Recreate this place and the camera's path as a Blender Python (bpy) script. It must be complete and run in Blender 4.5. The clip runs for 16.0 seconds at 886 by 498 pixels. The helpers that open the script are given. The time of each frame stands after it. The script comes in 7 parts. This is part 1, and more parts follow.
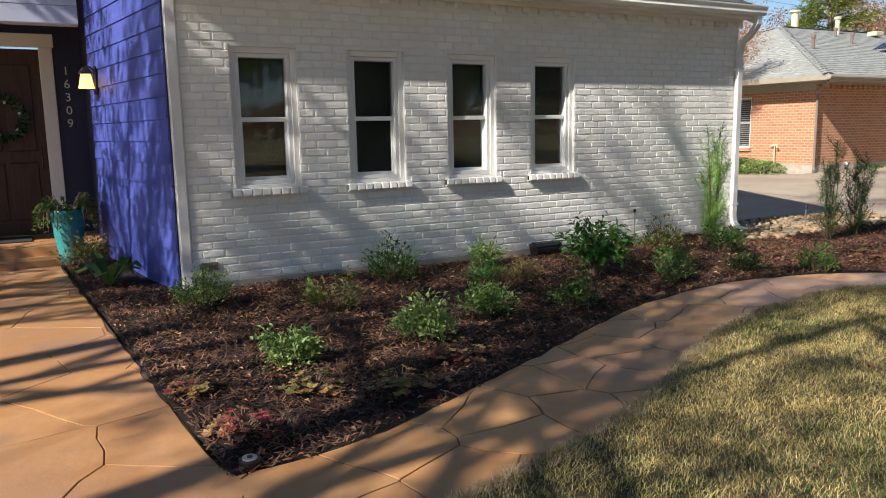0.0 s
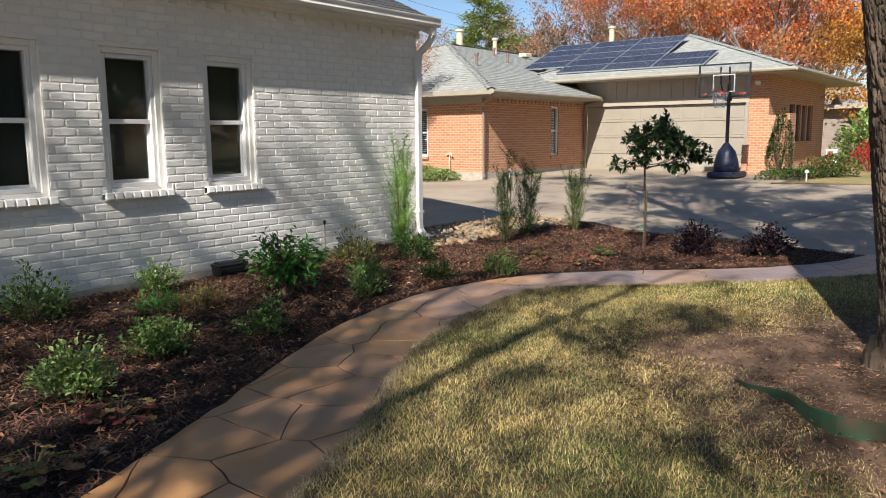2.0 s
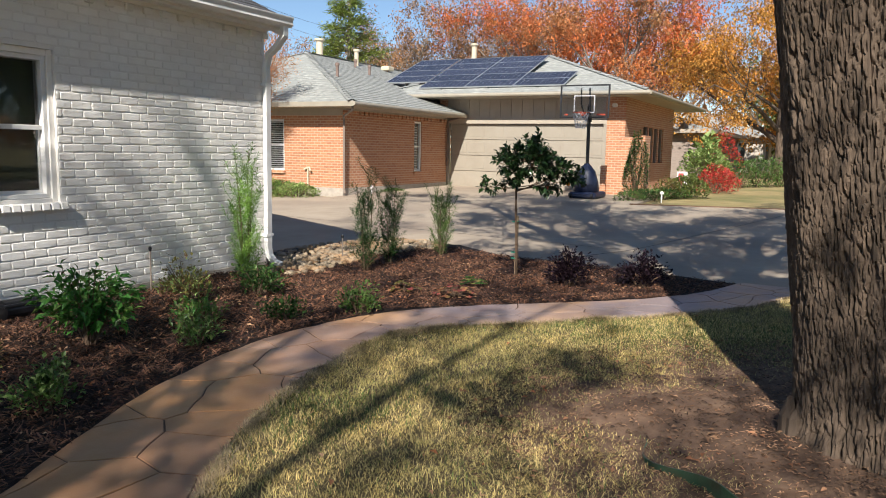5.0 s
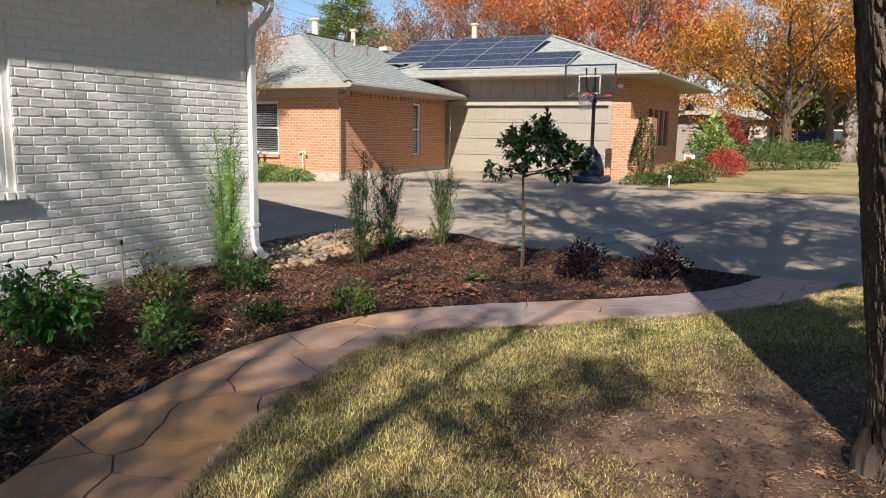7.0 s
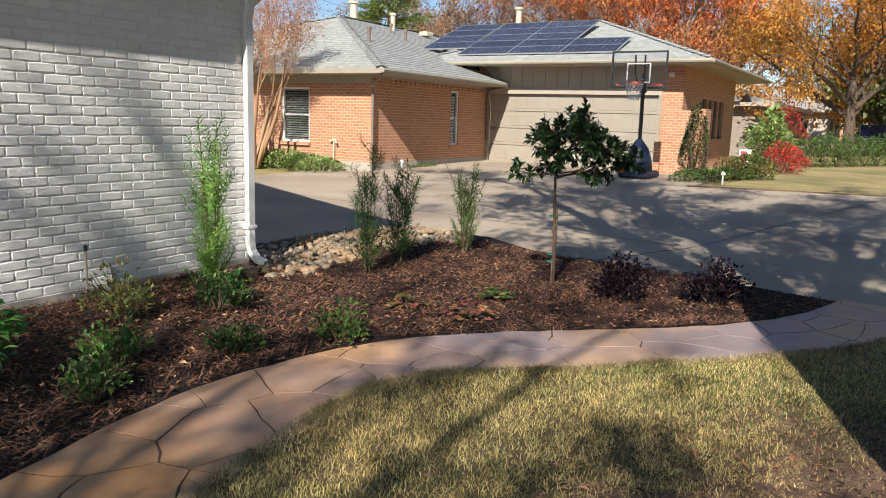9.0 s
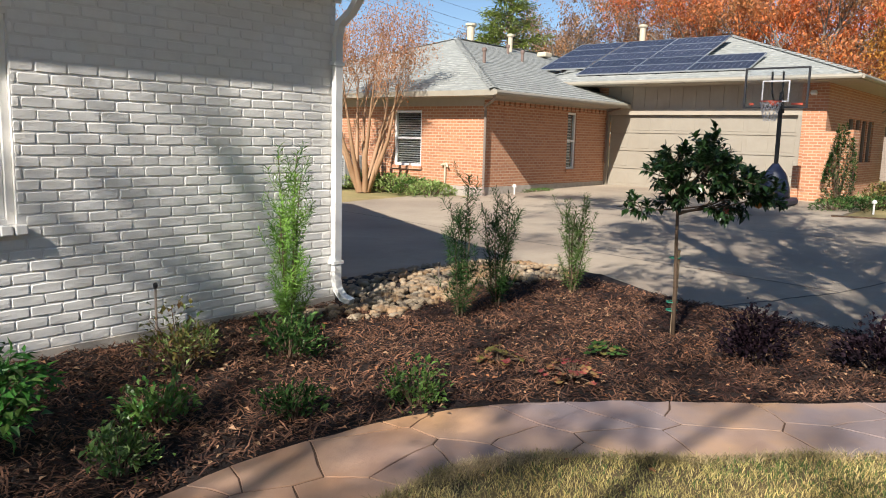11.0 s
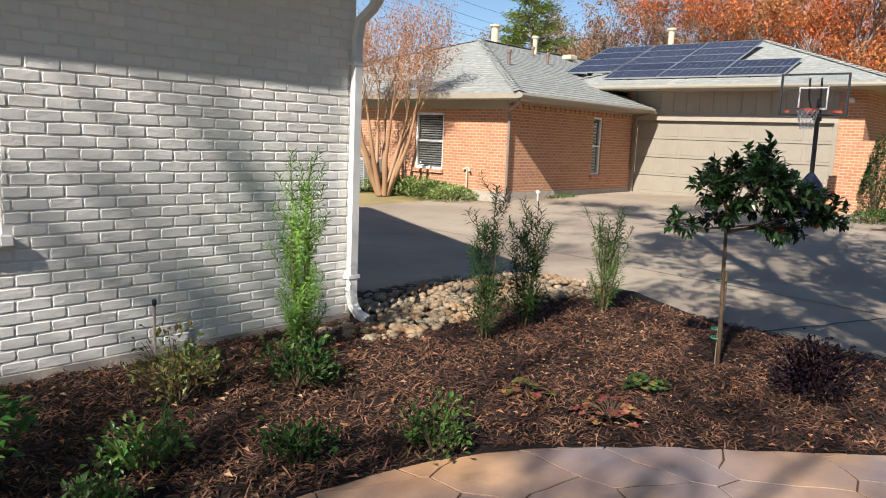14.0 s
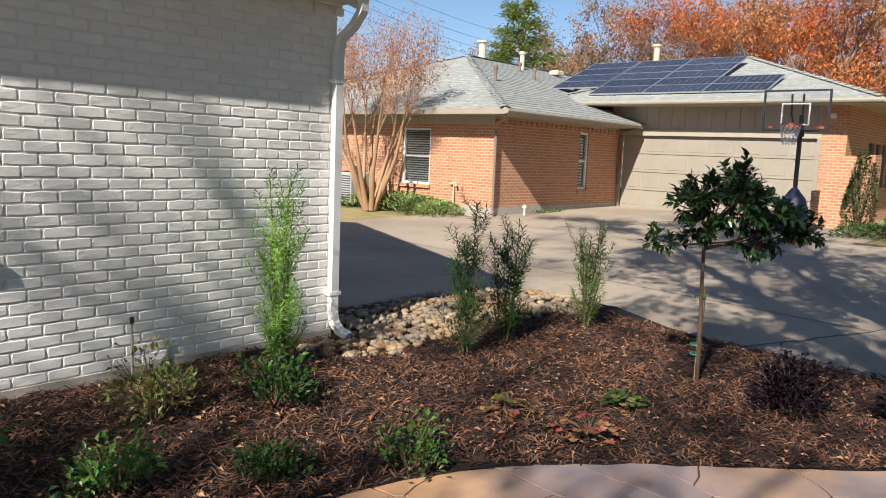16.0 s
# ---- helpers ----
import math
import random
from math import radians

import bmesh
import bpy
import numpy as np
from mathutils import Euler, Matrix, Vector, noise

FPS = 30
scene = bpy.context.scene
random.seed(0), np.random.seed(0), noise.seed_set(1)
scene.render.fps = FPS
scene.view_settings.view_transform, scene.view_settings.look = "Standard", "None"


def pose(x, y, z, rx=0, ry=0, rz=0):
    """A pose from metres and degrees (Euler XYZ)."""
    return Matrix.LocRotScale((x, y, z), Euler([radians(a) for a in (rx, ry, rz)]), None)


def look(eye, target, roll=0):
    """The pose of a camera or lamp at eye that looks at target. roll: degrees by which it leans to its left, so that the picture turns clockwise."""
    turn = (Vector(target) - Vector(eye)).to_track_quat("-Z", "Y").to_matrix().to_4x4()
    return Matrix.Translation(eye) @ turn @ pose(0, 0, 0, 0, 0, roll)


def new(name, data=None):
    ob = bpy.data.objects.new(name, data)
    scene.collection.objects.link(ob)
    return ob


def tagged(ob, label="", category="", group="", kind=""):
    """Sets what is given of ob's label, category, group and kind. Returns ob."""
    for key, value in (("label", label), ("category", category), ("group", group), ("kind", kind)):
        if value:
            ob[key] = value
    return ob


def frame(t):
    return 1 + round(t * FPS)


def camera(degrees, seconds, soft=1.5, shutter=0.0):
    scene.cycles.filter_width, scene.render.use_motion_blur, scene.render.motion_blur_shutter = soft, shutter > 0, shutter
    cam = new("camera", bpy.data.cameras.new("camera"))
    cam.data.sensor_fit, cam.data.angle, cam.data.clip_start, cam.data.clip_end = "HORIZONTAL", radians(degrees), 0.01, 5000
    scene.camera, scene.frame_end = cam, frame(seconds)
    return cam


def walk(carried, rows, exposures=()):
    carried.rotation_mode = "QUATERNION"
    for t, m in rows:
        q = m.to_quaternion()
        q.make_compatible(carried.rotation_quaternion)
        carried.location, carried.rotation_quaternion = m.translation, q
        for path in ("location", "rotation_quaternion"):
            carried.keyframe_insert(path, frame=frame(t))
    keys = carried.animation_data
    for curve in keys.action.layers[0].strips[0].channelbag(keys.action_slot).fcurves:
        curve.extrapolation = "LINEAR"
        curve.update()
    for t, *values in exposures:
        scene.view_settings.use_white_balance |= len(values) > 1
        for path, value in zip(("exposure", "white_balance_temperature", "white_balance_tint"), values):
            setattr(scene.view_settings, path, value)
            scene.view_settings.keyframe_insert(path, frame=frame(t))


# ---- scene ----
cam = camera(61.2, 16.0, 1.0)
PATH = [
    (0, (0.475, -0.585, 1.476), (1.406, 1.157, 1.163), -1.0),
    (0.5, (0.601, -0.548, 1.474), (1.724, 1.079, 1.174), -0.3),
    (1, (0.695, -0.414, 1.453), (1.981, 1.082, 1.127), 0.0),
    (1.5, (0.761, -0.239, 1.477), (2.215, 1.097, 1.158), -0.6),
    (2, (0.889, -0.127, 1.462), (2.44, 1.1, 1.161), -0.4),
    (2.5, (1.083, -0.018, 1.49), (2.684, 1.148, 1.212), -0.1),
    (3, (1.203, 0.099, 1.479), (2.867, 1.173, 1.2), 1.2),
    (3.5, (1.292, 0.275, 1.502), (3.046, 1.202, 1.246), 1.2),
    (4, (1.379, 0.354, 1.498), (3.173, 1.201, 1.248), 1.2),
    (4.5, (1.518, 0.378, 1.482), (3.29, 1.268, 1.222), 1.0),
    (4.7, (1.616, 0.386, 1.483), (3.376, 1.303, 1.231), 1.2),
    (7, (2.343, 0.75, 1.476), (4.093, 1.668, 1.17), 1.0),
    (7.5, (2.61, 0.767, 1.474), (4.341, 1.728, 1.187), 1.5),
    (8, (2.891, 0.831, 1.486), (4.587, 1.853, 1.204), 1.6),
    (8.5, (3.163, 0.94, 1.478), (4.846, 1.971, 1.155), 1.5),
    (9, (3.392, 1.033, 1.531), (5.08, 2.049, 1.19), 1.8),
    (9.5, (3.632, 1.109, 1.522), (5.284, 2.184, 1.179), 2.3),
    (10, (3.883, 1.159, 1.568), (5.452, 2.357, 1.244), 2.1),
    (10.2, (3.954, 1.199, 1.566), (5.491, 2.437, 1.245), 1.8),
    (12.3, (4.305, 1.41, 1.627), (5.791, 2.717, 1.341), 1.5),
    (12.5, (4.344, 1.421, 1.625), (5.798, 2.76, 1.325), 1.7),
    (13, (4.406, 1.51, 1.626), (5.823, 2.884, 1.302), 1.5),
    (13.5, (4.454, 1.636, 1.633), (5.897, 2.985, 1.321), 1.7),
    (14, (4.479, 1.689, 1.627), (5.958, 3.003, 1.334), 2.4),
    (14.5, (4.482, 1.682, 1.636), (5.973, 2.987, 1.361), 2.9),
    (15, (4.493, 1.659, 1.639), (5.984, 2.963, 1.364), 2.9),
    (15.5, (4.512, 1.641, 1.648), (6.007, 2.941, 1.378), 2.6),
    (16, (4.52, 1.626, 1.652), (6.02, 2.925, 1.397), 2.4),
]
walk(cam, [(t, look(eye, target, roll)) for t, eye, target, roll in PATH])

# ---- light ----
SUN_AZ, SUN_EL = 15.5, 37.5            # the way the light travels, degrees from +x, and the height of the sun
sun_way = Vector((math.cos(radians(SUN_AZ)) * math.cos(radians(SUN_EL)), math.sin(radians(SUN_AZ)) * math.cos(radians(SUN_EL)), -math.sin(radians(SUN_EL))))
sun_data = bpy.data.lights.new("sun", "SUN")
sun_data.energy, sun_data.angle, sun_data.color = 4.6, radians(0.55), (1.0, 0.94, 0.855)
new("sun", sun_data).matrix_world = look((0, 0, 30), Vector((0, 0, 30)) + sun_way)
world = bpy.data.worlds.new("sky")
scene.world = world
world.use_nodes = True
sky = world.node_tree.nodes.new("ShaderNodeTexSky")
sky.sky_type, sky.sun_disc = "NISHITA", False
sky.sun_elevation, sky.sun_rotation = radians(SUN_EL), radians(270 - SUN_AZ)
sky.air_density, sky.dust_density, sky.ozone_density, sky.altitude = 1.0, 0.3, 3.5, 900
backg = world.node_tree.nodes["Background"]
backg.inputs["Strength"].default_value = 0.068
world.node_tree.links.new(sky.outputs["Color"], backg.inputs["Color"])
scene.view_settings.exposure = 0.86


# ---- materials ----
def mat(name, c1, c2, scale=8.0, rough=0.8, bump=0.0, bump_scale=60.0, c3=None, scale3=1.0, metal=0.0, spec=0.5, island=0.0, piece=0.0, leaf=0.0, stretch=(1, 1, 1), coat=0.0):
    """Two-scale noise between c1 and c2, broad stains of c3, fine bump; island or piece: random brightness; leaf: share of light let through."""
    m = bpy.data.materials.new(name)
    m.use_nodes = True
    nt = m.node_tree
    N, L = nt.nodes, nt.links
    p = N["Principled BSDF"]
    geo = N.new("ShaderNodeNewGeometry")
    mp = N.new("ShaderNodeMapping")
    mp.inputs["Scale"].default_value = stretch
    L.new(geo.outputs["Position"], mp.inputs["Vector"])

    def nz(sc, detail=5.0):
        n = N.new("ShaderNodeTexNoise")
        n.inputs["Scale"].default_value, n.inputs["Detail"].default_value = sc, detail
        n.inputs["Roughness"].default_value = 0.65
        L.new(mp.outputs["Vector"], n.inputs["Vector"])
        return n

    def ramp(src, lo, hi):
        r = N.new("ShaderNodeMapRange")
        r.inputs["From Min"].default_value, r.inputs["From Max"].default_value = lo, hi
        L.new(src, r.inputs["Value"])
        return r.outputs["Result"]

    def mix(f, a, b, kind="MIX"):
        x = N.new("ShaderNodeMix")
        x.data_type, x.blend_type = "RGBA", kind
        for key, v in ((0, f), (6, a), (7, b)):
            if isinstance(v, (int, float)):
                x.inputs[key].default_value = v
            elif isinstance(v, tuple):
                x.inputs[key].default_value = (*v, 1)
            else:
                L.new(v, x.inputs[key])
        return x.outputs[2]

    col = mix(ramp(nz(scale).outputs["Fac"], 0.32, 0.68), c1, c2)
    if c3:
        col = mix(ramp(nz(scale3, 3).outputs["Fac"], 0.45, 0.65), col, c3)
    for amount, sock in ((island, geo.outputs["Random Per Island"]), (piece, None)):
        if amount:
            if sock is None:
                sock = N.new("ShaderNodeObjectInfo").outputs["Random"]
            h = N.new("ShaderNodeHueSaturation")
            r = N.new("ShaderNodeMapRange")
            r.inputs["To Min"].default_value, r.inputs["To Max"].default_value = 1 - amount, 1 + amount
            L.new(sock, r.inputs["Value"])
            L.new(r.outputs["Result"], h.inputs["Value"])
            L.new(col, h.inputs["Color"])
            col = h.outputs["Color"]
    L.new(col, p.inputs["Base Color"])
    p.inputs["Metallic"].default_value = metal
    p.inputs["Specular IOR Level"].default_value = spec
    p.inputs["Coat Weight"].default_value = coat
    p.inputs["Coat Roughness"].default_value = 0.25
    rr = N.new("ShaderNodeMapRange")
    rr.inputs["To Min"].default_value, rr.inputs["To Max"].default_value = max(0.03, rough - 0.12), min(1, rough + 0.12)
    L.new(nz(scale * 2.3).outputs["Fac"], rr.inputs["Value"])
    L.new(rr.outputs["Result"], p.inputs["Roughness"])
    if bump:
        b = N.new("ShaderNodeBump")
        b.inputs["Strength"].default_value, b.inputs["Distance"].default_value = bump, 0.01
        L.new(nz(bump_scale, 6).outputs["Fac"], b.inputs["Height"])
        L.new(b.outputs["Normal"], p.inputs["Normal"])
    if leaf:
        t = N.new("ShaderNodeBsdfTranslucent")
        L.new(col, t.inputs["Color"])
        x = N.new("ShaderNodeMixShader")
        x.inputs[0].default_value = leaf
        L.new(p.outputs[0], x.inputs[1])
        L.new(t.outputs[0], x.inputs[2])
        L.new(x.outputs[0], N["Material Output"].inputs["Surface"])
    return m


def brick_mat(name, c1, c2, mortar):
    """Running-bond brick for walls far off, on each wall's own UV in metres."""
    m = mat(name, c1, c2, 3.0, 0.85)
    nt = m.node_tree
    N, L = nt.nodes, nt.links
    uv = N.new("ShaderNodeUVMap")
    bt = N.new("ShaderNodeTexBrick")
    for key, v in (("Scale", 1.0), ("Mortar Size", 0.011), ("Brick Width", 0.205), ("Row Height", 0.075), ("Bias", 0.0), ("Mortar Smooth", 0.3)):
        bt.inputs[key].default_value = v
    bt.inputs["Color1"].default_value, bt.inputs["Color2"].default_value, bt.inputs["Mortar"].default_value = (*c1, 1), (*c2, 1), (*mortar, 1)
    L.new(uv.outputs[0], bt.inputs["Vector"])
    p = N["Principled BSDF"]
    old = p.inputs["Base Color"].links[0].from_socket
    x = N.new("ShaderNodeMix")
    x.data_type, x.blend_type = "RGBA", "MIX"
    x.inputs[0].default_value = 0.22
    L.new(bt.outputs["Color"], x.inputs[6])
    L.new(old, x.inputs[7])
    L.new(x.outputs[2], p.inputs["Base Color"])
    b = N.new("ShaderNodeBump")
    b.invert = True
    b.inputs["Strength"].default_value, b.inputs["Distance"].default_value = 0.7, 0.012
    L.new(bt.outputs["Fac"], b.inputs["Height"])
    L.new(b.outputs["Normal"], p.inputs["Normal"])
    return m


def drift_mat(name, c1, c2, x0, x1):
    """The tan stamped concrete, drifting in cloudy patches to slate tones between x0 and x1."""
    m = mat(name, (0.40, 0.19, 0.075), (0.50, 0.265, 0.115), 2.2, 0.42, 0.4, 12, (0.30, 0.17, 0.105), 0.55, piece=0.07)
    N, L = m.node_tree.nodes, m.node_tree.links
    p = N["Principled BSDF"]
    old = p.inputs["Base Color"].links[0].from_socket
    geo = N.new("ShaderNodeNewGeometry")
    sep = N.new("ShaderNodeSeparateXYZ")
    L.new(geo.outputs["Position"], sep.inputs[0])
    fields = []
    for scale in (2.6, 1.3):
        n = N.new("ShaderNodeTexNoise")
        n.inputs["Scale"].default_value, n.inputs["Detail"].default_value = scale, 6
        L.new(geo.outputs["Position"], n.inputs["Vector"])
        fields.append(n.outputs["Fac"])
    shift = N.new("ShaderNodeMath")
    shift.operation = "MULTIPLY_ADD"
    shift.inputs[1].default_value = 5.0
    L.new(fields[0], shift.inputs[0])
    L.new(sep.outputs["X"], shift.inputs[2])
    fac = N.new("ShaderNodeMapRange")
    fac.inputs["From Min"].default_value, fac.inputs["From Max"].default_value = x0 + 2.5, x1 + 2.5
    fac.inputs["To Max"].default_value = 0.8
    L.new(shift.outputs[0], fac.inputs["Value"])
    slate = N.new("ShaderNodeMix")
    slate.data_type = "RGBA"
    cloud = N.new("ShaderNodeMapRange")
    cloud.inputs["From Min"].default_value, cloud.inputs["From Max"].default_value = 0.42, 0.64
    L.new(fields[1], cloud.inputs["Value"])
    L.new(cloud.outputs["Result"], slate.inputs[0])
    slate.inputs[6].default_value, slate.inputs[7].default_value = (*c1, 1), (*c2, 1)
    x = N.new("ShaderNodeMix")
    x.data_type = "RGBA"
    L.new(fac.outputs["Result"], x.inputs[0])
    L.new(old, x.inputs[6])
    L.new(slate.outputs[2], x.inputs[7])
    L.new(x.outputs[2], p.inputs["Base Color"])
    return m


def glass_mat(name, tint, rough=0.02):
    m = bpy.data.materials.new(name)
    m.use_nodes = True
    p = m.node_tree.nodes["Principled BSDF"]
    p.inputs["Base Color"].default_value = (*tint, 1)
    p.inputs["Roughness"].default_value = rough
    p.inputs["Transmission Weight"].default_value = 1.0
    p.inputs["IOR"].default_value = 1.45
    return m


def glow_mat(name, c, strength):
    m = bpy.data.materials.new(name)
    m.use_nodes = True
    p = m.node_tree.nodes["Principled BSDF"]
    p.inputs["Base Color"].default_value = (*c, 1)
    p.inputs["Emission Color"].default_value = (*c, 1)
    p.inputs["Emission Strength"].default_value = strength
    return m


M = {
    "white_brick": mat("white_painted_brick", (0.80, 0.775, 0.735), (0.86, 0.84, 0.80), 9, 0.6, 0.35, 70, (0.76, 0.73, 0.685), 0.9, piece=0.045),
    "white_brick_far": mat("white_painted_brick_joined", (0.80, 0.775, 0.735), (0.86, 0.84, 0.80), 9, 0.6, 0.35, 70, (0.76, 0.73, 0.685), 0.9, island=0.045),
    "white_mortar": mat("white_painted_mortar", (0.74, 0.71, 0.67), (0.80, 0.775, 0.735), 14, 0.7, 0.4, 90),
    "white_paint": mat("white_trim_paint", (0.76, 0.75, 0.73), (0.82, 0.81, 0.79), 4, 0.42, 0.08, 40),
    "grey_band": mat("aged_white_surround", (0.60, 0.58, 0.56), (0.68, 0.66, 0.63), 6, 0.6, 0.2, 60),
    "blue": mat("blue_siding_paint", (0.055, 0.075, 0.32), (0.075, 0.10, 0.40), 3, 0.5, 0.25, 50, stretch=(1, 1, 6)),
    # the siding's blue at about a fifth of its brightness
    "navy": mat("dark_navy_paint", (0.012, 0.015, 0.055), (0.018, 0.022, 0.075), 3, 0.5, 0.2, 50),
    "concrete_base": mat("foundation_concrete", (0.34, 0.30, 0.26), (0.46, 0.41, 0.35), 6, 0.9, 0.5, 50),
    "stone": mat("sealed_stamped_concrete", (0.40, 0.19, 0.075), (0.50, 0.265, 0.115), 2.2, 0.42, 0.35, 11, (0.30, 0.17, 0.105), 0.55, piece=0.07, spec=0.5),
    "stone_path": drift_mat("sealed_stamped_concrete_slate", (0.27, 0.235, 0.25), (0.52, 0.33, 0.20), 4.8, 8.0),
    "groove": mat("stamped_groove", (0.075, 0.042, 0.025), (0.12, 0.065, 0.038), 9, 0.8, 0.3, 40),
    "drive": mat("driveway_concrete", (0.34, 0.275, 0.205), (0.43, 0.355, 0.27), 1.4, 0.78, 0.5, 90, (0.27, 0.215, 0.165), 0.35),
    "joint": mat("driveway_joint", (0.07, 0.065, 0.06), (0.11, 0.10, 0.09), 9, 0.95),
    "soil": mat("bare_soil", (0.13, 0.075, 0.045), (0.22, 0.135, 0.085), 9, 0.95, 1.0, 60, (0.095, 0.055, 0.034), 2.2),
    "debris": mat("old_mulch_and_debris", (0.12, 0.058, 0.03), (0.40, 0.235, 0.135), 4, 0.9, 0.0, 60, (0.07, 0.038, 0.022), 1.5, island=0.9),
    # near-black: the shade between the chips is put into the ground's colour
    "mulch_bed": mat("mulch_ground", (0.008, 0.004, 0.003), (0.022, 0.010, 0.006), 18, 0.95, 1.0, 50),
    "mulch": mat("shredded_mulch", (0.038, 0.015, 0.008), (0.24, 0.118, 0.068), 14, 0.8, 0.0, 60, (0.035, 0.013, 0.008), 1.6, island=0.95),
    "lawn": mat("lawn_ground", (0.10, 0.075, 0.032), (0.20, 0.145, 0.065), 14, 0.95, 0.9, 60, (0.06, 0.042, 0.022), 0.9),
    "far_lawn": mat("far_lawn_ground", (0.24, 0.185, 0.075), (0.37, 0.29, 0.13), 1.6, 0.95, 0.6, 30, (0.15, 0.15, 0.05), 0.25),
    "grass": mat("dormant_grass", (0.60, 0.46, 0.17), (0.78, 0.63, 0.29), 1.8, 0.75, 0, 60, (0.36, 0.31, 0.11), 0.9, island=0.5, leaf=0.25),
    "straw": mat("dry_straw_blade", (0.42, 0.31, 0.17), (0.60, 0.47, 0.30), 4, 0.8, 0, 60, (0.24, 0.19, 0.08), 1.5, island=0.5, leaf=0.2),
    "grass_green": mat("green_grass", (0.07, 0.13, 0.03), (0.14, 0.20, 0.05), 1.8, 0.7, 0, 60, island=0.35, leaf=0.3),
    "bark": mat("oak_bark", (0.028, 0.019, 0.012), (0.15, 0.105, 0.072), 18, 0.95, 1.0, 48, (0.095, 0.068, 0.048), 1.8, stretch=(1, 1, 0.22)),
    "bark_far": mat("grey_bark", (0.14, 0.115, 0.09), (0.27, 0.23, 0.19), 6, 0.95, 0.8, 20, stretch=(1, 1, 0.3)),
    "bark_myrtle": mat("smooth_tan_bark", (0.30, 0.17, 0.09), (0.42, 0.26, 0.15), 4, 0.7, 0.2, 20, stretch=(1, 1, 0.3)),
    "twig": mat("thin_brown_stem", (0.10, 0.065, 0.04), (0.17, 0.11, 0.07), 12, 0.85),
    "stake": mat("pale_wooden_stake", (0.30, 0.21, 0.13), (0.42, 0.31, 0.20), 10, 0.8, 0.3, 60, stretch=(1, 1, 0.2)),
    "leaf_green": mat("mid_green_leaf", (0.06, 0.13, 0.025), (0.12, 0.21, 0.045), 5, 0.45, island=0.35, leaf=0.3),
    "leaf_light": mat("variegated_light_leaf", (0.16, 0.26, 0.06), (0.34, 0.42, 0.15), 9, 0.5, island=0.35, leaf=0.3),
    "leaf_lush": mat("lush_green_leaf", (0.035, 0.14, 0.02), (0.07, 0.22, 0.035), 5, 0.45, island=0.3, leaf=0.3),
    "leaf_bronze": mat("bronze_tipped_leaf", (0.10, 0.14, 0.03), (0.22, 0.20, 0.05), 8, 0.5, (0), 60, (0.20, 0.10, 0.04), 6, island=0.35, leaf=0.3),
    "leaf_podo": mat("fresh_needle_leaf", (0.13, 0.27, 0.045), (0.28, 0.46, 0.10), 3, 0.65, spec=0.15, island=0.35, leaf=0.35),
    # deep yew-pine green; shaded shrubs take it too, their shade put into colour
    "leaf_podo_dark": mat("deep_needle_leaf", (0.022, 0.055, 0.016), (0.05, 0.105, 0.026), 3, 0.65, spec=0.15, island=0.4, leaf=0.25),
    "leaf_podo_mid": mat("olive_needle_leaf", (0.055, 0.11, 0.025), (0.12, 0.19, 0.05), 3, 0.65, spec=0.15, island=0.4, leaf=0.3),
    "leaf_dark": mat("glossy_dark_leaf", (0.012, 0.034, 0.010), (0.028, 0.065, 0.016), 6, 0.33, island=0.4, leaf=0.12),
    "leaf_purple": mat("purple_black_leaf", (0.010, 0.006, 0.010), (0.022, 0.011, 0.017), 6, 0.7, spec=0.15, island=0.4, leaf=0.12),
    "leaf_red": mat("red_coral_leaf", (0.22, 0.035, 0.04), (0.30, 0.075, 0.06), 14, 0.55, 0, 60, (0.30, 0.20, 0.07), 7, island=0.35, leaf=0.25),
    "leaf_amber": mat("amber_coral_leaf", (0.20, 0.07, 0.04), (0.32, 0.17, 0.055), 14, 0.55, 0, 60, (0.32, 0.28, 0.09), 7, island=0.35, leaf=0.25),
    "leaf_orange": mat("orange_autumn_leaf", (0.54, 0.20, 0.025), (0.66, 0.34, 0.06), 0.9, 0.6, 0, 60, (0.34, 0.19, 0.04), 0.35, island=0.5, leaf=0.3),
    "leaf_scarlet": mat("scarlet_autumn_leaf", (0.62, 0.11, 0.03), (0.58, 0.22, 0.06), 0.5, 0.6, 0, 60, (0.36, 0.19, 0.08), 0.22, island=0.5, leaf=0.3),
    "leaf_rust": mat("rust_autumn_leaf", (0.33, 0.15, 0.06), (0.44, 0.23, 0.10), 0.9, 0.6, 0, 60, (0.27, 0.19, 0.12), 0.3, island=0.5, leaf=0.3),
    "leaf_olive": mat("olive_tree_leaf", (0.10, 0.14, 0.03), (0.20, 0.22, 0.06), 0.9, 0.6, island=0.35, leaf=0.35),
    "leaf_pine": mat("pine_needles", (0.17, 0.24, 0.05), (0.36, 0.41, 0.11), 1.2, 0.6, island=0.5, leaf=0.35),
    "leaf_myrtle": mat("russet_seed_heads", (0.44, 0.19, 0.075), (0.58, 0.31, 0.15), 3, 0.7, 0, 60, (0.42, 0.18, 0.10), 0.9, island=0.35, leaf=0.3),
    "fruit_orange": mat("ripe_orange_skin", (0.55, 0.20, 0.03), (0.62, 0.27, 0.05), 9, 0.4, 0.1, 60),
    "leaf_hot": mat("bright_red_leaf", (0.45, 0.03, 0.035), (0.55, 0.08, 0.05), 5, 0.5, island=0.3, leaf=0.3),
    "leaf_hedge": mat("hedge_leaf", (0.05, 0.11, 0.025), (0.11, 0.19, 0.04), 3, 0.45, island=0.4, leaf=0.25),
    "brick_red": brick_mat("orange_red_brick", (0.51, 0.235, 0.12), (0.37, 0.15, 0.078), (0.57, 0.43, 0.31)),
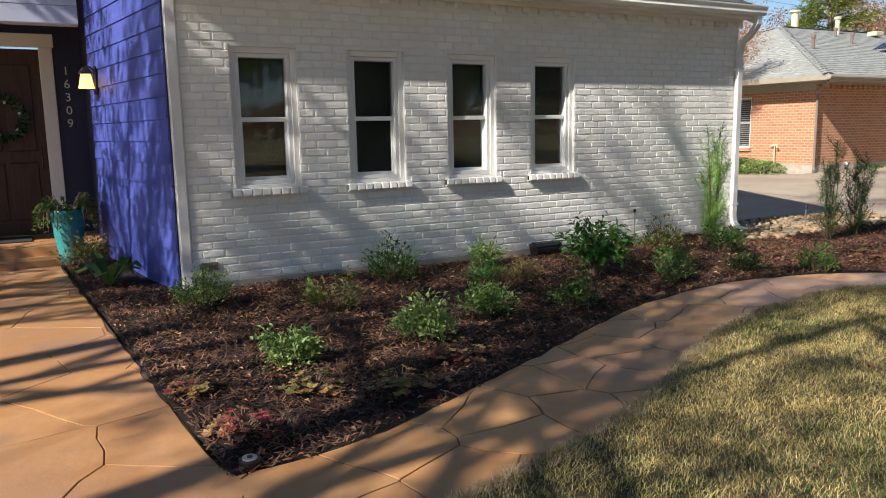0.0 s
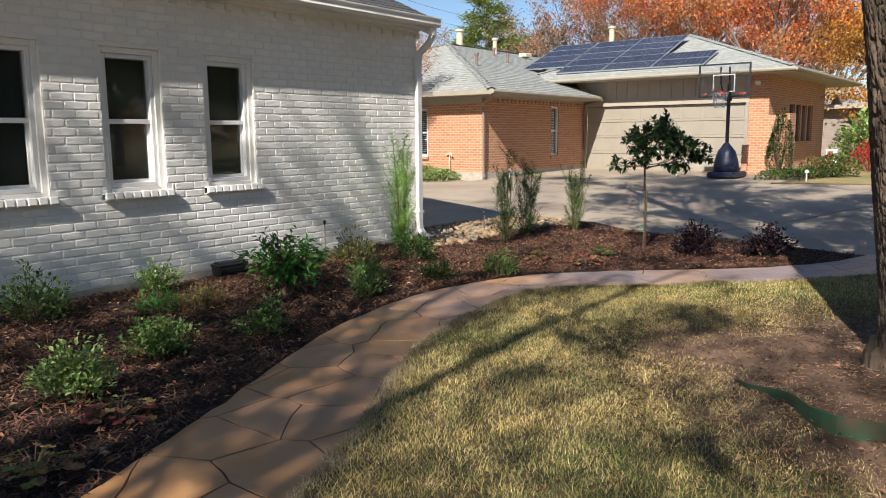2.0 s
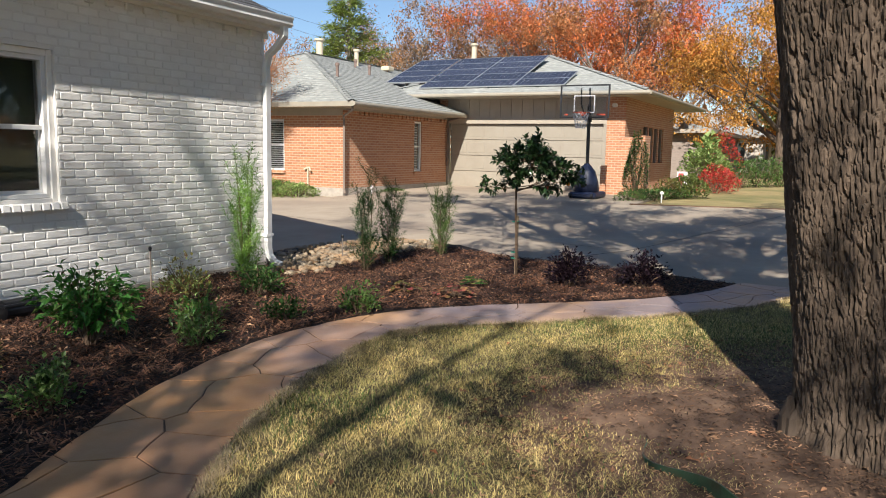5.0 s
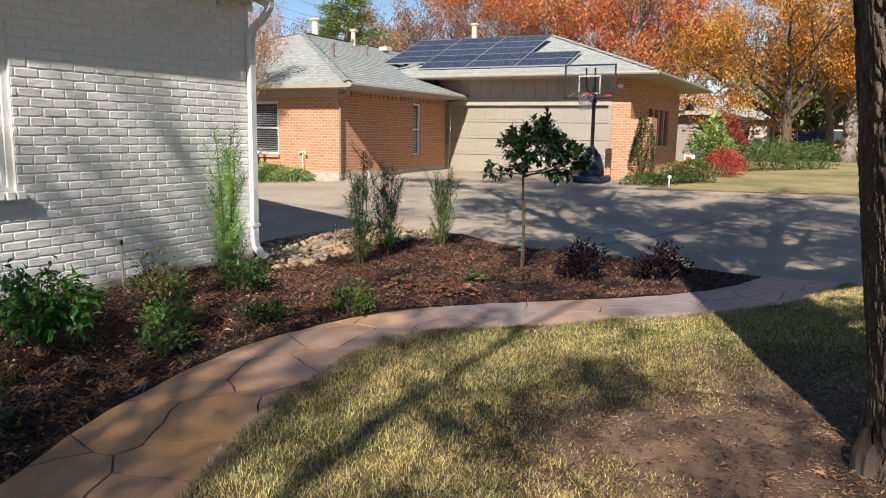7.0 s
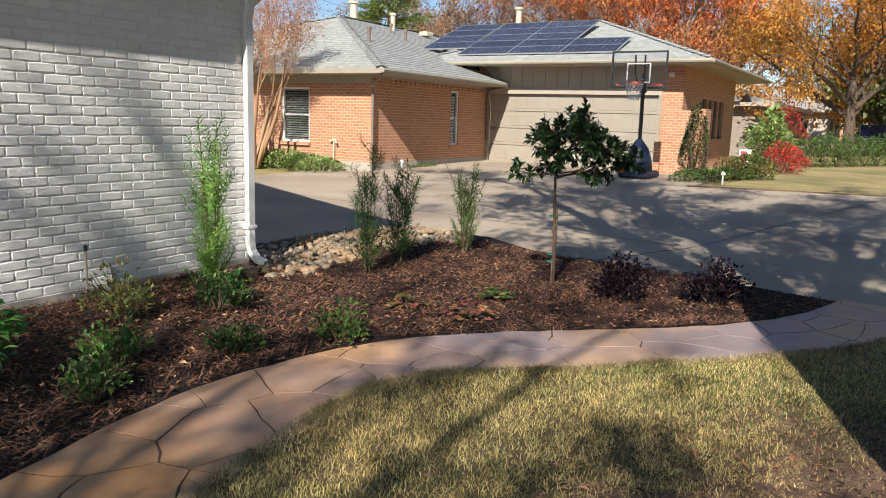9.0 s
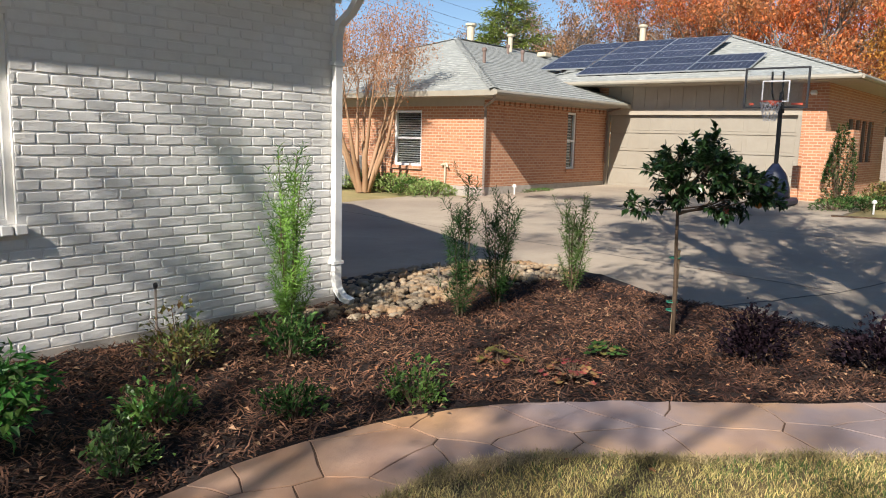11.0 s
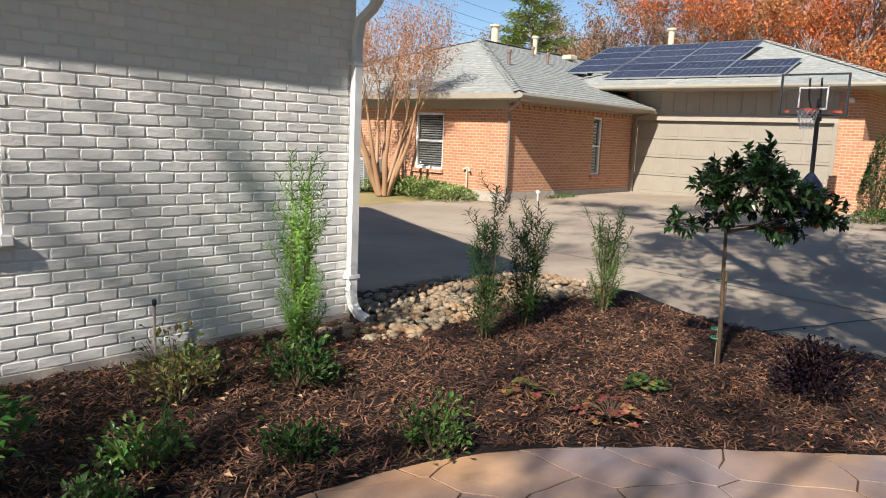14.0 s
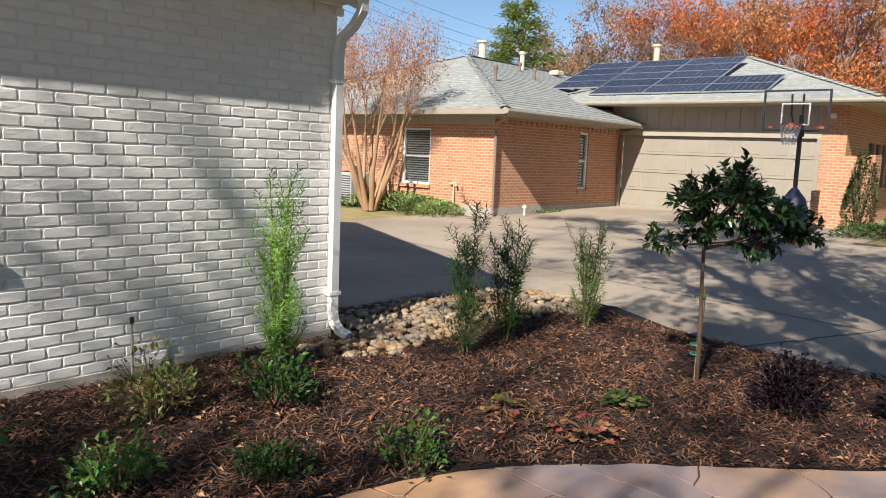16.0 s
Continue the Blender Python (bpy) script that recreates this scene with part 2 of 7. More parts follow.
    "brick_grey": brick_mat("greyed_brick", (0.30, 0.24, 0.20), (0.24, 0.19, 0.16), (0.30, 0.26, 0.22)),
    "taupe": mat("taupe_board_paint", (0.34, 0.295, 0.235), (0.385, 0.335, 0.27), 3, 0.6, 0.15, 40),
    "cream": mat("cream_door_paint", (0.285, 0.25, 0.20), (0.32, 0.285, 0.23), 2, 0.5, 0.1, 40),
    "shingle": mat("grey_asphalt_shingle", (0.19, 0.20, 0.185), (0.42, 0.425, 0.40), 5, 0.9, 0.9, 30, (0.28, 0.29, 0.27), 1.3, stretch=(1, 1, 3)),
    "shingle_dark": mat("charcoal_shingle", (0.045, 0.045, 0.05), (0.09, 0.09, 0.095), 12, 0.9, 0.6, 40),
    "gutter": mat("cream_gutter_metal", (0.30, 0.265, 0.21), (0.345, 0.31, 0.245), 3, 0.45),
    "bronze": mat("brown_downspout", (0.20, 0.16, 0.13), (0.25, 0.20, 0.165), 3, 0.5),
    "solar": mat("solar_cell", (0.024, 0.027, 0.042), (0.040, 0.044, 0.066), 20, 0.25, piece=0.25),
    "alu": mat("aluminium", (0.62, 0.63, 0.65), (0.70, 0.71, 0.73), 9, 0.38, metal=0.9),
    "black": mat("black_plastic", (0.012, 0.012, 0.014), (0.022, 0.022, 0.025), 9, 0.45),
    "hoop_blue": mat("dark_blue_plastic", (0.015, 0.022, 0.05), (0.025, 0.034, 0.075), 9, 0.45),
    "orange_rim": mat("red_steel", (0.32, 0.05, 0.025), (0.42, 0.08, 0.04), 9, 0.45),
    "net": mat("white_net_cord", (0.36, 0.36, 0.38), (0.48, 0.48, 0.50), 30, 0.8),
    "glass": glass_mat("clear_glass", (0.93, 0.96, 0.95)),
    "acrylic": glass_mat("clear_acrylic", (0.90, 0.93, 0.97), 0.05),
    # near-black sheet colour that stands in for unlit insides behind glass
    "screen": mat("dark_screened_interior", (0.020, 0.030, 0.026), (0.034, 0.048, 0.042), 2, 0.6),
    "blind": mat("white_blind_slat", (0.50, 0.50, 0.50), (0.62, 0.62, 0.61), 4, 0.55),
    "door_wood": mat("dark_stained_wood", (0.035, 0.014, 0.008), (0.075, 0.030, 0.016), 6, 0.45, 0.3, 40, stretch=(6, 6, 0.6)),
    "rubber": mat("dark_doormat", (0.012, 0.014, 0.02), (0.03, 0.033, 0.045), 60, 0.95, 0.8, 90),
    "lamp_glow": glow_mat("lit_amber_glass", (1.0, 0.55, 0.18), 1.3),
    "lamp_metal": mat("dark_bronze_metal", (0.05, 0.04, 0.035), (0.09, 0.07, 0.06), 9, 0.4, metal=0.7),
    "number": mat("brushed_number_metal", (0.55, 0.56, 0.60), (0.65, 0.66, 0.70), 30, 0.35, metal=0.6),
    "pot": mat("turquoise_glazed_pot", (0.03, 0.21, 0.22), (0.06, 0.30, 0.30), 6, 0.25),
    "edging": mat("green_steel_edging", (0.010, 0.075, 0.042), (0.016, 0.10, 0.055), 8, 0.5, 0.2, 40, (0.10, 0.055, 0.03), 2.5),
    "rock": mat("pale_river_rock", (0.25, 0.19, 0.125), (0.38, 0.31, 0.22), 9, 0.75, 0.4, 50, (0.33, 0.20, 0.10), 3.5, piece=0.3),
    "rock_joined": mat("pale_river_rock_joined", (0.25, 0.19, 0.125), (0.38, 0.31, 0.22), 9, 0.75, 0.4, 50, (0.33, 0.20, 0.10), 3.5, island=0.3),
    "chimney": mat("cream_flue", (0.55, 0.47, 0.34), (0.62, 0.54, 0.40), 5, 0.6),
    "vent": mat("rusty_vent_pipe", (0.16, 0.11, 0.09), (0.24, 0.17, 0.14), 5, 0.7),
    "truck": mat("dark_blue_car_paint", (0.012, 0.022, 0.06), (0.018, 0.03, 0.08), 2, 0.25, coat=0.6),
    "chrome": mat("chrome", (0.65, 0.66, 0.68), (0.75, 0.76, 0.78), 5, 0.15, metal=1.0),
    "tan_paint": mat("tan_rendered_wall", (0.42, 0.37, 0.31), (0.48, 0.43, 0.36), 2, 0.8, 0.2, 30),
    "ac_grey": mat("grey_sheet_metal", (0.33, 0.34, 0.34), (0.42, 0.43, 0.43), 5, 0.5),
    "red_fabric": mat("red_sign_face", (0.40, 0.05, 0.06), (0.48, 0.08, 0.08), 9, 0.6),
    "green_tie": mat("green_tie_tape", (0.02, 0.16, 0.10), (0.03, 0.21, 0.13), 9, 0.6),
    "leaf_litter": mat("fallen_brown_leaf", (0.22, 0.115, 0.06), (0.46, 0.30, 0.18), 3, 0.8, 0, 60, (0.36, 0.13, 0.05), 1.2, island=0.4, leaf=0.15),
    "wire": mat("black_cable", (0.02, 0.02, 0.022), (0.03, 0.03, 0.032), 5, 0.6),
    "plaster": mat("interior_plaster", (0.50, 0.51, 0.49), (0.56, 0.57, 0.55), 2, 0.9),
}


# ---- mesh tools ----
class Geo:
    """Lists of corners and faces that become one mesh."""

    def __init__(self):
        self.v, self.f = [], []

    def poly(self, pts):
        n = len(self.v)
        self.v += [tuple(p) for p in pts]
        self.f.append(tuple(range(n, n + len(pts))))
        return self

    def box(self, a, b):
        (x0, y0, z0), (x1, y1, z1) = a, b
        n = len(self.v)
        self.v += [(x, y, z) for z in (z0, z1) for y in (y0, y1) for x in (x0, x1)]
        self.f += [tuple(n + i for i in q) for q in ((0, 2, 3, 1), (4, 5, 7, 6), (0, 1, 5, 4), (2, 6, 7, 3), (0, 4, 6, 2), (1, 3, 7, 5))]
        return self

    def block(self, m, sx, sy, sz, c=0.006):
        """A box with chamfered edges, centred on the pose m."""
        hx, hy, hz = sx / 2, sy / 2, sz / 2
        c = min(c, hx * 0.6, hy * 0.6, hz * 0.6)
        bm = bmesh.new()
        bmesh.ops.create_cube(bm, size=1)
        for v in bm.verts:
            v.co = Vector((v.co.x * sx, v.co.y * sy, v.co.z * sz))
        bmesh.ops.bevel(bm, geom=bm.edges[:], offset=c, segments=1, affect="EDGES")
        n = len(self.v)
        bm.verts.index_update()
        self.v += [tuple(m @ v.co) for v in bm.verts]
        self.f += [tuple(n + v.index for v in f.verts) for f in bm.faces]
        bm.free()
        return self

    def prism(self, pts, z0, z1, inset=0.0, drop=0.0):
        """A flat polygon (counter-clockwise) raised from z0 to z1; z may be a function of x and y. Its top edge is eased by inset and drop."""
        k = len(pts)
        c = [sum(p[i] for p in pts) / k for i in (0, 1)]
        zf = z1 if callable(z1) else (lambda x, y: z1)
        zb = z0 if callable(z0) else (lambda x, y: z0)
        n = len(self.v)
        rings = [[(x, y, zb(x, y)) for x, y in pts], [(x, y, zf(x, y) - drop) for x, y in pts]]
        if inset:
            ring = []
            for x, y in pts:
                d = math.hypot(c[0] - x, c[1] - y) or 1
                q = min(0.4, inset / d)
                ring.append((x + (c[0] - x) * q, y + (c[1] - y) * q, zf(x, y)))
            rings.append(ring)
        for r in rings:
            self.v += r
        for j in range(len(rings) - 1):
            for i in range(k):
                a, b = n + j * k + i, n + j * k + (i + 1) % k
                self.f.append((a, b, b + k, a + k))
        self.f.append(tuple(n + (len(rings) - 1) * k + i for i in range(k)))
        return self

    def tube(self, pts, radii, sides=6, cap=True):
        pts = [Vector(p) for p in pts]
        n = len(self.v)
        side = None
        for i, p in enumerate(pts):
            d = (pts[min(i + 1, len(pts) - 1)] - pts[max(i - 1, 0)]).normalized()
            if side is None:
                side = d.orthogonal().normalized()
            side = (side - d * side.dot(d)).normalized()
            up = d.cross(side)
            r = radii[i] if isinstance(radii, (list, tuple)) else radii
            for k in range(sides):
                a = 2 * math.pi * k / sides
                self.v.append(tuple(p + side * (r * math.cos(a)) + up * (r * math.sin(a))))
        for i in range(len(pts) - 1):
            for k in range(sides):
                a, b = n + i * sides + k, n + i * sides + (k + 1) % sides
                self.f.append((a, b, b + sides, a + sides))
        if cap:
            self.f.append(tuple(n + k for k in reversed(range(sides))))
            self.f.append(tuple(n + (len(pts) - 1) * sides + k for k in range(sides)))
        return self

    def leaf(self, p, d, up, length, width, fold=0.25):
        """A folded leaf of four triangles from p along d."""
        d = d.normalized()
        s = d.cross(up)
        s = s.normalized() if s.length > 1e-4 else d.orthogonal().normalized()
        u = s.cross(d)
        n = len(self.v)
        self.v += [tuple(p), tuple(p + d * length * 0.5 + s * width / 2 + u * width * fold), tuple(p + d * length * 0.55),
                   tuple(p + d * length * 0.5 - s * width / 2 + u * width * fold), tuple(p + d * length - u * length * 0.12)]
        self.f += [(n, n + 2, n + 1), (n, n + 3, n + 2), (n + 1, n + 2, n + 4), (n + 2, n + 3, n + 4)]
        return self

    def blob(self, c, rx, ry, rz, seed, rough=0.18, seg=(8, 5)):
        """An uneven rounded lump."""
        n = len(self.v)
        a, b = seg
        off = Vector((seed * 7.3, seed * 3.1, seed * 1.7))
        for j in range(b + 1):
            th = math.pi * j / b
            for i in range(a):
                ph = 2 * math.pi * i / a
                q = Vector((math.sin(th) * math.cos(ph), math.sin(th) * math.sin(ph), math.cos(th)))
                k = 1 + rough * noise.noise(q * 1.7 + off) * 1.6
                self.v.append((c[0] + q.x * rx * k, c[1] + q.y * ry * k, c[2] + q.z * rz * k))
        for j in range(b):
            for i in range(a):
                p, q = n + j * a + i, n + j * a + (i + 1) % a
                self.f.append((p, p + a, q + a, q))
        return self

    def mesh(self, name, material=None, smooth=False):
        me = bpy.data.meshes.new(name)
        me.from_pydata(self.v, [], self.f)
        me.validate()
        if smooth:
            me.shade_smooth()
        if material:
            me.materials.append(material)
        return me


def wall_uv(me):
    """UV in metres, upright on each face."""
    uv = me.uv_layers.new(name="UVMap")
    for p in me.polygons:
        for li in p.loop_indices:
            c = me.vertices[me.loops[li].vertex_index].co
            uv.data[li].uv = (c.x + c.y, c.z) if abs(p.normal.z) < 0.7 else (c.x, c.y)


def part(name, geo, material, parent, label="", smooth=False, kind=""):
    me = geo if isinstance(geo, bpy.types.Mesh) else geo.mesh(name, material, smooth)
    if material and material.name.endswith("brick") and not material.name.startswith("white"):
        wall_uv(me)
    ob = new(name, me)
    ob.parent = parent
    if label:
        tagged(ob, label)
    if kind:
        tagged(ob, kind=kind)
    return ob


def thing(name, at=(0, 0, 0), label="", category="", group="", turn=0.0, kind=""):
    ob = new(name)
    ob.empty_display_size = 0.1
    ob.matrix_basis = pose(*at, 0, 0, turn)
    return tagged(ob, label, category, group, kind)


def solo(name, geo, material, label="", category="", kind="", smooth=False, group=""):
    ob = part(name, geo, material, None, smooth=smooth)
    return tagged(ob, label, category, group, kind)


def smoothstep(a, b, x):
    t = min(1, max(0, (x - a) / (b - a)))
    return t * t * (3 - 2 * t)


def ground_z(x, y=0.0):
    return -0.05 + 0.24 * smoothstep(10.5, 26, x)


def drive_z(x, y=0.0):
    return ground_z(x) + 0.035


def bed_z(x, y):
    """The mulched bed: a low mound between path and wall."""
    return 0.0 + 0.05 * smoothstep(4.0, 6.4, y) + 0.03 * noise.noise(Vector((x * 0.9, y * 0.9, 0.3))) + 0.012 * noise.noise(Vector((x * 5, y * 5, 1.3)))


# ---- ground ----
g = Geo()
xs = [-400, -60, -10, 4, 10.5, 12, 14, 16, 18, 20, 22, 24, 26, 40, 80, 150, 420]
ys = [-400, -60, -15, 0, 15, 60, 400]
for i in range(len(xs) - 1):
    for j in range(len(ys) - 1):
        g.poly([(xs[i + a], ys[j + b], ground_z(xs[i + a]) - 0.02) for a, b in ((0, 0), (1, 0), (1, 1), (0, 1))])
solo("ground", g, M["far_lawn"], "dry tan and green lawn reaching the horizon", "ground", "structure")

# driveway: concrete slab from beside the house across to the garage
DRIVE = [(11.0, 0.55), (11.06, 1.38), (11.25, 2.3), (11.33, 3.2), (11.46, 4.2), (11.8, 5.1), (11.95, 5.7), (11.75, 6.45), (11.3, 7.1), (10.3, 7.35), (9.4, 7.25), (9.0, 7.0)]
g = Geo()
kerb_x = lambda y: 21.3 + 0.22 * (4.6 - y)
west = [(12.2, -14), (11.6, -8), (11.2, -4), (11.0, -1)] + DRIVE + [(9.0, 9), (9.0, 30)]


def slab_row(y):
    """The driveway's x range at y."""
    pts = west
    lo = 9.0
    for (xa, ya), (xb, yb) in zip(pts, pts[1:]):
        if ya <= y <= yb:
            lo = xa + (xb - xa) * (y - ya) / (yb - ya or 1)
    if y < 5.2:
        hi = kerb_x(y)
    elif y < 13.0:
        hi = 25.9
    elif y < 14.2:
        hi = 18.8
    else:
        hi = 15.5
    return lo, hi


cuts = [-14, -8, -4, -1, 0.55, 1.38, 2.3, 3.2, 4.2, 5.1, 5.2001, 5.7, 6.45, 7.0, 9, 11, 12.9, 13.0001, 14.1, 14.2001, 20, 30]
for ya, yb in zip(cuts, cuts[1:]):
    if yb - ya < 0.001:
        continue
    la, ha = slab_row(ya + 1e-5)
    lb, hb = slab_row(yb - 1e-5)
    n = 10
    for i in range(n):
        q = [(la + (ha - la) * i / n, ya), (la + (ha - la) * (i + 1) / n, ya), (lb + (hb - lb) * (i + 1) / n, yb), (lb + (hb - lb) * i / n, yb)]
        g.poly([(x, y, drive_z(x)) for x, y in q])
    g.poly([(la, ya, drive_z(la)), (lb, yb, drive_z(lb)), (lb, yb, -0.1), (la, ya, -0.1)])
    g.poly([(ha, ya, drive_z(ha)), (hb, yb, drive_z(hb)), (hb, yb, -0.1), (ha, ya, -0.1)])
drive = solo("driveway", g, M["drive"], "pale concrete driveway with tree shade across it", "driveway", "structure")
# expansion joints and cracks in the slab
rng = random.Random(5)
for a, b, w in (((11.4, 3.95), (13.2, 3.2), 0.03), ((13.2, 3.2), (21.6, 1.2), 0.022), ((13.2, 3.2), (14.5, 12.8), 0.022), ((17.6, 2.2), (18.4, 12.8), 0.02), ((12.2, 0.3), (21.8, -0.4), 0.022), ((18.2, 10.0), (25.8, 9.2), 0.018)):
    g = Geo()
    k = 14
    ln = math.dist(a, b)
    nx, ny = -(b[1] - a[1]) / ln, (b[0] - a[0]) / ln
    pts = []
    for i in range(k + 1):
        t = i / k
        o = rng.uniform(-0.02, 0.02)
        pts.append((a[0] + (b[0] - a[0]) * t + nx * o, a[1] + (b[1] - a[1]) * t + ny * o))
    for p, q in zip(pts, pts[1:]):
        g.poly([(x + s * nx * w / 2, y + s * ny * w / 2, drive_z(x) + 0.004) for (x, y), s in ((p, -1), (q, -1), (q, 1), (p, 1))])
    part("joint", g, M["joint"], drive)

# lawn in front: slightly proud of the path, with bare soil round the oak
PATH_EDGES = [((1.07, 2.53), (1.15, 1.72)), ((1.6, 2.60), (1.75, 1.85)), ((2.1, 2.76), (2.3, 1.98)), ((2.7, 3.05), (3.0, 2.22)), ((3.3, 3.32), (3.7, 2.58)),
              ((4.16, 3.75), (4.5, 3.02)), ((4.95, 4.06), (5.2, 3.28)), ((5.85, 4.24), (6.0, 3.44)), ((6.4, 4.24), (6.5, 3.46)), ((7.0, 4.13), (6.9, 3.38)),
              ((7.55, 3.9), (7.3, 3.12)), ((8.15, 3.41), (7.68, 2.66)), ((8.5, 3.03), (8.05, 2.3)), ((9.3, 2.2), (8.72, 1.66)), ((10.1, 1.66), (9.6, 1.05)), ((11.04, 1.36), (10.98, 0.56))]


def spline(pts, n):
    """Evenly cut Catmull-Rom curve through pts."""
    out = []
    for i in range(len(pts) - 1):
        p = [Vector((*pts[max(0, min(len(pts) - 1, i + k))], 0)) for k in (-1, 0, 1, 2)]
        for j in range(n):
            t = j / n
            v = 0.5 * (2 * p[1] + (p[2] - p[0]) * t + (2 * p[0] - 5 * p[1] + 4 * p[2] - p[3]) * t * t + (-p[0] + 3 * p[1] - 3 * p[2] + p[3]) * t ** 3)
            out.append((v.x, v.y))
    return out + [tuple(pts[-1])]


BED_EDGE = spline([p[0] for p in PATH_EDGES], 6)
LAWN_EDGE = spline([p[1] for p in PATH_EDGES], 6)


def edge_y(edge, x):
    for (xa, ya), (xb, yb) in zip(edge, edge[1:]):
        if xa <= x <= xb:
            return ya + (yb - ya) * (x - xa) / (xb - xa or 1)
    return edge[-1][1] if x > edge[-1][0] else edge[0][1]


WALK_X = lambda y: 1.07 - 0.072 * (y - 2.53)      # the front walk's edge beside the bed
OAK = (6.05, 0.02)


def lawn_z(x, y):
    d = math.hypot(x - OAK[0], y - OAK[1])
    return 0.012 + 0.015 * noise.noise(Vector((x * 1.3, y * 1.3, 4))) + 0.05 * (1 - smoothstep(0.5, 1.8, d))


g = Geo()
nx_, ny_ = 70, 34
for i in range(nx_ + 1):
    x = 1.16 + (10.97 - 1.16) * i / nx_
    top = edge_y(LAWN_EDGE, x)
    for j in range(ny_ + 1):
        y = -9 + (top + 9) * (1 - (1 - j / ny_) ** 2)
        g.v.append((x, y, lawn_z(x, y)))
for i in range(nx_):
    for j in range(ny_):
        a = i * (ny_ + 1) + j
        g.f.append((a, a + ny_ + 1, a + ny_ + 2, a + 1))
lawn = solo("lawn", g, M["lawn"], "patchy dormant lawn with straw and green blades", "lawn", "structure", True)

# bare trodden soil round the oak's foot, its rim uneven
g = Geo()
na, nr = 72, 16
for i in range(na):
    a = 2 * math.pi * i / na
    rim = 1.95 + 0.45 * noise.noise(Vector((math.cos(a) * 1.7, math.sin(a) * 1.7, 9))) + 0.22 * noise.noise(Vector((math.cos(a) * 6, math.sin(a) * 6, 2)))
    for j in range(nr + 1):
        r = 0.3 + (rim - 0.3) * j / nr
        x, y = OAK[0] + r * math.cos(a), OAK[1] + r * math.sin(a)
        y = min(y, edge_y(LAWN_EDGE, x) - 0.02)
        g.v.append((x, y, lawn_z(x, y) + 0.013 * (1 - (j / nr) ** 4) - 0.002 + 0.006 * noise.noise(Vector((x * 7, y * 7, 1)))))
for i in range(na):
    for j in range(nr):
        a, b = i * (nr + 1) + j, ((i + 1) % na) * (nr + 1) + j
        g.f.append((a, a + 1, b + 1, b))
solo("bare_soil", g, M["soil"], "bare reddish-brown soil round the foot of the oak", "soil", "structure", True)

# mulched planting bed between walk, path, house and driveway
g = Geo()
nb_x, nb_y = 120, 34
for i in range(nb_x + 1):
    x = 0.55 + (11.95 - 0.55) * i / nb_x
    lo = edge_y(BED_EDGE, x) - 0.01 if x > 1.07 else 2.53 + (1.07 - x) / 0.072
    hi = 6.5 if x > 1.5 else 9.3
    if x > 8.7:
        hi = 7.35 - 0.2 * max(0, x - 10.3)
    if x > 11.0:
        hi = 7.2 - 1.1 * (x - 11.0)
        lo = 1.38 + (x - 11.06) * 7.0 if x < 11.5 else 4.2 + (x - 11.46) * 2.6
    hi = max(hi, lo + 0.001)
    for j in range(nb_y + 1):
        y = lo + (hi - lo) * j / nb_y
        g.v.append((x, y, bed_z(x, y) if 0 < j < nb_y or x < 8.6 else -0.012))
for i in range(nb_x):
    for j in range(nb_y):
        a = i * (nb_y + 1) + j
        g.f.append((a, a + nb_y + 1, a + nb_y + 2, a + 1))
bed = solo("planting_bed", g, M["mulch_bed"], "mulched planting bed along the white wall, ground darkened for shade between chips", "planting bed", "structure", True)

# ---- the white house ----
WALL_Y, WALL_L, WALL_R, WALL_T = 6.45, 1.63, 8.66, 2.86
WINDOWS = [(2.08, 2.70), (3.215, 3.82), (4.325, 4.92), (5.385, 5.99)]   # openings
W_LO, W_HI = 0.965, 2.265
house = thing("house", (0, 0, 0), "white painted brick house with a blue siding entry", "house", kind="structure")


def wall_blocks(g, y0, y1):
    xs = [WALL_L] + [v for w in WINDOWS for v in w] + [WALL_R]
    for i in range(0, len(xs), 2):
        g.box((xs[i], y0, -0.1), (xs[i + 1], y1, WALL_T))
    for a, b in WINDOWS:
        g.box((a, y0, -0.1), (b, y1, W_LO))
        g.box((a, y0, W_HI), (b, y1, WALL_T))


g = Geo()
wall_blocks(g, WALL_Y + 0.0045, WALL_Y + 0.25)
wall = tagged(new("wall_south", g.mesh("wall_south", M["white_mortar"])), "white painted brick wall with four narrow windows", "wall", kind="structure")
solo("foundation", Geo().box((WALL_L, WALL_Y - 0.004, -0.15), (WALL_R, WALL_Y + 0.1, 0.115)), M["concrete_base"], "low concrete foundation edge under the brick", "foundation", "structure")
# the rest of the house: east and north walls, floor, roof
solo("wall_east", Geo().box((WALL_R - 0.25, WALL_Y + 0.25, -0.1), (WALL_R, 17.2, WALL_T)), M["white_brick_far"], "white painted brick side wall", "wall", "structure")
solo("wall_north", Geo().box((-8, 17.2, -0.1), (WALL_R, 17.4, WALL_T)), M["white_brick_far"], "plain rear wall", "wall", "structure")
solo("wall_inner", Geo().box((1.75, 9.2, 0), (WALL_R - 0.25, 9.3, WALL_T)), M["plaster"], "plain dim inner wall behind the windows", "wall", "structure")
solo("ceiling", Geo().box((1.8, WALL_Y + 0.25, 2.7), (WALL_R - 0.25, 15.4, 2.76)), M["plaster"], "plain ceiling inside the house", "ceiling", "structure")
solo("floor_inner", Geo().box((1.8, WALL_Y + 0.25, 0.1), (WALL_R - 0.25, 15.4, 0.16)), M["plaster"], "plain floor inside the house", "floor", "structure")

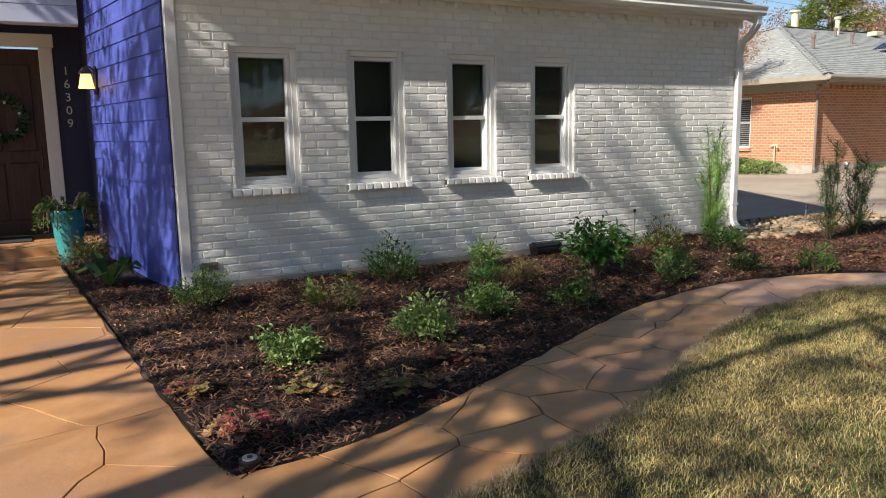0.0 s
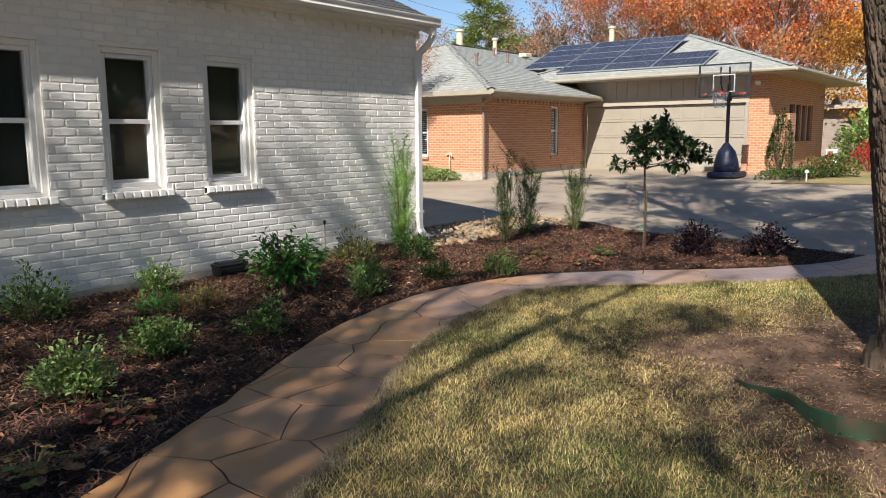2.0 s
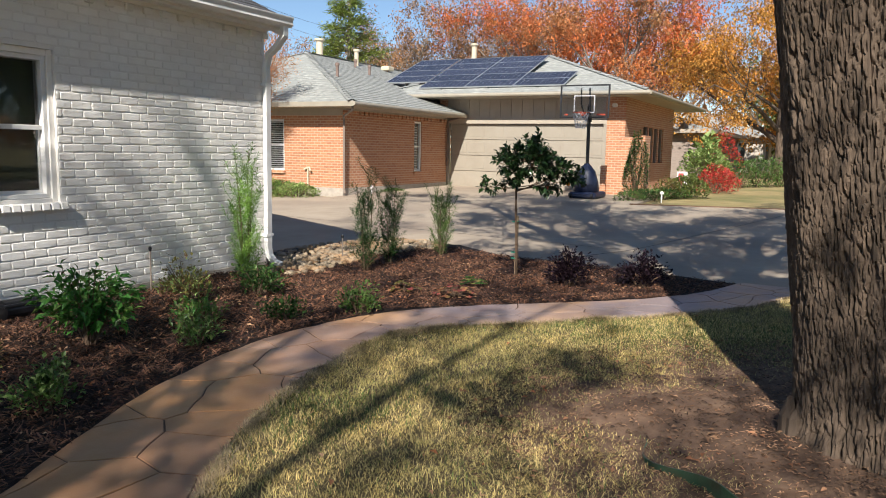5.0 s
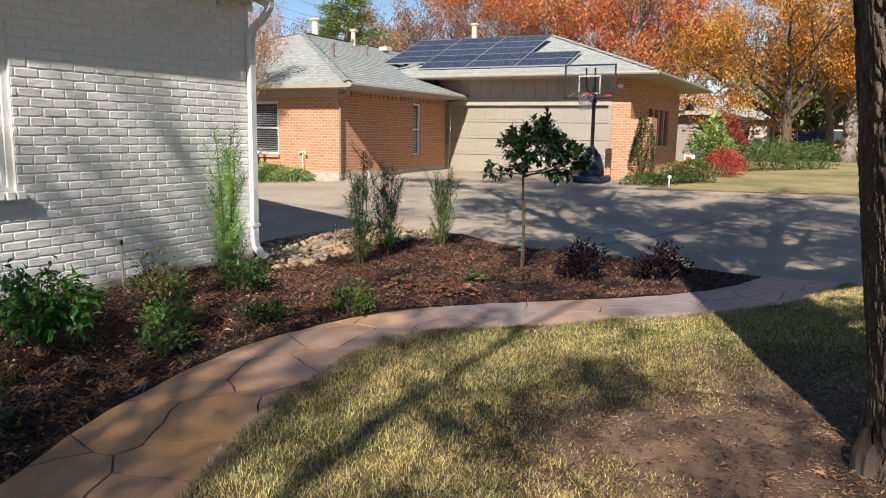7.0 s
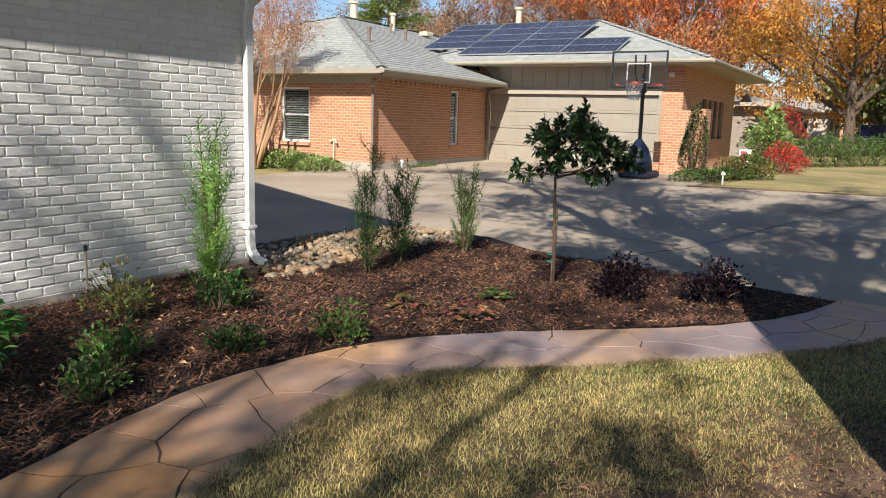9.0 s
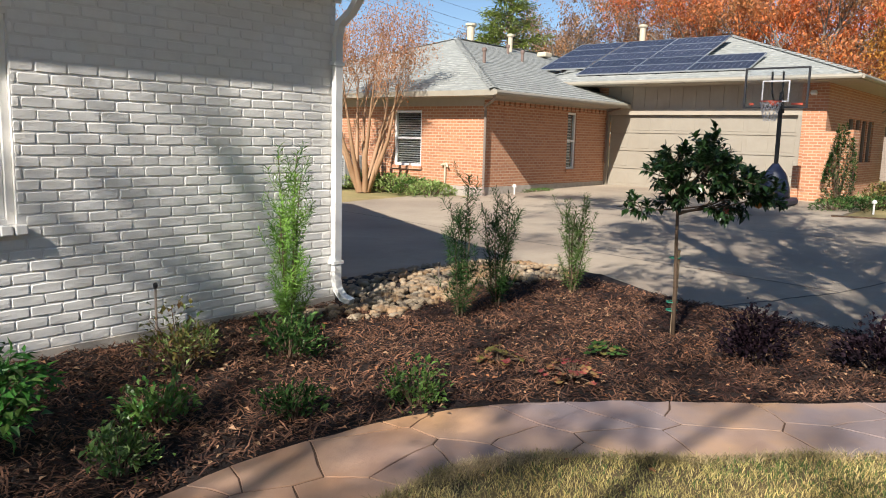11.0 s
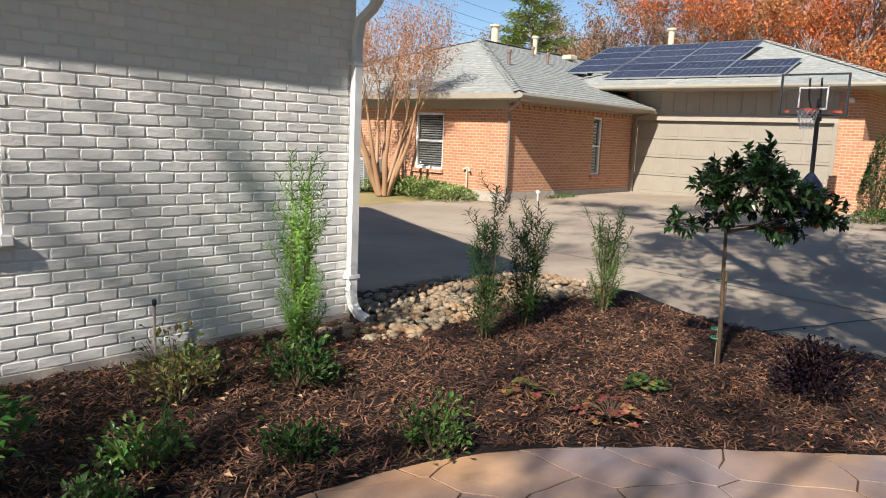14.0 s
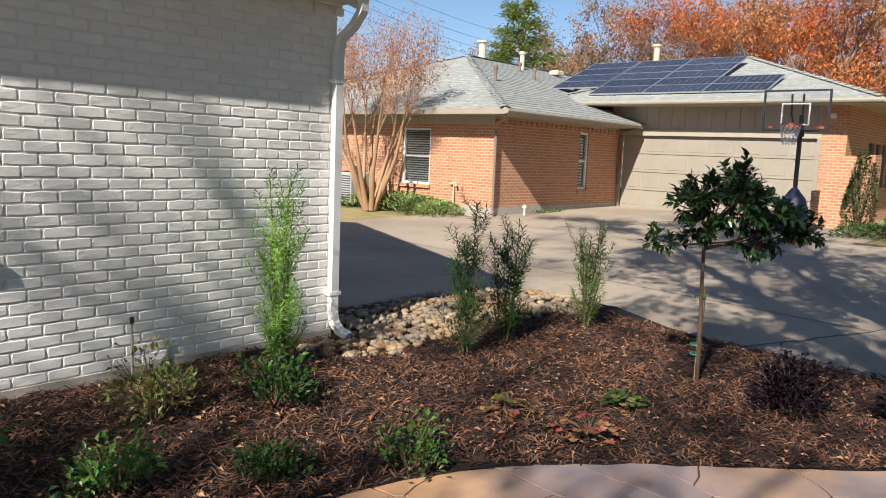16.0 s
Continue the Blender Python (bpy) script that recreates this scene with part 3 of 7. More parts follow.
# roof: a gable with its ridge along x, gutter, fascia and dentil course
RX, RY, RZ = 8.78, 6.25, 2.95
RIDGE_Y, RIDGE_Z, BACK_Y = 11.9, 5.55, 17.55
g = Geo()
for y0 in (RY - 0.02, BACK_Y):
    g.poly([(1.5, y0, RZ), (RX, y0, RZ), (RX, RIDGE_Y, RIDGE_Z), (1.5, RIDGE_Y, RIDGE_Z)])
    g.poly([(1.5, y0, RZ - 0.05), (RX, y0, RZ - 0.05), (RX, RIDGE_Y, RIDGE_Z - 0.05), (1.5, RIDGE_Y, RIDGE_Z - 0.05)])
    for x in (1.5, RX):
        g.poly([(x, y0, RZ - 0.05), (x, y0, RZ), (x, RIDGE_Y, RIDGE_Z), (x, RIDGE_Y, RIDGE_Z - 0.05)])
    g.poly([(1.5, y0, RZ - 0.05), (RX, y0, RZ - 0.05), (RX, y0, RZ), (1.5, y0, RZ)])
roof = part("roof", g, M["shingle_dark"], house, "charcoal shingled gable roof")
slope = (RIDGE_Z - RZ) / (RIDGE_Y - RY)
for k in range(12):
    y0, y1 = RY - 0.02 + k * 0.14, RY + 0.13 + k * 0.14
    z0, z1 = RZ + (y0 - RY + 0.02) * slope, RZ + (y1 - RY + 0.02) * slope
    part("shingle_course", Geo().poly([(1.5, y0, z0 + 0.012), (RX + 0.01, y0, z0 + 0.012), (RX + 0.01, y1, z1 + 0.005), (1.5, y1, z1 + 0.005)]).poly([(1.5, y0, z0 + 0.001), (RX + 0.01, y0, z0 + 0.001), (RX + 0.01, y0, z0 + 0.012), (1.5, y0, z0 + 0.012)]), M["shingle_dark"], roof)
for x0 in (1.63, WALL_R - 0.2):
    g = Geo()
    tri = [(RY + 0.2, WALL_T), (BACK_Y - 0.2, WALL_T), (RIDGE_Y, RIDGE_Z - 0.06)]
    g.poly([(x0, y, z) for y, z in tri]).poly([(x0 + 0.2, y, z) for y, z in reversed(tri)])
    for (ya, za), (yb, zb) in zip(tri, tri[1:] + tri[:1]):
        g.poly([(x0, ya, za), (x0, yb, zb), (x0 + 0.2, yb, zb), (x0 + 0.2, ya, za)])
    part("gable_wall", g, M["white_brick_far"], house)
g = Geo()
prof = [(0, 0), (-0.085, 0.0), (-0.115, 0.03), (-0.105, 0.06), (-0.125, 0.10), (-0.125, 0.115), (0, 0.115)]
for i in range(len(prof) - 1):
    (a, za), (b, zb) = prof[i], prof[i + 1]
    g.poly([(1.5, RY + a, RZ - 0.105 + za), (RX + 0.02, RY + a, RZ - 0.105 + za), (RX + 0.02, RY + b, RZ - 0.105 + zb), (1.5, RY + b, RZ - 0.105 + zb)])
g.poly([(RX + 0.02, RY + a, RZ - 0.105 + z) for a, z in prof])
part("gutter", g, M["white_paint"], house, "white ogee gutter")
part("fascia", Geo().box((1.5, RY + 0.004, RZ - 0.13), (RX - 0.02, RY + 0.03, RZ + 0.0)), M["white_paint"], house)
part("soffit", Geo().box((1.5, RY + 0.03, RZ - 0.125), (RX - 0.02, WALL_Y + 0.1, RZ - 0.105)), M["white_paint"], house)
g = Geo()
for y0 in (RY + 0.03, BACK_Y):
    for x in (RX - 0.05, RX - 0.02):
        g.poly([(x, y0, RZ - 0.19), (x, RIDGE_Y, RIDGE_Z - 0.19), (x, RIDGE_Y, RIDGE_Z - 0.052), (x, y0, RZ - 0.052)])
    g.poly([(RX - 0.05, y0, RZ - 0.19), (RX - 0.02, y0, RZ - 0.19), (RX - 0.02, RIDGE_Y, RIDGE_Z - 0.19), (RX - 0.05, RIDGE_Y, RIDGE_Z - 0.19)])
part("bargeboard", g, M["white_paint"], house)
part("frieze", Geo().box((WALL_L, WALL_Y - 0.035, 2.785), (WALL_R + 0.02, WALL_Y - 0.001, WALL_T)), M["white_brick_far"], house)
dent = Geo().block(pose(0, 0, 0), 0.085, 0.045, 0.065, 0.008).mesh("dentil", M["white_brick"])
for i in range(34):
    ob = part("dentil", dent, None, house)
    ob.location = (WALL_L + 0.1 + i * 0.21, WALL_Y - 0.012, 2.75)
# downspout at the corner
g = Geo()
DX = WALL_R - 0.02


def rect_tube(g, pts, w, d):
    n = len(g.v)
    for i, (p, q) in enumerate(zip(pts, pts[1:] + [None])):
        prev = pts[max(0, i - 1)]
        nxt = pts[min(len(pts) - 1, i + 1)]
        t = (Vector(nxt) - Vector(prev)).normalized()
        s = Vector((1, 0, 0)) if abs(t.x) < 0.9 else Vector((0, 1, 0))
        s = (s - t * s.dot(t)).normalized()
        u = t.cross(s)
        for a, b in ((-1, -1), (1, -1), (1, 1), (-1, 1)):
            g.v.append(tuple(Vector(p) + s * a * w / 2 + u * b * d / 2))
    for i in range(len(pts) - 1):
        for k in range(4):
            a, b = n + i * 4 + k, n + i * 4 + (k + 1) % 4
            g.f.append((a, b, b + 4, a + 4))
    return g


down = thing("downspout", (0, 0, 0), "white rectangular downspout on the brick corner", "downspout")
rect_tube(g, [(DX + 0.06, RY - 0.06, RZ - 0.10), (DX + 0.06, RY - 0.06, RZ - 0.20), (DX + 0.04, RY + 0.02, RZ - 0.32), (DX, WALL_Y - 0.08, RZ - 0.42), (DX, WALL_Y - 0.045, RZ - 0.55), (DX, WALL_Y - 0.045, 0.28), (DX + 0.005, WALL_Y - 0.06, 0.19), (DX + 0.02, WALL_Y - 0.12, 0.115), (DX + 0.04, WALL_Y - 0.21, 0.085)], 0.075, 0.055)
part("pipe", g, M["white_paint"], down)
for z in (0.42, 2.18):
    part("strap", Geo().box((DX - 0.06, WALL_Y - 0.078, z), (DX + 0.06, WALL_Y - 0.001, z + 0.03)), M["white_paint"], down)


# windows
def window(i, a, b):
    lo, hi = W_LO, W_HI
    w = thing("window_%d" % (i + 1), (0, 0, 0), "narrow white single-hung window with dark screened glass", "window", kind="structure")
    y = WALL_Y + 0.035
    # flat surround, set just inside the reveal
    g = Geo()
    t = 0.05
    for q in (((a, lo), (a + t, hi)), ((b - t, lo), (b, hi)), ((a + t, hi - 0.055), (b - t, hi)), ((a + t, lo), (b - t, lo + 0.035))):
        g.block(pose((q[0][0] + q[1][0]) / 2, y + 0.05, (q[0][1] + q[1][1]) / 2), q[1][0] - q[0][0], 0.1, q[1][1] - q[0][1], 0.004)
    part("window_surround", g, M["white_brick_far"], w)
    a2, b2, lo2, hi2 = a + t + 0.002, b - t - 0.002, lo + 0.037, hi - 0.057
    f = Geo()
    t = 0.038
    for q in (((a2, lo2), (a2 + t, hi2)), ((b2 - t, lo2), (b2, hi2)), ((a2 + t, hi2 - t), (b2 - t, hi2)), ((a2 + t, lo2), (b2 - t, lo2 + t))):
        f.block(pose((q[0][0] + q[1][0]) / 2, y + 0.06, (q[0][1] + q[1][1]) / 2), q[1][0] - q[0][0], 0.085, q[1][1] - q[0][1], 0.004)
    part("window_frame", f, M["white_paint"], w, "white vinyl frame")
    mid = lo2 + (hi2 - lo2) * 0.5
    part("meeting_rail", Geo().block(pose((a2 + b2) / 2, y + 0.062, mid), b2 - a2 - 2 * t - 0.002, 0.05, 0.042, 0.004), M["white_paint"], w)
    s = Geo()
    for q in (((a2 + t, lo2 + t), (a2 + t + 0.018, mid - 0.021)), ((b2 - t - 0.018, lo2 + t), (b2 - t, mid - 0.021)), ((a2 + t + 0.018, lo2 + t), (b2 - t - 0.018, lo2 + t + 0.03))):
        s.box((q[0][0], y + 0.07, q[0][1]), (q[1][0], y + 0.10, q[1][1]))
    part("lower_sash", s, M["white_paint"], w)
    for k, (z0, z1) in enumerate(((lo2 + t + 0.03, mid - 0.021), (mid + 0.021, hi2 - t))):
        pane = part("pane", Geo().box((a2 + t, y + 0.088 - 0.012 * k, z0), (b2 - t, y + 0.092 - 0.012 * k, z1)), M["glass"], w)
    # flat dark sheet just behind the glass, painted as the dim room
    part("screen", Geo().box((a2 + t - 0.005, y + 0.135, lo2 + t), (b2 - t + 0.005, y + 0.14, hi2 - t)), M["screen"], w, "flat dark sheet painted as the dim room")
    # brick sill of headers laid on edge
    n = 8
    sx = (b - a + 0.10) / n
    sill = part("window_sill", Geo().box((a - 0.045, WALL_Y - 0.03, lo - 0.072), (b + 0.045, WALL_Y + 0.03, lo - 0.012)), M["white_mortar"], w, "painted brick sill")
    for k in range(n):
        part("brick", Geo().block(pose(a - 0.05 + sx * (k + 0.5), WALL_Y + 0.0, lo - 0.04, -10), sx - 0.01, 0.115, 0.07, 0.009), M["white_brick"], sill)
    return w


for i, (a, b) in enumerate(WINDOWS):
    window(i, a, b)

# white corner board and the blue lap-siding entry wall, which runs back to the porch
corner = solo("corner_board", Geo().block(pose(WALL_L - 0.045, WALL_Y + 0.03, 1.42, 0, 0, 0), 0.09, 0.10, 2.86, 0.006), M["white_paint"], "white vertical corner board between blue siding and brick", "trim", "structure")
B0, B1 = Vector((WALL_L - 0.10, WALL_Y + 0.06, 0)), Vector((1.10, 9.28, 0))
bd = (B1 - B0).normalized()
bn = Vector((-bd.y, bd.x, 0))          # towards the walk
blen = (B1 - B0).length
bturn = math.degrees(math.atan2(bd.y, bd.x))
g = Geo()
q = [B0, B1, B1 - bn * 0.15, B0 - bn * 0.15]
g.prism([(p.x, p.y) for p in reversed(q)], -0.1, 3.3)
blue_wall = solo("wall_entry", g, M["navy"], "blue lap siding wall beside the entry", "wall", "structure")
lap = Geo()
lap.v = [(0, 0.004, 0), (blen, 0.004, 0), (blen, 0.022, 0), (0, 0.022, 0), (0, 0.004, 0.205), (blen, 0.004, 0.205), (blen, 0.009, 0.205), (0, 0.009, 0.205)]
lap.f = [(0, 1, 2, 3), (3, 2, 6, 7), (4, 7, 6, 5), (0, 3, 7, 4), (1, 5, 6, 2)]
lap_me = lap.mesh("siding_board", M["blue"])
for k in range(16):
    ob = part("siding_board", lap_me, None, blue_wall)
    ob.matrix_basis = pose(B0.x, B0.y, 0.02 + k * 0.2, 0, 0, bturn)

part("roof", Geo().poly([(-7, 9.1, 3.5), (1.5, 9.1, 3.5), (1.5, 12.6, 4.8), (-7, 12.6, 4.8)]).poly([(-7, 16, 3.5), (1.5, 16, 3.5), (1.5, 12.6, 4.8), (-7, 12.6, 4.8)]), M["shingle_dark"], house, "charcoal porch roof")
# porch: raised floor, door wall, header
PY, PZ, DO = 10.65, 0.2, 0.2
solo("porch_floor", Geo().box((-4, 9.35, -0.1), (1.1, PY, PZ)), M["stone"], "shaded stained concrete porch floor", "floor", "structure")
solo("porch_step", Geo().box((-4, 9.0, -0.1), (0.62, 9.346, 0.09)), M["stone"], "low stained concrete step at the porch", "step", "structure")
door_wall = Geo().box((DO + 0.56, PY, 0), (1.4, PY + 0.2, 3.4)).box((-5, PY, 0), (DO - 0.72, PY + 0.2, 3.4)).box((DO - 0.72, PY, 2.72), (DO + 0.56, PY + 0.2, 3.4))
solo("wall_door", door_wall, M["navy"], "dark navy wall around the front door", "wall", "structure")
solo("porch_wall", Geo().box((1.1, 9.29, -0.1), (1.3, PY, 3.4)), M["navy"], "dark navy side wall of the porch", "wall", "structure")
solo("porch_ceiling", Geo().box((-5, 9.3, 3.3), (1.0, PY, 3.36)), M["white_paint"], "white porch ceiling", "ceiling", "structure")
head = solo("porch_header", Geo().box((-5, 9.24, 2.74), (1.02, 9.42, 3.5)), M["white_paint"], "pale siding header over the porch", "header", "structure")
for k in range(3):
    part("siding_board", Geo().box((-5, 9.215, 2.75 + k * 0.2), (1.02, 9.236, 2.94 + k * 0.2)), mat("pale_blue_siding", (0.45, 0.48, 0.60), (0.50, 0.53, 0.65), 3, 0.5, 0.15, 40) if k == 0 else bpy.data.materials["pale_blue_siding"], head)
door = thing("door_1", (0, 0, 0), "dark stained arched-panel wooden front door, closed", "door", kind="structure")
part("leaf", Geo().box((DO - 0.56, PY + 0.05, PZ), (DO + 0.40, PY + 0.1, 2.60)), M["door_wood"], door)
for x0, x1 in ((DO - 0.44, DO - 0.11), (DO - 0.05, DO + 0.28)):
    for z0, z1 in ((PZ + 0.2, PZ + 0.95), (PZ + 1.1, 2.4)):
        part("panel", Geo().block(pose((x0 + x1) / 2, PY + 0.043, (z0 + z1) / 2), x1 - x0, 0.03, z1 - z0, 0.014), M["door_wood"], door)
for x0, x1, z0, z1 in ((DO + 0.40, DO + 0.56, PZ, 2.62), (DO - 0.72, DO - 0.56, PZ, 2.62), (DO - 0.74, DO + 0.58, 2.62, 2.79)):
    part("casing", Geo().block(pose((x0 + x1) / 2, PY - 0.004, (z0 + z1) / 2), x1 - x0, 0.05, z1 - z0, 0.006), M["white_paint"], door, "white painted casing")
part("handle", Geo().tube([(DO + 0.33, PY + 0.03, 1.35), (DO + 0.33, PY - 0.02, 1.33), (DO + 0.33, PY - 0.02, 1.1), (DO + 0.33, PY + 0.03, 1.08)], 0.012, 6), M["lamp_metal"], door)
solo("doormat", Geo().block(pose(-0.15, 10.15, PZ + 0.012), 0.95, 0.5, 0.02, 0.006), M["rubber"], "dark doormat on the porch", "doormat")
# wreath
g = Geo()
rng = random.Random(11)
for i in range(420):
    a = rng.uniform(0, 2 * math.pi)
    c = Vector((DO - 0.08 + 0.22 * math.cos(a), PY - 0.01, 1.72 + 0.22 * math.sin(a)))
    d = Vector((math.cos(a + rng.uniform(-1.2, 1.2)), rng.uniform(-0.9, -0.1), math.sin(a + rng.uniform(-1.2, 1.2))))
    g.leaf(c + Vector((rng.uniform(-0.05, 0.05), rng.uniform(-0.04, 0.02), rng.uniform(-0.05, 0.05))), d, Vector((0, -1, 0.2)), 0.09, 0.03)
wr = thing("wreath", (0, 0, 0), "green leafy wreath with pale ornaments on the door", "wreath")
part("foliage", g, M["leaf_dark"], wr, kind="stuff")
for k in range(6):
    a = k * 1.05 + 0.3
    part("ornament", Geo().blob((DO - 0.08 + 0.21 * math.cos(a), PY - 0.06, 1.72 + 0.21 * math.sin(a)), 0.022, 0.022, 0.022, k, 0.0), M["number"], wr, smooth=True)
# house number, one metal digit above the other
for k, ch in enumerate("16309"):
    cu = bpy.data.curves.new("digit", "FONT")
    cu.body, cu.size, cu.extrude, cu.align_x = ch, 0.155, 0.006, "CENTER"
    tmp = bpy.data.objects.new("digit_tmp", cu)
    me = bpy.data.meshes.new_from_object(tmp)
    me.materials.append(M["number"])
    bpy.data.objects.remove(tmp)
    ob = new("house_number", me)
    ob.matrix_basis = pose(0.90, PY - 0.012, 2.28 - k * 0.17, 90)
    tagged(ob, "thin brushed metal house number digit %s" % ch, "house number", "house number digits")
# wall lantern with an amber glass shade
lp = B0 + bd * (blen - 0.38) + Vector((0, 0, 2.1))
lamp = thing("wall_lamp", tuple(lp), "bronze wall lantern with a lit amber glass shade", "wall lamp", turn=bturn)
part("back_plate", Geo().block(pose(0, 0.035, 0.0), 0.09, 0.02, 0.32, 0.006), M["lamp_metal"], lamp)
part("arm", Geo().tube([(0, 0.04, 0.1), (0, 0.08, 0.15), (0, 0.13, 0.14)], 0.011, 6), M["lamp_metal"], lamp)
part("cap", Geo().tube([(0, 0.13, 0.14), (0, 0.13, 0.09), (0, 0.13, 0.07)], [0.03, 0.07, 0.075], 12), M["lamp_metal"], lamp)
part("shade", Geo().tube([(0, 0.13, 0.065), (0, 0.13, 0.0), (0, 0.13, -0.09)], [0.055, 0.065, 0.085], 12), M["lamp_glow"], lamp, "glowing amber glass shade")


# ---- the house across the driveway ----
NZ = 0.2
nb = thing("neighbour_house", (0, 0, 0), "orange brick house with grey shingled hip roofs and a two-car garage", "house")
# wing: window wall faces -y, bedroom wall faces -x
wing = Geo()
wx, wy = 19.42, 13.0
wing.box((wx, wy, 0), (wx + 4.05, wy + 0.2, 2.62)).box((wx + 4.55, wy, 0), (25.8, wy + 0.2, 2.62))
wing.box((wx + 4.05, wy, 0), (wx + 4.55, wy + 0.2, 0.72)).box((wx + 4.05, wy, 2.42), (wx + 4.55, wy + 0.2, 2.62))
wing.box((wx, wy + 0.2, 0), (wx + 0.2, 15.12, 2.62)).box((wx, 16.15, 0), (wx + 0.2, 26.5, 2.62))
wing.box((wx, 15.12, 0), (wx + 0.2, 16.15, 0.76)).box((wx, 15.12, 2.3), (wx + 0.2, 16.15, 2.62))


def wall_parts(g, label):
    """Each block of a wall as a part of its own."""
    for k in range(0, len(g.v), 8):
        b = Geo()
        b.v, b.f = g.v[k:k + 8], [tuple(i - k for i in f) for f in g.f[k // 8 * 6:k // 8 * 6 + 6]]
        part("wall", b, M["brick_red"], nb, label)


wall_parts(wing, "orange brick wing wall")
part("foundation", Geo().box((wx - 0.02, wy - 0.02, 0), (25.8, wy - 0.001, 0.34)).box((wx - 0.02, wy, 0), (wx - 0.001, 26.5, 0.34)), M["concrete_base"], nb)
for i in range(26):
    part("dentil", Geo().box((wx + 0.1 + i * 0.24, wy - 0.045, 2.44), (wx + 0.22 + i * 0.24, wy - 0.001, 2.55)), M["brick_red"], nb)
part("frieze", Geo().box((wx - 0.03, wy - 0.03, 2.56), (25.75, wy - 0.002, 2.72)).box((wx - 0.03, wy - 0.002, 2.40), (wx - 0.002, 26.5, 2.72)), M["taupe"], nb)


def hip(name, x0, y0, x1, y1, z, pitch, thick, parent):
    """A hipped roof with its ridge along x, with shingle courses stepped up the slopes."""
    h = (y1 - y0) / 2
    top = z + h * pitch
    g = Geo()
    ra, rb = (x0 + h, (y0 + y1) / 2, top), (x1 - h, (y0 + y1) / 2, top)
    c = [(x0, y0, z), (x1, y0, z), (x1, y1, z), (x0, y1, z)]
    n = int(h / 0.24)
    slopes = ((c[0], c[1], rb, ra), (c[3], c[0], ra, ra), (c[1], c[2], rb, rb), (c[2], c[3], ra, rb))
    for f in slopes:
        g.poly(f if f[2] != f[3] else f[:3])
    roof = part(name, g, M["shingle"], parent, "weathered grey asphalt shingles")
    for a, b, q, p in slopes:
        a, b, p, q = Vector(a), Vector(b), Vector(p), Vector(q)
        for i in range(n):
            t0, t1 = i / n, (i + 1) / n
            lift = Vector((0, 0, 0.022))
            lo0, lo1, hi1, hi0 = a.lerp(p, t0) + lift, b.lerp(q, t0) + lift, b.lerp(q, t1), a.lerp(p, t1)
            hi0, hi1 = hi0 + lift * 0.2, hi1 + lift * 0.2
            part("shingle_course", Geo().poly([lo0, lo1, hi1, hi0]).poly([lo0 - lift * 0.9, lo1 - lift * 0.9, lo1, lo0]), M["shingle"], roof)
    part("soffit", Geo().box((x0, y0, z - thick), (x1, y1, z - thick + 0.03)), M["taupe"], parent)
    f = Geo()
    f.box((x0 - 0.02, y0 - 0.02, z - thick), (x1, y0, z + 0.0)).box((x0 - 0.02, y0, z - thick), (x0, y1, z + 0.0))
    part("fascia", f, M["gutter"], parent)
    caps = Geo()
    for a, b in ((c[0], ra), (c[3], ra), (ra, rb)):
        a, b = Vector(a), Vector(b)
        k = max(2, int((b - a).length / 0.3))
        for i in range(k):
            p, q = a.lerp(b, i / k), a.lerp(b, (i + 1) / k)
            d = (q - p).normalized()
            s = d.cross(Vector((0, 0, 1))).normalized() * 0.14
            u = Vector((0, 0, 0.055))
            caps.poly([p - s + u * 0.4, p + u * 1.15, q + u * 0.85, q - s + u * 0.2])
            caps.poly([p + u * 1.15, p + s + u * 0.4, q + s + u * 0.2, q + u * 0.85])
    part("ridge_cap", caps, M["shingle"], roof)
    return roof


wing_roof = hip("roof", 18.75, 12.2, 40, 26.2, 2.74, 0.34, 0.13, nb)
gar_roof = hip("roof", 24.95, 5.72, 35.1, 15.7, 3.40, 0.352, 0.14, nb)
# garage front
GX = 25.8
SY = 6.6
front = Geo().box((GX, 12.98, 0), (GX + 0.2, 13.3, 3.3)).box((GX, SY, 0), (GX + 0.2, 7.25, 3.3))
wall_parts(front, "orange brick garage pier")
sw = GX + 2.45
wall_parts(Geo().box((GX + 0.2, SY, 0), (sw, SY + 0.2, 3.3)).box((sw + 3.35, SY, 0), (33.4, SY + 0.2, 3.3)).box((sw, SY, 0), (sw + 3.35, SY + 0.2, 1.15)).box((sw, SY, 2.42), (sw + 3.35, SY + 0.2, 3.3)).box((33.2, SY + 0.2, 0), (33.4, 12, 3.3)), "shaded brick side wall with four narrow windows")
part("rear_wall", Geo().box((wx, 26.3, 0), (38, 26.5, 2.6)), M["brick_red"], nb)
# dark sheet painted for the dim garage behind the side windows
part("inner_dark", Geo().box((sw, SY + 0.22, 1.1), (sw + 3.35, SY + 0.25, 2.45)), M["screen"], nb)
for k in range(4):
    x = sw + 0.05 + k * 0.84
    wdw = part("window", Geo().box((x + 0.08, SY + 0.1, 1.15), (x + 0.62, SY + 0.11, 2.42)), M["glass"], nb)
    f = Geo()
    for x0, x1 in ((x + 0.03, x + 0.08), (x + 0.62, x + 0.67)):
        f.box((x0, SY + 0.04, 1.15), (x1, SY + 0.16, 2.42))
    part("frame", f, M["bronze"], wdw)
    if k < 3:
        part("mullion", Geo().box((x + 0.672, SY + 0.005, 1.15), (x + 0.868, SY + 0.2, 2.42)), M["brick_red"], nb)
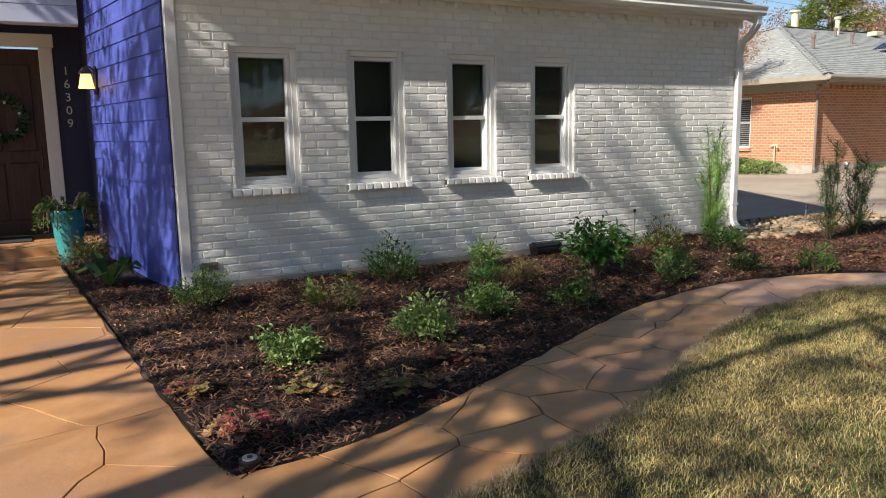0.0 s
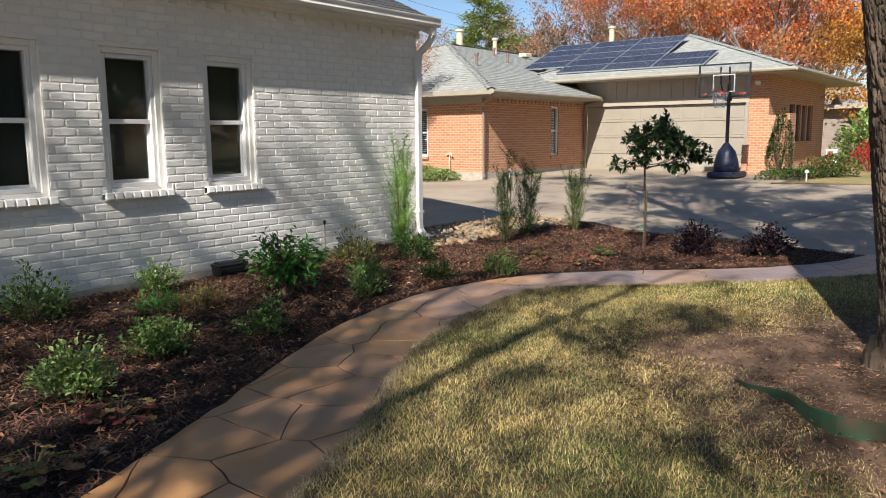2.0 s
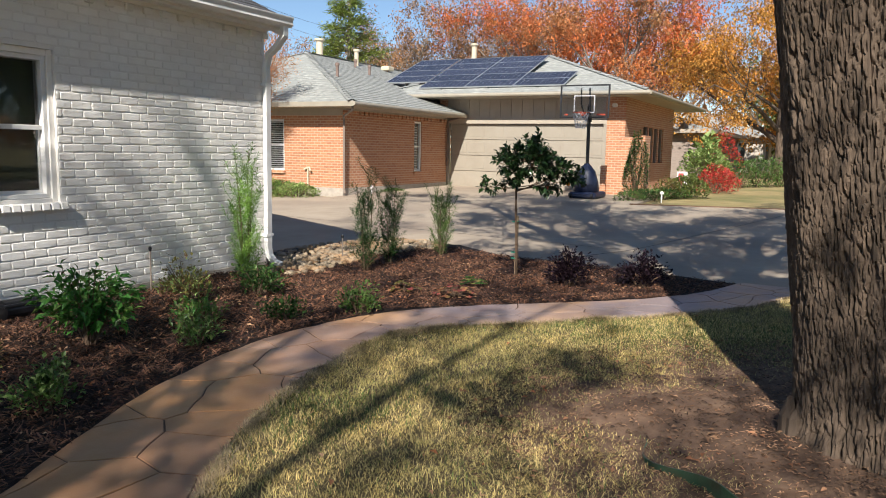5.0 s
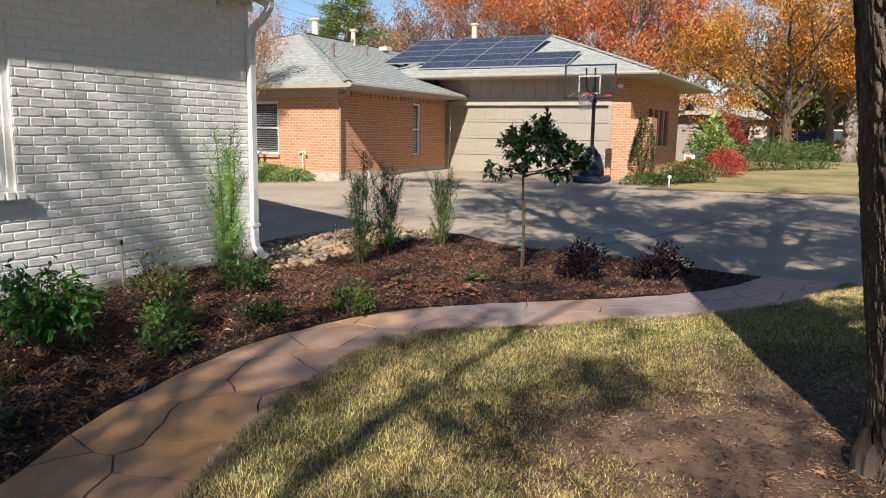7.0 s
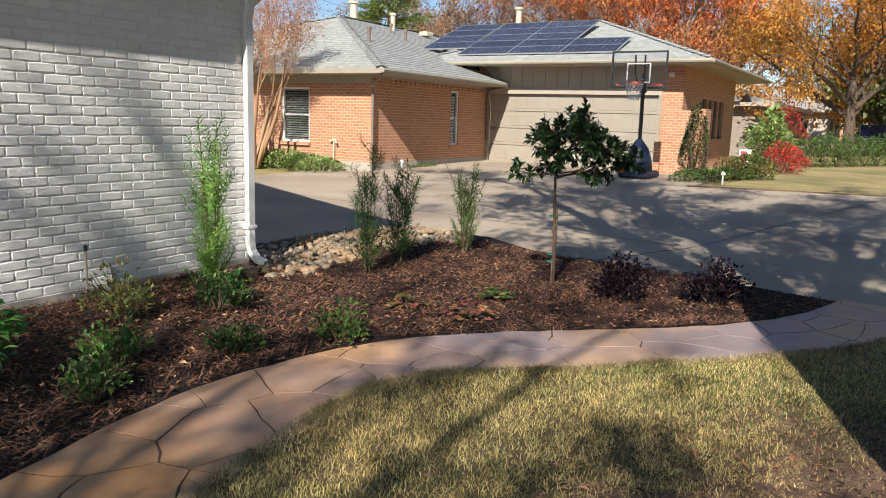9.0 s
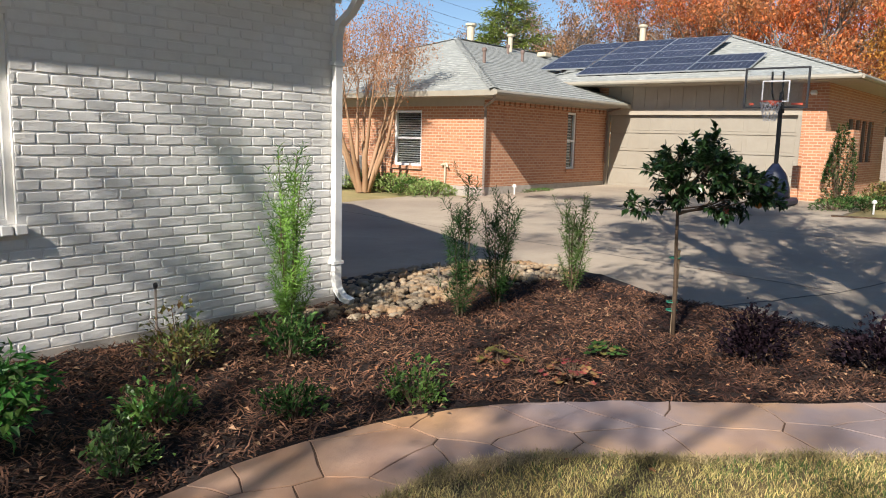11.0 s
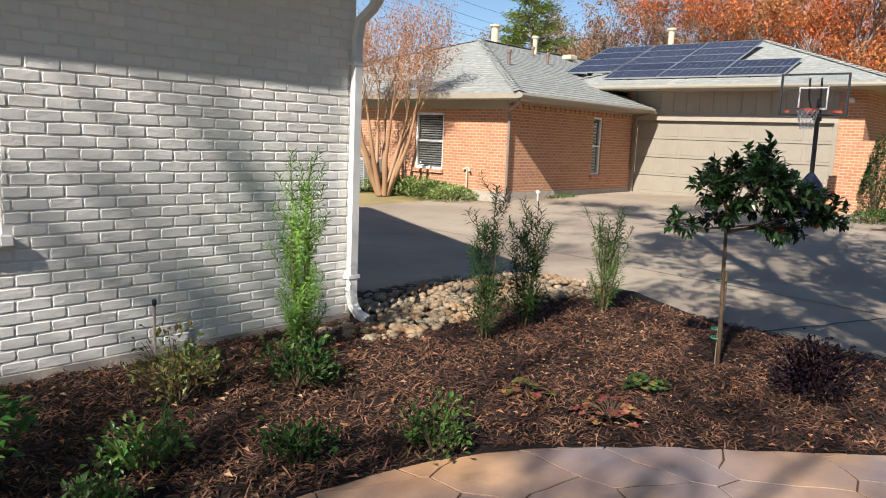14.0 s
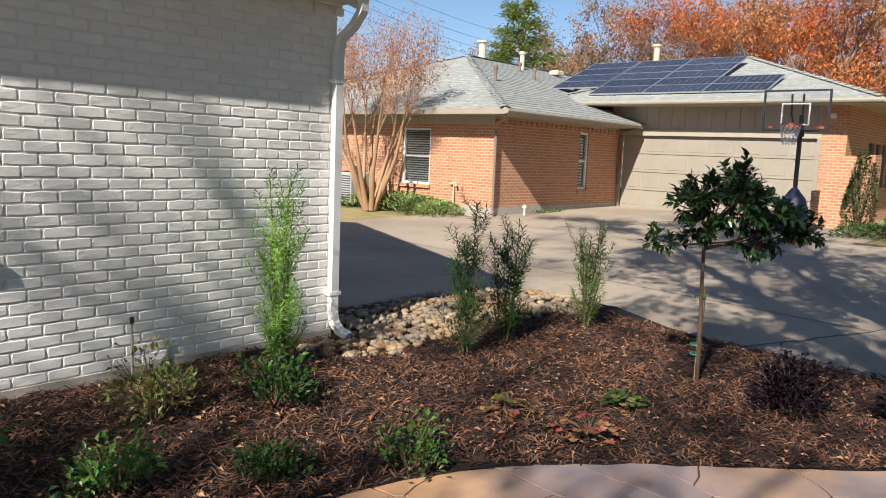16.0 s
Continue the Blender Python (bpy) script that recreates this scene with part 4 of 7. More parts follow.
# board and batten above the door
part("panel_board", Geo().box((GX + 0.03, 7.25, 2.47), (GX + 0.12, 12.98, 3.3)), M["taupe"], nb, "taupe board-and-batten panel")
for k in range(15):
    part("batten", Geo().box((GX + 0.005, 7.35 + k * 0.4, 2.62), (GX + 0.029, 7.39 + k * 0.4, 3.27)), M["taupe"], nb)
part("door_head", Geo().box((GX - 0.02, 7.2, 2.42), (GX + 0.03, 13.0, 2.6)), M["taupe"], nb)
for y0, y1 in ((7.2, 7.3), (12.9, 13.0)):
    part("door_jamb", Geo().box((GX - 0.02, y0, NZ - 0.1), (GX + 0.08, y1, 2.42)), M["cream"], nb)
gd = part("garage_door", Geo().box((GX + 0.13, 7.3, 0.1), (GX + 0.16, 12.9, 2.45)), M["cream"], nb, "cream sectional garage door, closed")
for r in range(4):
    z0 = 0.22 + r * 0.55
    part("section", Geo().block(pose(GX + 0.115, 10.1, z0 + 0.268), 0.03, 5.59, 0.536, 0.008), M["cream"], gd)
    for c in range(8):
        part("raised_panel", Geo().block(pose(GX + 0.098, 7.65 + c * 0.7, z0 + 0.268), 0.014, 0.58, 0.36, 0.006), M["cream"], gd)
# dark slab painted as the unlit garage inside
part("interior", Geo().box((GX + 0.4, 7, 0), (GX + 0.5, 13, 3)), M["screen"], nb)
# gutters, downspouts
for pts, r, m in (([(18.80, 12.24, 2.60), (18.9, 12.3, 2.52), (19.1, 12.75, 2.36), (19.38, 12.93, 2.28), (19.38, 12.93, 0.3), (19.25, 12.8, 0.2)], 0.035, "bronze"),
                  ([(25.5, 12.3, 2.62), (25.7, 12.9, 2.5), (25.72, 12.93, 2.3), (25.72, 12.93, 0.9)], 0.03, "vent"),
                  ([(25.35, 12.9, 2.95), (25.6, 12.5, 2.75)], 0.03, "bronze")):
    part("downspout", Geo().tube(pts, r, 6), M[m], nb)
part("gutter", Geo().tube([(18.7, 12.14, 2.68), (25.4, 12.14, 2.68)], 0.06, 8), M["gutter"], nb)
part("gutter", Geo().tube([(24.88, 5.66, 3.33), (24.88, 14.1, 3.33)], 0.06, 8), M["gutter"], nb)
part("gutter", Geo().tube([(24.88, 5.66, 3.33), (35.1, 5.66, 3.33)], 0.06, 8), M["gutter"], nb)


def far_window(x, y, z, w, h, facing, name, label, slats):
    """A sash window with blinds; facing 'y' or 'x' is the wall's normal axis (towards minus)."""
    ob = part(name, Geo(), M["white_paint"], nb, label)
    ob.matrix_basis = pose(x, y, z, 0, 0, 0 if facing == "y" else -90)
    f = Geo()
    t = 0.06
    for q in (((-w / 2, 0), (-w / 2 + t, h)), ((w / 2 - t, 0), (w / 2, h)), ((-w / 2 + t, h - t), (w / 2 - t, h)), ((-w / 2 + t, 0), (w / 2 - t, t)), ((-w / 2 + t, h / 2 - 0.02), (w / 2 - t, h / 2 + 0.02))):
        f.box((q[0][0], 0.04, q[0][1]), (q[1][0], 0.12, q[1][1]))
    part("frame", f, M["white_paint"], ob)
    part("pane", Geo().box((-w / 2 + t, 0.085, t), (w / 2 - t, 0.09, h - t)), M["glass"], ob)
    # dark sheet painted as the dim room behind the blinds
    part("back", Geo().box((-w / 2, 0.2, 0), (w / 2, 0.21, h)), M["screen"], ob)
    for k in range(slats):
        part("slat", Geo().block(pose(0, 0.14, t + (h - 2 * t) * (k + 0.5) / slats, 35), w - 2 * t - 0.01, 0.045, 0.006, 0.001), M["blind"], ob)
    part("sill", Geo().box((-w / 2 - 0.05, -0.06, -0.09), (w / 2 + 0.05, 0.04, -0.003)), M["brick_red"], ob)


far_window(wx + 4.3, wy, 0.75, 0.5, 1.65, "y", "window", "tall narrow window with white shutters inside", 18)
far_window(wx, 15.635, 0.79, 1.03, 1.5, "x", "window", "bedroom window with closed white blinds", 22)

# solar panels in columns on the garage roof
P0, P1 = Vector((25.42, 0, 3.66)), Vector((28.9, 0, 5.06))
up = (P1 - P0).normalized()
tilt = math.degrees(math.atan2(up.z, up.x))
cell = Geo()
pw, ph = 1.79, (P1 - P0).length / 5
for i in range(10):
    for j in range(4):
        cell.box((0.02 + (ph - 0.04) * j / 4 + 0.006, -pw / 2 + 0.02 + (pw - 0.04) * i / 10 + 0.006, 0.0), (0.02 + (ph - 0.04) * (j + 1) / 4 - 0.006, -pw / 2 + 0.02 + (pw - 0.04) * (i + 1) / 10 - 0.006, 0.004))
cell_me = cell.mesh("cell_grid", M["solar"])
back_me = Geo().box((0.01, -pw / 2 + 0.01, -0.03), (ph - 0.01, pw / 2 - 0.01, -0.001)).mesh("backsheet", mat("grey_backsheet", (0.42, 0.44, 0.48), (0.50, 0.52, 0.56), 9, 0.3))
fr = Geo()
for a, b in (((0, -pw / 2, -0.035), (0.014, pw / 2, 0.008)), ((ph - 0.014, -pw / 2, -0.035), (ph, pw / 2, 0.008)), ((0.014, -pw / 2, -0.035), (ph - 0.014, -pw / 2 + 0.014, 0.008)), ((0.014, pw / 2 - 0.014, -0.035), (ph - 0.014, pw / 2, 0.008))):
    fr.box(a, b)
frame_me = fr.mesh("frame", M["alu"])
rail_me = Geo().box((0, -0.02, -0.14), (ph, 0.02, -0.036)).mesh("rail", M["black"])
for yc, r0, r1 in ((14.95, 1, 5), (13.09, 0, 5), (11.28, 0, 5), (9.47, 0, 2)):
    for r in range(r0, r1):
        p = P0 + up * (ph * r)
        sp = thing("solar_panel", (p.x, yc, p.z), "dark blue solar panel with aluminium frame on the grey roof", "solar panel", "solar panels on the roof")
        sp.matrix_basis = pose(p.x, yc, p.z, 0, -tilt, 0)
        for me in (frame_me, cell_me, back_me, rail_me):
            part(me.name.split(".")[0], me, None, sp, kind="stuff" if me is cell_me else "")
# flues and vents
for x, y, z, h, r, m, nm in ((28.1, 18.5, 4.85, 0.55, 0.09, "chimney", "flue"), (31.2, 14.6, 5.0, 0.85, 0.11, "chimney", "flue"), (26.8, 19.4, 5.0, 0.7, 0.14, "chimney", "flue"),
                             (22.4, 15.35, 3.79, 0.34, 0.05, "vent", "vent_pipe"), (26.2, 16.6, 4.2, 0.3, 0.05, "vent", "vent_pipe"), (27.0, 17.8, 4.55, 0.3, 0.05, "vent", "vent_pipe")):
    fl = part(nm, Geo().tube([(x, y, z - 0.25), (x, y, z + h)], r, 10), M[m], nb)
    part("cap", Geo().tube([(x, y, z + h), (x, y, z + h + 0.05), (x, y, z + h + 0.12), (x, y, z + h + 0.14)], [r * 1.05, r * 1.5, r * 1.5, r * 0.6], 10), M[m], fl)
part("box_vent", Geo().block(pose(30.2, 18.3, 4.95), 0.5, 0.4, 0.18, 0.03), M["chimney"], nb)
# security light and gooseneck lamp
part("security_light", Geo().block(pose(GX - 0.06, 6.95, 3.0, 0, 20, 0), 0.12, 0.16, 0.1, 0.02), M["white_paint"], nb)
gl = part("gooseneck_lamp", Geo().tube([(32.6, 6.6, 2.75), (32.7, 6.35, 2.95), (32.9, 6.15, 2.9), (32.95, 6.1, 2.75)], 0.02, 6), M["bronze"], nb)
part("shade", Geo().tube([(32.95, 6.1, 2.77), (32.95, 6.1, 2.67), (32.95, 6.1, 2.5)], [0.04, 0.12, 0.22], 10), M["bronze"], gl)
# stepped brick pier in front of the corner
pier = Geo().box((24.6, 5.9, 0.0), (25.1, 6.8, 1.98)).box((24.5, 6.8, 0), (25.1, 6.97, 1.1)).box((24.5, 5.65, 0), (25.2, 5.9, 2.02))
solo("brick_pier", pier, M["brick_red"], "low stepped brick pier beside the garage corner", "brick pier")

# basketball hoop on a wheeled base
bx, by, bz = 22.6, 6.82, drive_z(22.6) + 0.005
hoop = thing("basketball_hoop", (bx, by, bz), "portable basketball hoop with clear backboard on dark base", "basketball hoop", turn=0)
part("base", Geo().block(pose(0.15, 0, 0.09), 1.1, 0.8, 0.18, 0.07), M["hoop_blue"], hoop, "dark blue water-filled base")
cover = Geo()
cover.tube([(0.05, 0, 0.17), (0.05, 0, 0.45), (0.03, 0, 0.75), (0.0, 0, 0.98)], [0.36, 0.33, 0.24, 0.07], 12)
part("base_hood", cover, M["hoop_blue"], hoop, "dark blue plastic hood", smooth=True)
for s in (-1, 1):
    part("wheel", Geo().tube([(-0.4, s * 0.3 - 0.03, 0.08), (-0.4, s * 0.3 + 0.03, 0.08)], 0.075, 12), M["black"], hoop)
part("pole", Geo().tube([(0.05, 0, 0.2), (0.02, 0, 1.6), (0, 0, 2.62)], 0.05, 10), M["black"], hoop)
for s in (-1, 1):
    part("brace", Geo().tube([(0.0, s * 0.07, 2.3), (-0.35, s * 0.12, 2.75), (-0.4, s * 0.12, 3.2)], 0.022, 6), M["black"], hoop)
BBX = -0.45
bb = part("backboard", Geo().box((BBX - 0.02, -0.68, 2.40), (BBX, 0.68, 3.27)), M["acrylic"], hoop, "clear acrylic backboard")
f = Geo()
for a, b in (((-0.70, 2.38), (0.70, 2.42)), ((-0.70, 3.25), (0.70, 3.29)), ((-0.70, 2.42), (-0.66, 3.25)), ((0.66, 2.42), (0.70, 3.25))):
    f.box((BBX - 0.035, a[0], a[1]), (BBX + 0.015, b[0], b[1]))
part("border", f, M["black"], bb)
f = Geo()
for a, b in (((-0.30, 2.52), (0.30, 2.55)), ((-0.30, 2.97), (0.30, 3.0)), ((-0.30, 2.55), (-0.27, 2.97)), ((0.27, 2.55), (0.30, 2.97))):
    f.box((BBX - 0.03, a[0], a[1]), (BBX - 0.021, b[0], b[1]))
part("target_square", f, M["net"], bb)
for y0, w_ in ((-0.60, 0.24), (0.46, 0.1)):
    part("logo_bar", Geo().box((BBX - 0.03, y0, 2.45), (BBX - 0.021, y0 + w_, 2.50)), M["orange_rim"], bb)
ring = [(BBX - 0.30 + 0.23 * math.cos(a * math.pi / 10), 0.23 * math.sin(a * math.pi / 10), 2.52) for a in range(21)]
part("rim", Geo().tube(ring, 0.012, 6, False), M["orange_rim"], hoop)
part("rim_bracket", Geo().box((BBX - 0.1, -0.08, 2.44), (BBX - 0.02, 0.08, 2.53)), M["orange_rim"], hoop)
net = Geo()
for k in range(12):
    for s in (-1, 1):
        pts = []
        for j in range(6):
            a = 2 * math.pi * (k + s * j * 0.5) / 12
            r = 0.225 - 0.021 * j
            pts.append((BBX - 0.30 + r * math.cos(a), r * math.sin(a), 2.51 - 0.085 * j))
        net.tube(pts, 0.007, 3, False)
part("net", net, M["net"], hoop, "white cord net")

for o in hoop.children:
    if o.name.split(".")[0] in ("backboard", "rim", "rim_bracket", "net", "brace"):
        o.location.z = -0.15

# condenser, yard tap, stake lights at the neighbour's bed
ac = thing("air_conditioner", (18.75, 17.45, 0.17), "grey outdoor air conditioning condenser", "air conditioner")
part("body", Geo().block(pose(0, 0, 0.42), 0.75, 0.75, 0.84, 0.03), M["ac_grey"], ac)
for k in range(11):
    part("louvre", Geo().box((-0.39, -0.36, 0.08 + k * 0.065), (-0.378, 0.36, 0.10 + k * 0.065)), M["black"], ac)
part("fan_grille", Geo().tube([(0, 0, 0.84), (0, 0, 0.86)], [0.32, 0.3], 16), M["black"], ac)
tap = thing("garden_tap", (19.36, 14.2, 0.3), "small pale hose tap post by the brick wall", "garden tap")
part("post", Geo().tube([(0, 0, -0.2), (0, 0, 0.62)], 0.022, 6), M["chimney"], tap)
part("valve", Geo().tube([(0, 0.12, 0.55), (0, -0.05, 0.6), (-0.06, -0.14, 0.5)], 0.028, 6), M["chimney"], tap)


# ---- trees ----
def grow(rng, trunk, radii, levels, kids, spread, length, rise=0.25, taper=0.55, wander=0.16):
    """Limbs as (points, radii) lists: trunk first, then children from its upper part, level by level."""
    limbs = [(trunk, radii, 0)]
    front = [(trunk, radii)]
    for lv in range(levels):
        nxt = []
        for pts, rad in front:
            n = kids[lv]
            for k in range(n):
                u = rng.uniform(0.45 if lv == 0 else 0.25, 1.0) if k else 1.0
                i = min(len(pts) - 2, int(u * (len(pts) - 1)))
                t = u * (len(pts) - 1) - i
                p = pts[i].lerp(pts[i + 1], t)
                r = rad[i] + (rad[i + 1] - rad[i]) * t
                d0 = (pts[i + 1] - pts[i]).normalized()
                a = rng.uniform(0, 2 * math.pi)
                side = d0.orthogonal().normalized()
                side.rotate(Matrix.Rotation(a, 3, d0))
                d = (d0 * (1 - spread[lv]) + side * spread[lv] + Vector((0, 0, rise * rng.uniform(0.2, 1.2)))).normalized()
                L = length[lv] * rng.uniform(0.65, 1.2)
                m = 6 if lv < 2 else 4
                q, c = [p], p.copy()
                for j in range(m):
                    d = (d + Vector((rng.uniform(-1, 1), rng.uniform(-1, 1), rng.uniform(-0.7, 0.9))) * wander).normalized()
                    c = c + d * (L / m)
                    q.append(c.copy())
                r0 = r * taper * rng.uniform(0.8, 1.15)
                rr = [max(0.004, r0 * (1 - 0.72 * j / m)) for j in range(m + 1)]
                nxt.append((q, rr))
                limbs.append((q, rr, lv + 1))
        front = nxt
    return limbs, front


def leafy(rng, limbs, count, size, droop=0.3, scatter=0.3, width=0.55, clump=1):
    """Leaves scattered along the last limbs, in clumps of that many."""
    g = Geo()
    for i in range(count):
        if i % clump == 0:
            pts = limbs[rng.randrange(len(limbs))][0]
            u = rng.uniform(0.15, 1.0) * (len(pts) - 1)
            k = min(len(pts) - 2, int(u))
            at = pts[k].lerp(pts[k + 1], u - k)
        p = at + Vector((rng.gauss(0, scatter), rng.gauss(0, scatter), rng.gauss(0, scatter)))
        d = Vector((rng.uniform(-1, 1), rng.uniform(-1, 1), rng.uniform(-1, 0.6) - droop))
        s = size * rng.uniform(0.6, 1.35)
        g.leaf(p, d, Vector((rng.uniform(-0.6, 0.6), rng.uniform(-0.6, 0.6), 1)), s, s * width)
    return g


def tree(name, at, height, r, seed, label, bark, leaf, count, size, lean=(0, 0), trunk_share=0.45, kids=(6, 5, 4), spread=(0.62, 0.6, 0.6), reach=0.42, scatter=0.3, sides=8, rise=0.35, group="", wander=0.16, clump=1):
    rng = random.Random(seed)
    t = thing(name, at, label, "tree", group)
    th = height * trunk_share
    n = 7
    trunk = [Vector((lean[0] * (j / n) + rng.uniform(-0.05, 0.05) * j / n * th * 0.3, lean[1] * (j / n) + rng.uniform(-0.05, 0.05) * j / n * th * 0.3, th * j / n - 0.1)) for j in range(n + 1)]
    rad = [r * (1.35 if j == 0 else 1.08 - 0.5 * j / n) for j in range(n + 1)]
    L = height * reach
    limbs, ends = grow(rng, trunk, rad, len(kids), kids, spread, (L, L * 0.55, L * 0.32), rise, 0.6, wander)
    g = Geo()
    for pts, rr, lv in limbs:
        if lv == 0:
            trunk_g = Geo().tube(pts, rr, sides + 4)
        else:
            g.tube(pts, rr, sides if lv < 2 else (5 if lv == 2 else 3), False)
    part("trunk", trunk_g, bark, t, smooth=True)
    part("branching", g, bark, t, smooth=True)
    if count:
        part("crown", leafy(rng, ends, count, size, scatter=scatter, clump=clump), leaf, t)
    return t


# the shading trees of the front yard, west of the walk
YARD = dict(group="yard trees", kids=(7, 5, 4), reach=0.42, scatter=0.17, rise=0.3, trunk_share=0.42, clump=42)
HALF_BARE = "tall half-bare yard tree with thin foliage"
tree("yard_tree", (-5.0, -1.5, -0.05), 13.2, 0.18, 33, HALF_BARE, M["bark_far"], M["leaf_olive"], 7000, 0.12, (0.3, 0.3), **YARD)
tree("yard_tree", (-9.5, 2.2, -0.05), 16.0, 0.19, 3, HALF_BARE, M["bark_far"], M["leaf_olive"], 6500, 0.12, (0.4, 0.3), **dict(YARD, trunk_share=0.52))
tree("yard_tree", (-7.2, 0.5, -0.05), 16.0, 0.17, 8, HALF_BARE, M["bark_far"], M["leaf_olive"], 5600, 0.12, (0.2, -0.1), **dict(YARD, trunk_share=0.55))
tree("yard_tree", (-5.5, -6.0, -0.05), 13.0, 0.28, 14, HALF_BARE, M["bark_far"], M["leaf_olive"], 9000, 0.12, (0.3, 0.4), **YARD)
tree("yard_tree", (-7.6, 6.0, -0.05), 10.5, 0.22, 41, HALF_BARE, M["bark_far"], M["leaf_olive"], 5200, 0.12, (0.2, 0.1), **YARD)
# unseen trees behind the walk, added for the window glass to reflect
for i, (x, y) in enumerate(((-14, -20), (-4, -24), (6, -20), (13, -13), (20, -11), (27, -17), (20, -22), (34, -22))):
    tree("street_side_tree", (x, y, -0.05), 11.0, 0.3, 700 + i, "green-olive tree out of view, added for window reflections", M["bark_far"], M["leaf_olive"], 5000, 0.42, (0, 0), 0.3, (8, 5, 4), (0.62, 0.6, 0.6), 0.45, 0.45, 6, 0.25, "trees across the street")

# the oak beside the path: ridged bark modelled on the trunk, limbs high above
oak = thing("oak_tree", (OAK[0], OAK[1], 0), "large oak trunk with deep ridged grey-brown bark", "tree")
rng = random.Random(21)
g = Geo()
NS, NR = 460, 330
trunk_h = 3.3
for j in range(NR + 1):
    z = -0.08 + (trunk_h + 0.08) * (j / NR)
    flare = 0.12 * math.exp(-max(0, z) / 0.15) + 0.06 * smoothstep(1.6, 4.0, z)
    cx, cy = 0.03 * z, 0.125 * z
    for i in range(NS):
        a = 2 * math.pi * i / NS
        r = 0.485 + flare * (0.75 + 0.5 * noise.noise(Vector((math.cos(a) * 1.6, math.sin(a) * 1.6, 0.5))))
        r += 0.03 * noise.noise(Vector((math.cos(a) * 2, math.sin(a) * 2, z * 0.6)))
        # long plates between winding furrows
        w = 0.35 * noise.noise(Vector((math.cos(a) * 4, math.sin(a) * 4, z * 2.2)))
        f1 = noise.noise(Vector((math.cos(a) * 19 + w, math.sin(a) * 19 + w, z * 5.2)))
        f2 = noise.noise(Vector((math.cos(a) * 36, math.sin(a) * 36, z * 13 + 3)))
        f3 = noise.noise(Vector((math.cos(a) * 45, math.sin(a) * 45, z * 22)))
        r -= 0.028 * (1 - min(1, abs(f1) * 4.2)) ** 1.5 + 0.018 * (1 - min(1, abs(f2) * 4.5)) ** 1.5
        r += 0.006 * f3
        g.v.append((cx + r * math.cos(a), cy + r * math.sin(a), z))
for j in range(NR):
    for i in range(NS):
        a, b = j * NS + i, j * NS + (i + 1) % NS
        g.f.append((a, b, b + NS, a + NS))
part("trunk", g, M["bark"], oak, "thick trunk with furrowed bark")
g = Geo()
for k in range(6):
    g.tube([(-0.16 + 0.035 * math.cos(k), 0.5 + 0.035 * math.sin(k), -0.04), (-0.16 + 0.045 * math.cos(k), 0.5 + 0.045 * math.sin(k), 0.16), (-0.15 + 0.035 * math.cos(k), 0.5 + 0.035 * math.sin(k), 0.2 + 0.03 * (k % 3))], [0.055, 0.04, 0.015], 7)
part("root_stub", g, M["bark"], oak, "pale broken stub at the trunk's foot")
top = [Vector((0.03 * z, 0.125 * z, z)) for z in (2.5, 2.8, 3.1, 3.4)]
limbs, ends = grow(rng, top, [0.44, 0.46, 0.46, 0.3], 3, (11, 7, 6), (0.66, 0.55, 0.6), (6.8, 3.1, 1.5), 0.4, 0.42, 0.24)
g = Geo()
for pts, rr, lv in limbs:
    g.tube(pts, rr, 9 if lv < 2 else (6 if lv == 2 else 4), False)
part("branching", g, M["bark"], oak, smooth=True)
part("crown", leafy(rng, ends, 66000, 0.12, scatter=0.19, clump=42), M["leaf_olive"], oak, "thin autumn foliage")


# ---- stamped concrete: stones cut by a Voronoi pattern ----
def cells(w, h, step, seed, jitter=0.42):
    rng = random.Random(seed)
    nx, ny = max(1, round(w / step)), max(1, round(h / step))
    seeds = []
    for i in range(-1, nx + 1):
        for j in range(-1, ny + 1):
            seeds.append(((i + 0.5 + rng.uniform(-jitter, jitter) + 0.25 * (j % 2)) * w / nx, (j + 0.5 + rng.uniform(-jitter, jitter)) * h / ny))
    out = []
    for k, (sx, sy) in enumerate(seeds):
        poly = [(0, 0), (w, 0), (w, h), (0, h)]
        for m, (ox, oy) in enumerate(seeds):
            if m == k or not poly or abs(ox - sx) > 3 * step or abs(oy - sy) > 3 * step:
                continue
            mx, my, dx, dy = (sx + ox) / 2, (sy + oy) / 2, ox - sx, oy - sy
            new_poly = []
            for a, b in zip(poly, poly[1:] + poly[:1]):
                da = (a[0] - mx) * dx + (a[1] - my) * dy
                db = (b[0] - mx) * dx + (b[1] - my) * dy
                if da <= 0:
                    new_poly.append(a)
                if da * db < 0:
                    t = da / (da - db)
                    new_poly.append((a[0] + (b[0] - a[0]) * t, a[1] + (b[1] - a[1]) * t))
            poly = new_poly
        if len(poly) > 2:
            out.append(poly)
    return out


def dense(poly, gap, step=0.12, wob=0.012):
    """The polygon drawn in by half the joint, with cut and slightly wavy edges."""
    k = len(poly)
    cx, cy = sum(p[0] for p in poly) / k, sum(p[1] for p in poly) / k
    out = []
    for a, b in zip(poly, poly[1:] + poly[:1]):
        n = max(1, int(math.dist(a, b) / step))
        for i in range(n):
            t = i / n
            x, y = a[0] + (b[0] - a[0]) * t, a[1] + (b[1] - a[1]) * t
            d = math.hypot(cx - x, cy - y) or 1
            x, y = x + (cx - x) / d * gap, y + (cy - y) / d * gap
            x += wob * noise.noise(Vector((x * 5, y * 5, 0)))
            y += wob * noise.noise(Vector((x * 5, y * 5, 9)))
            out.append((x, y))
    return out


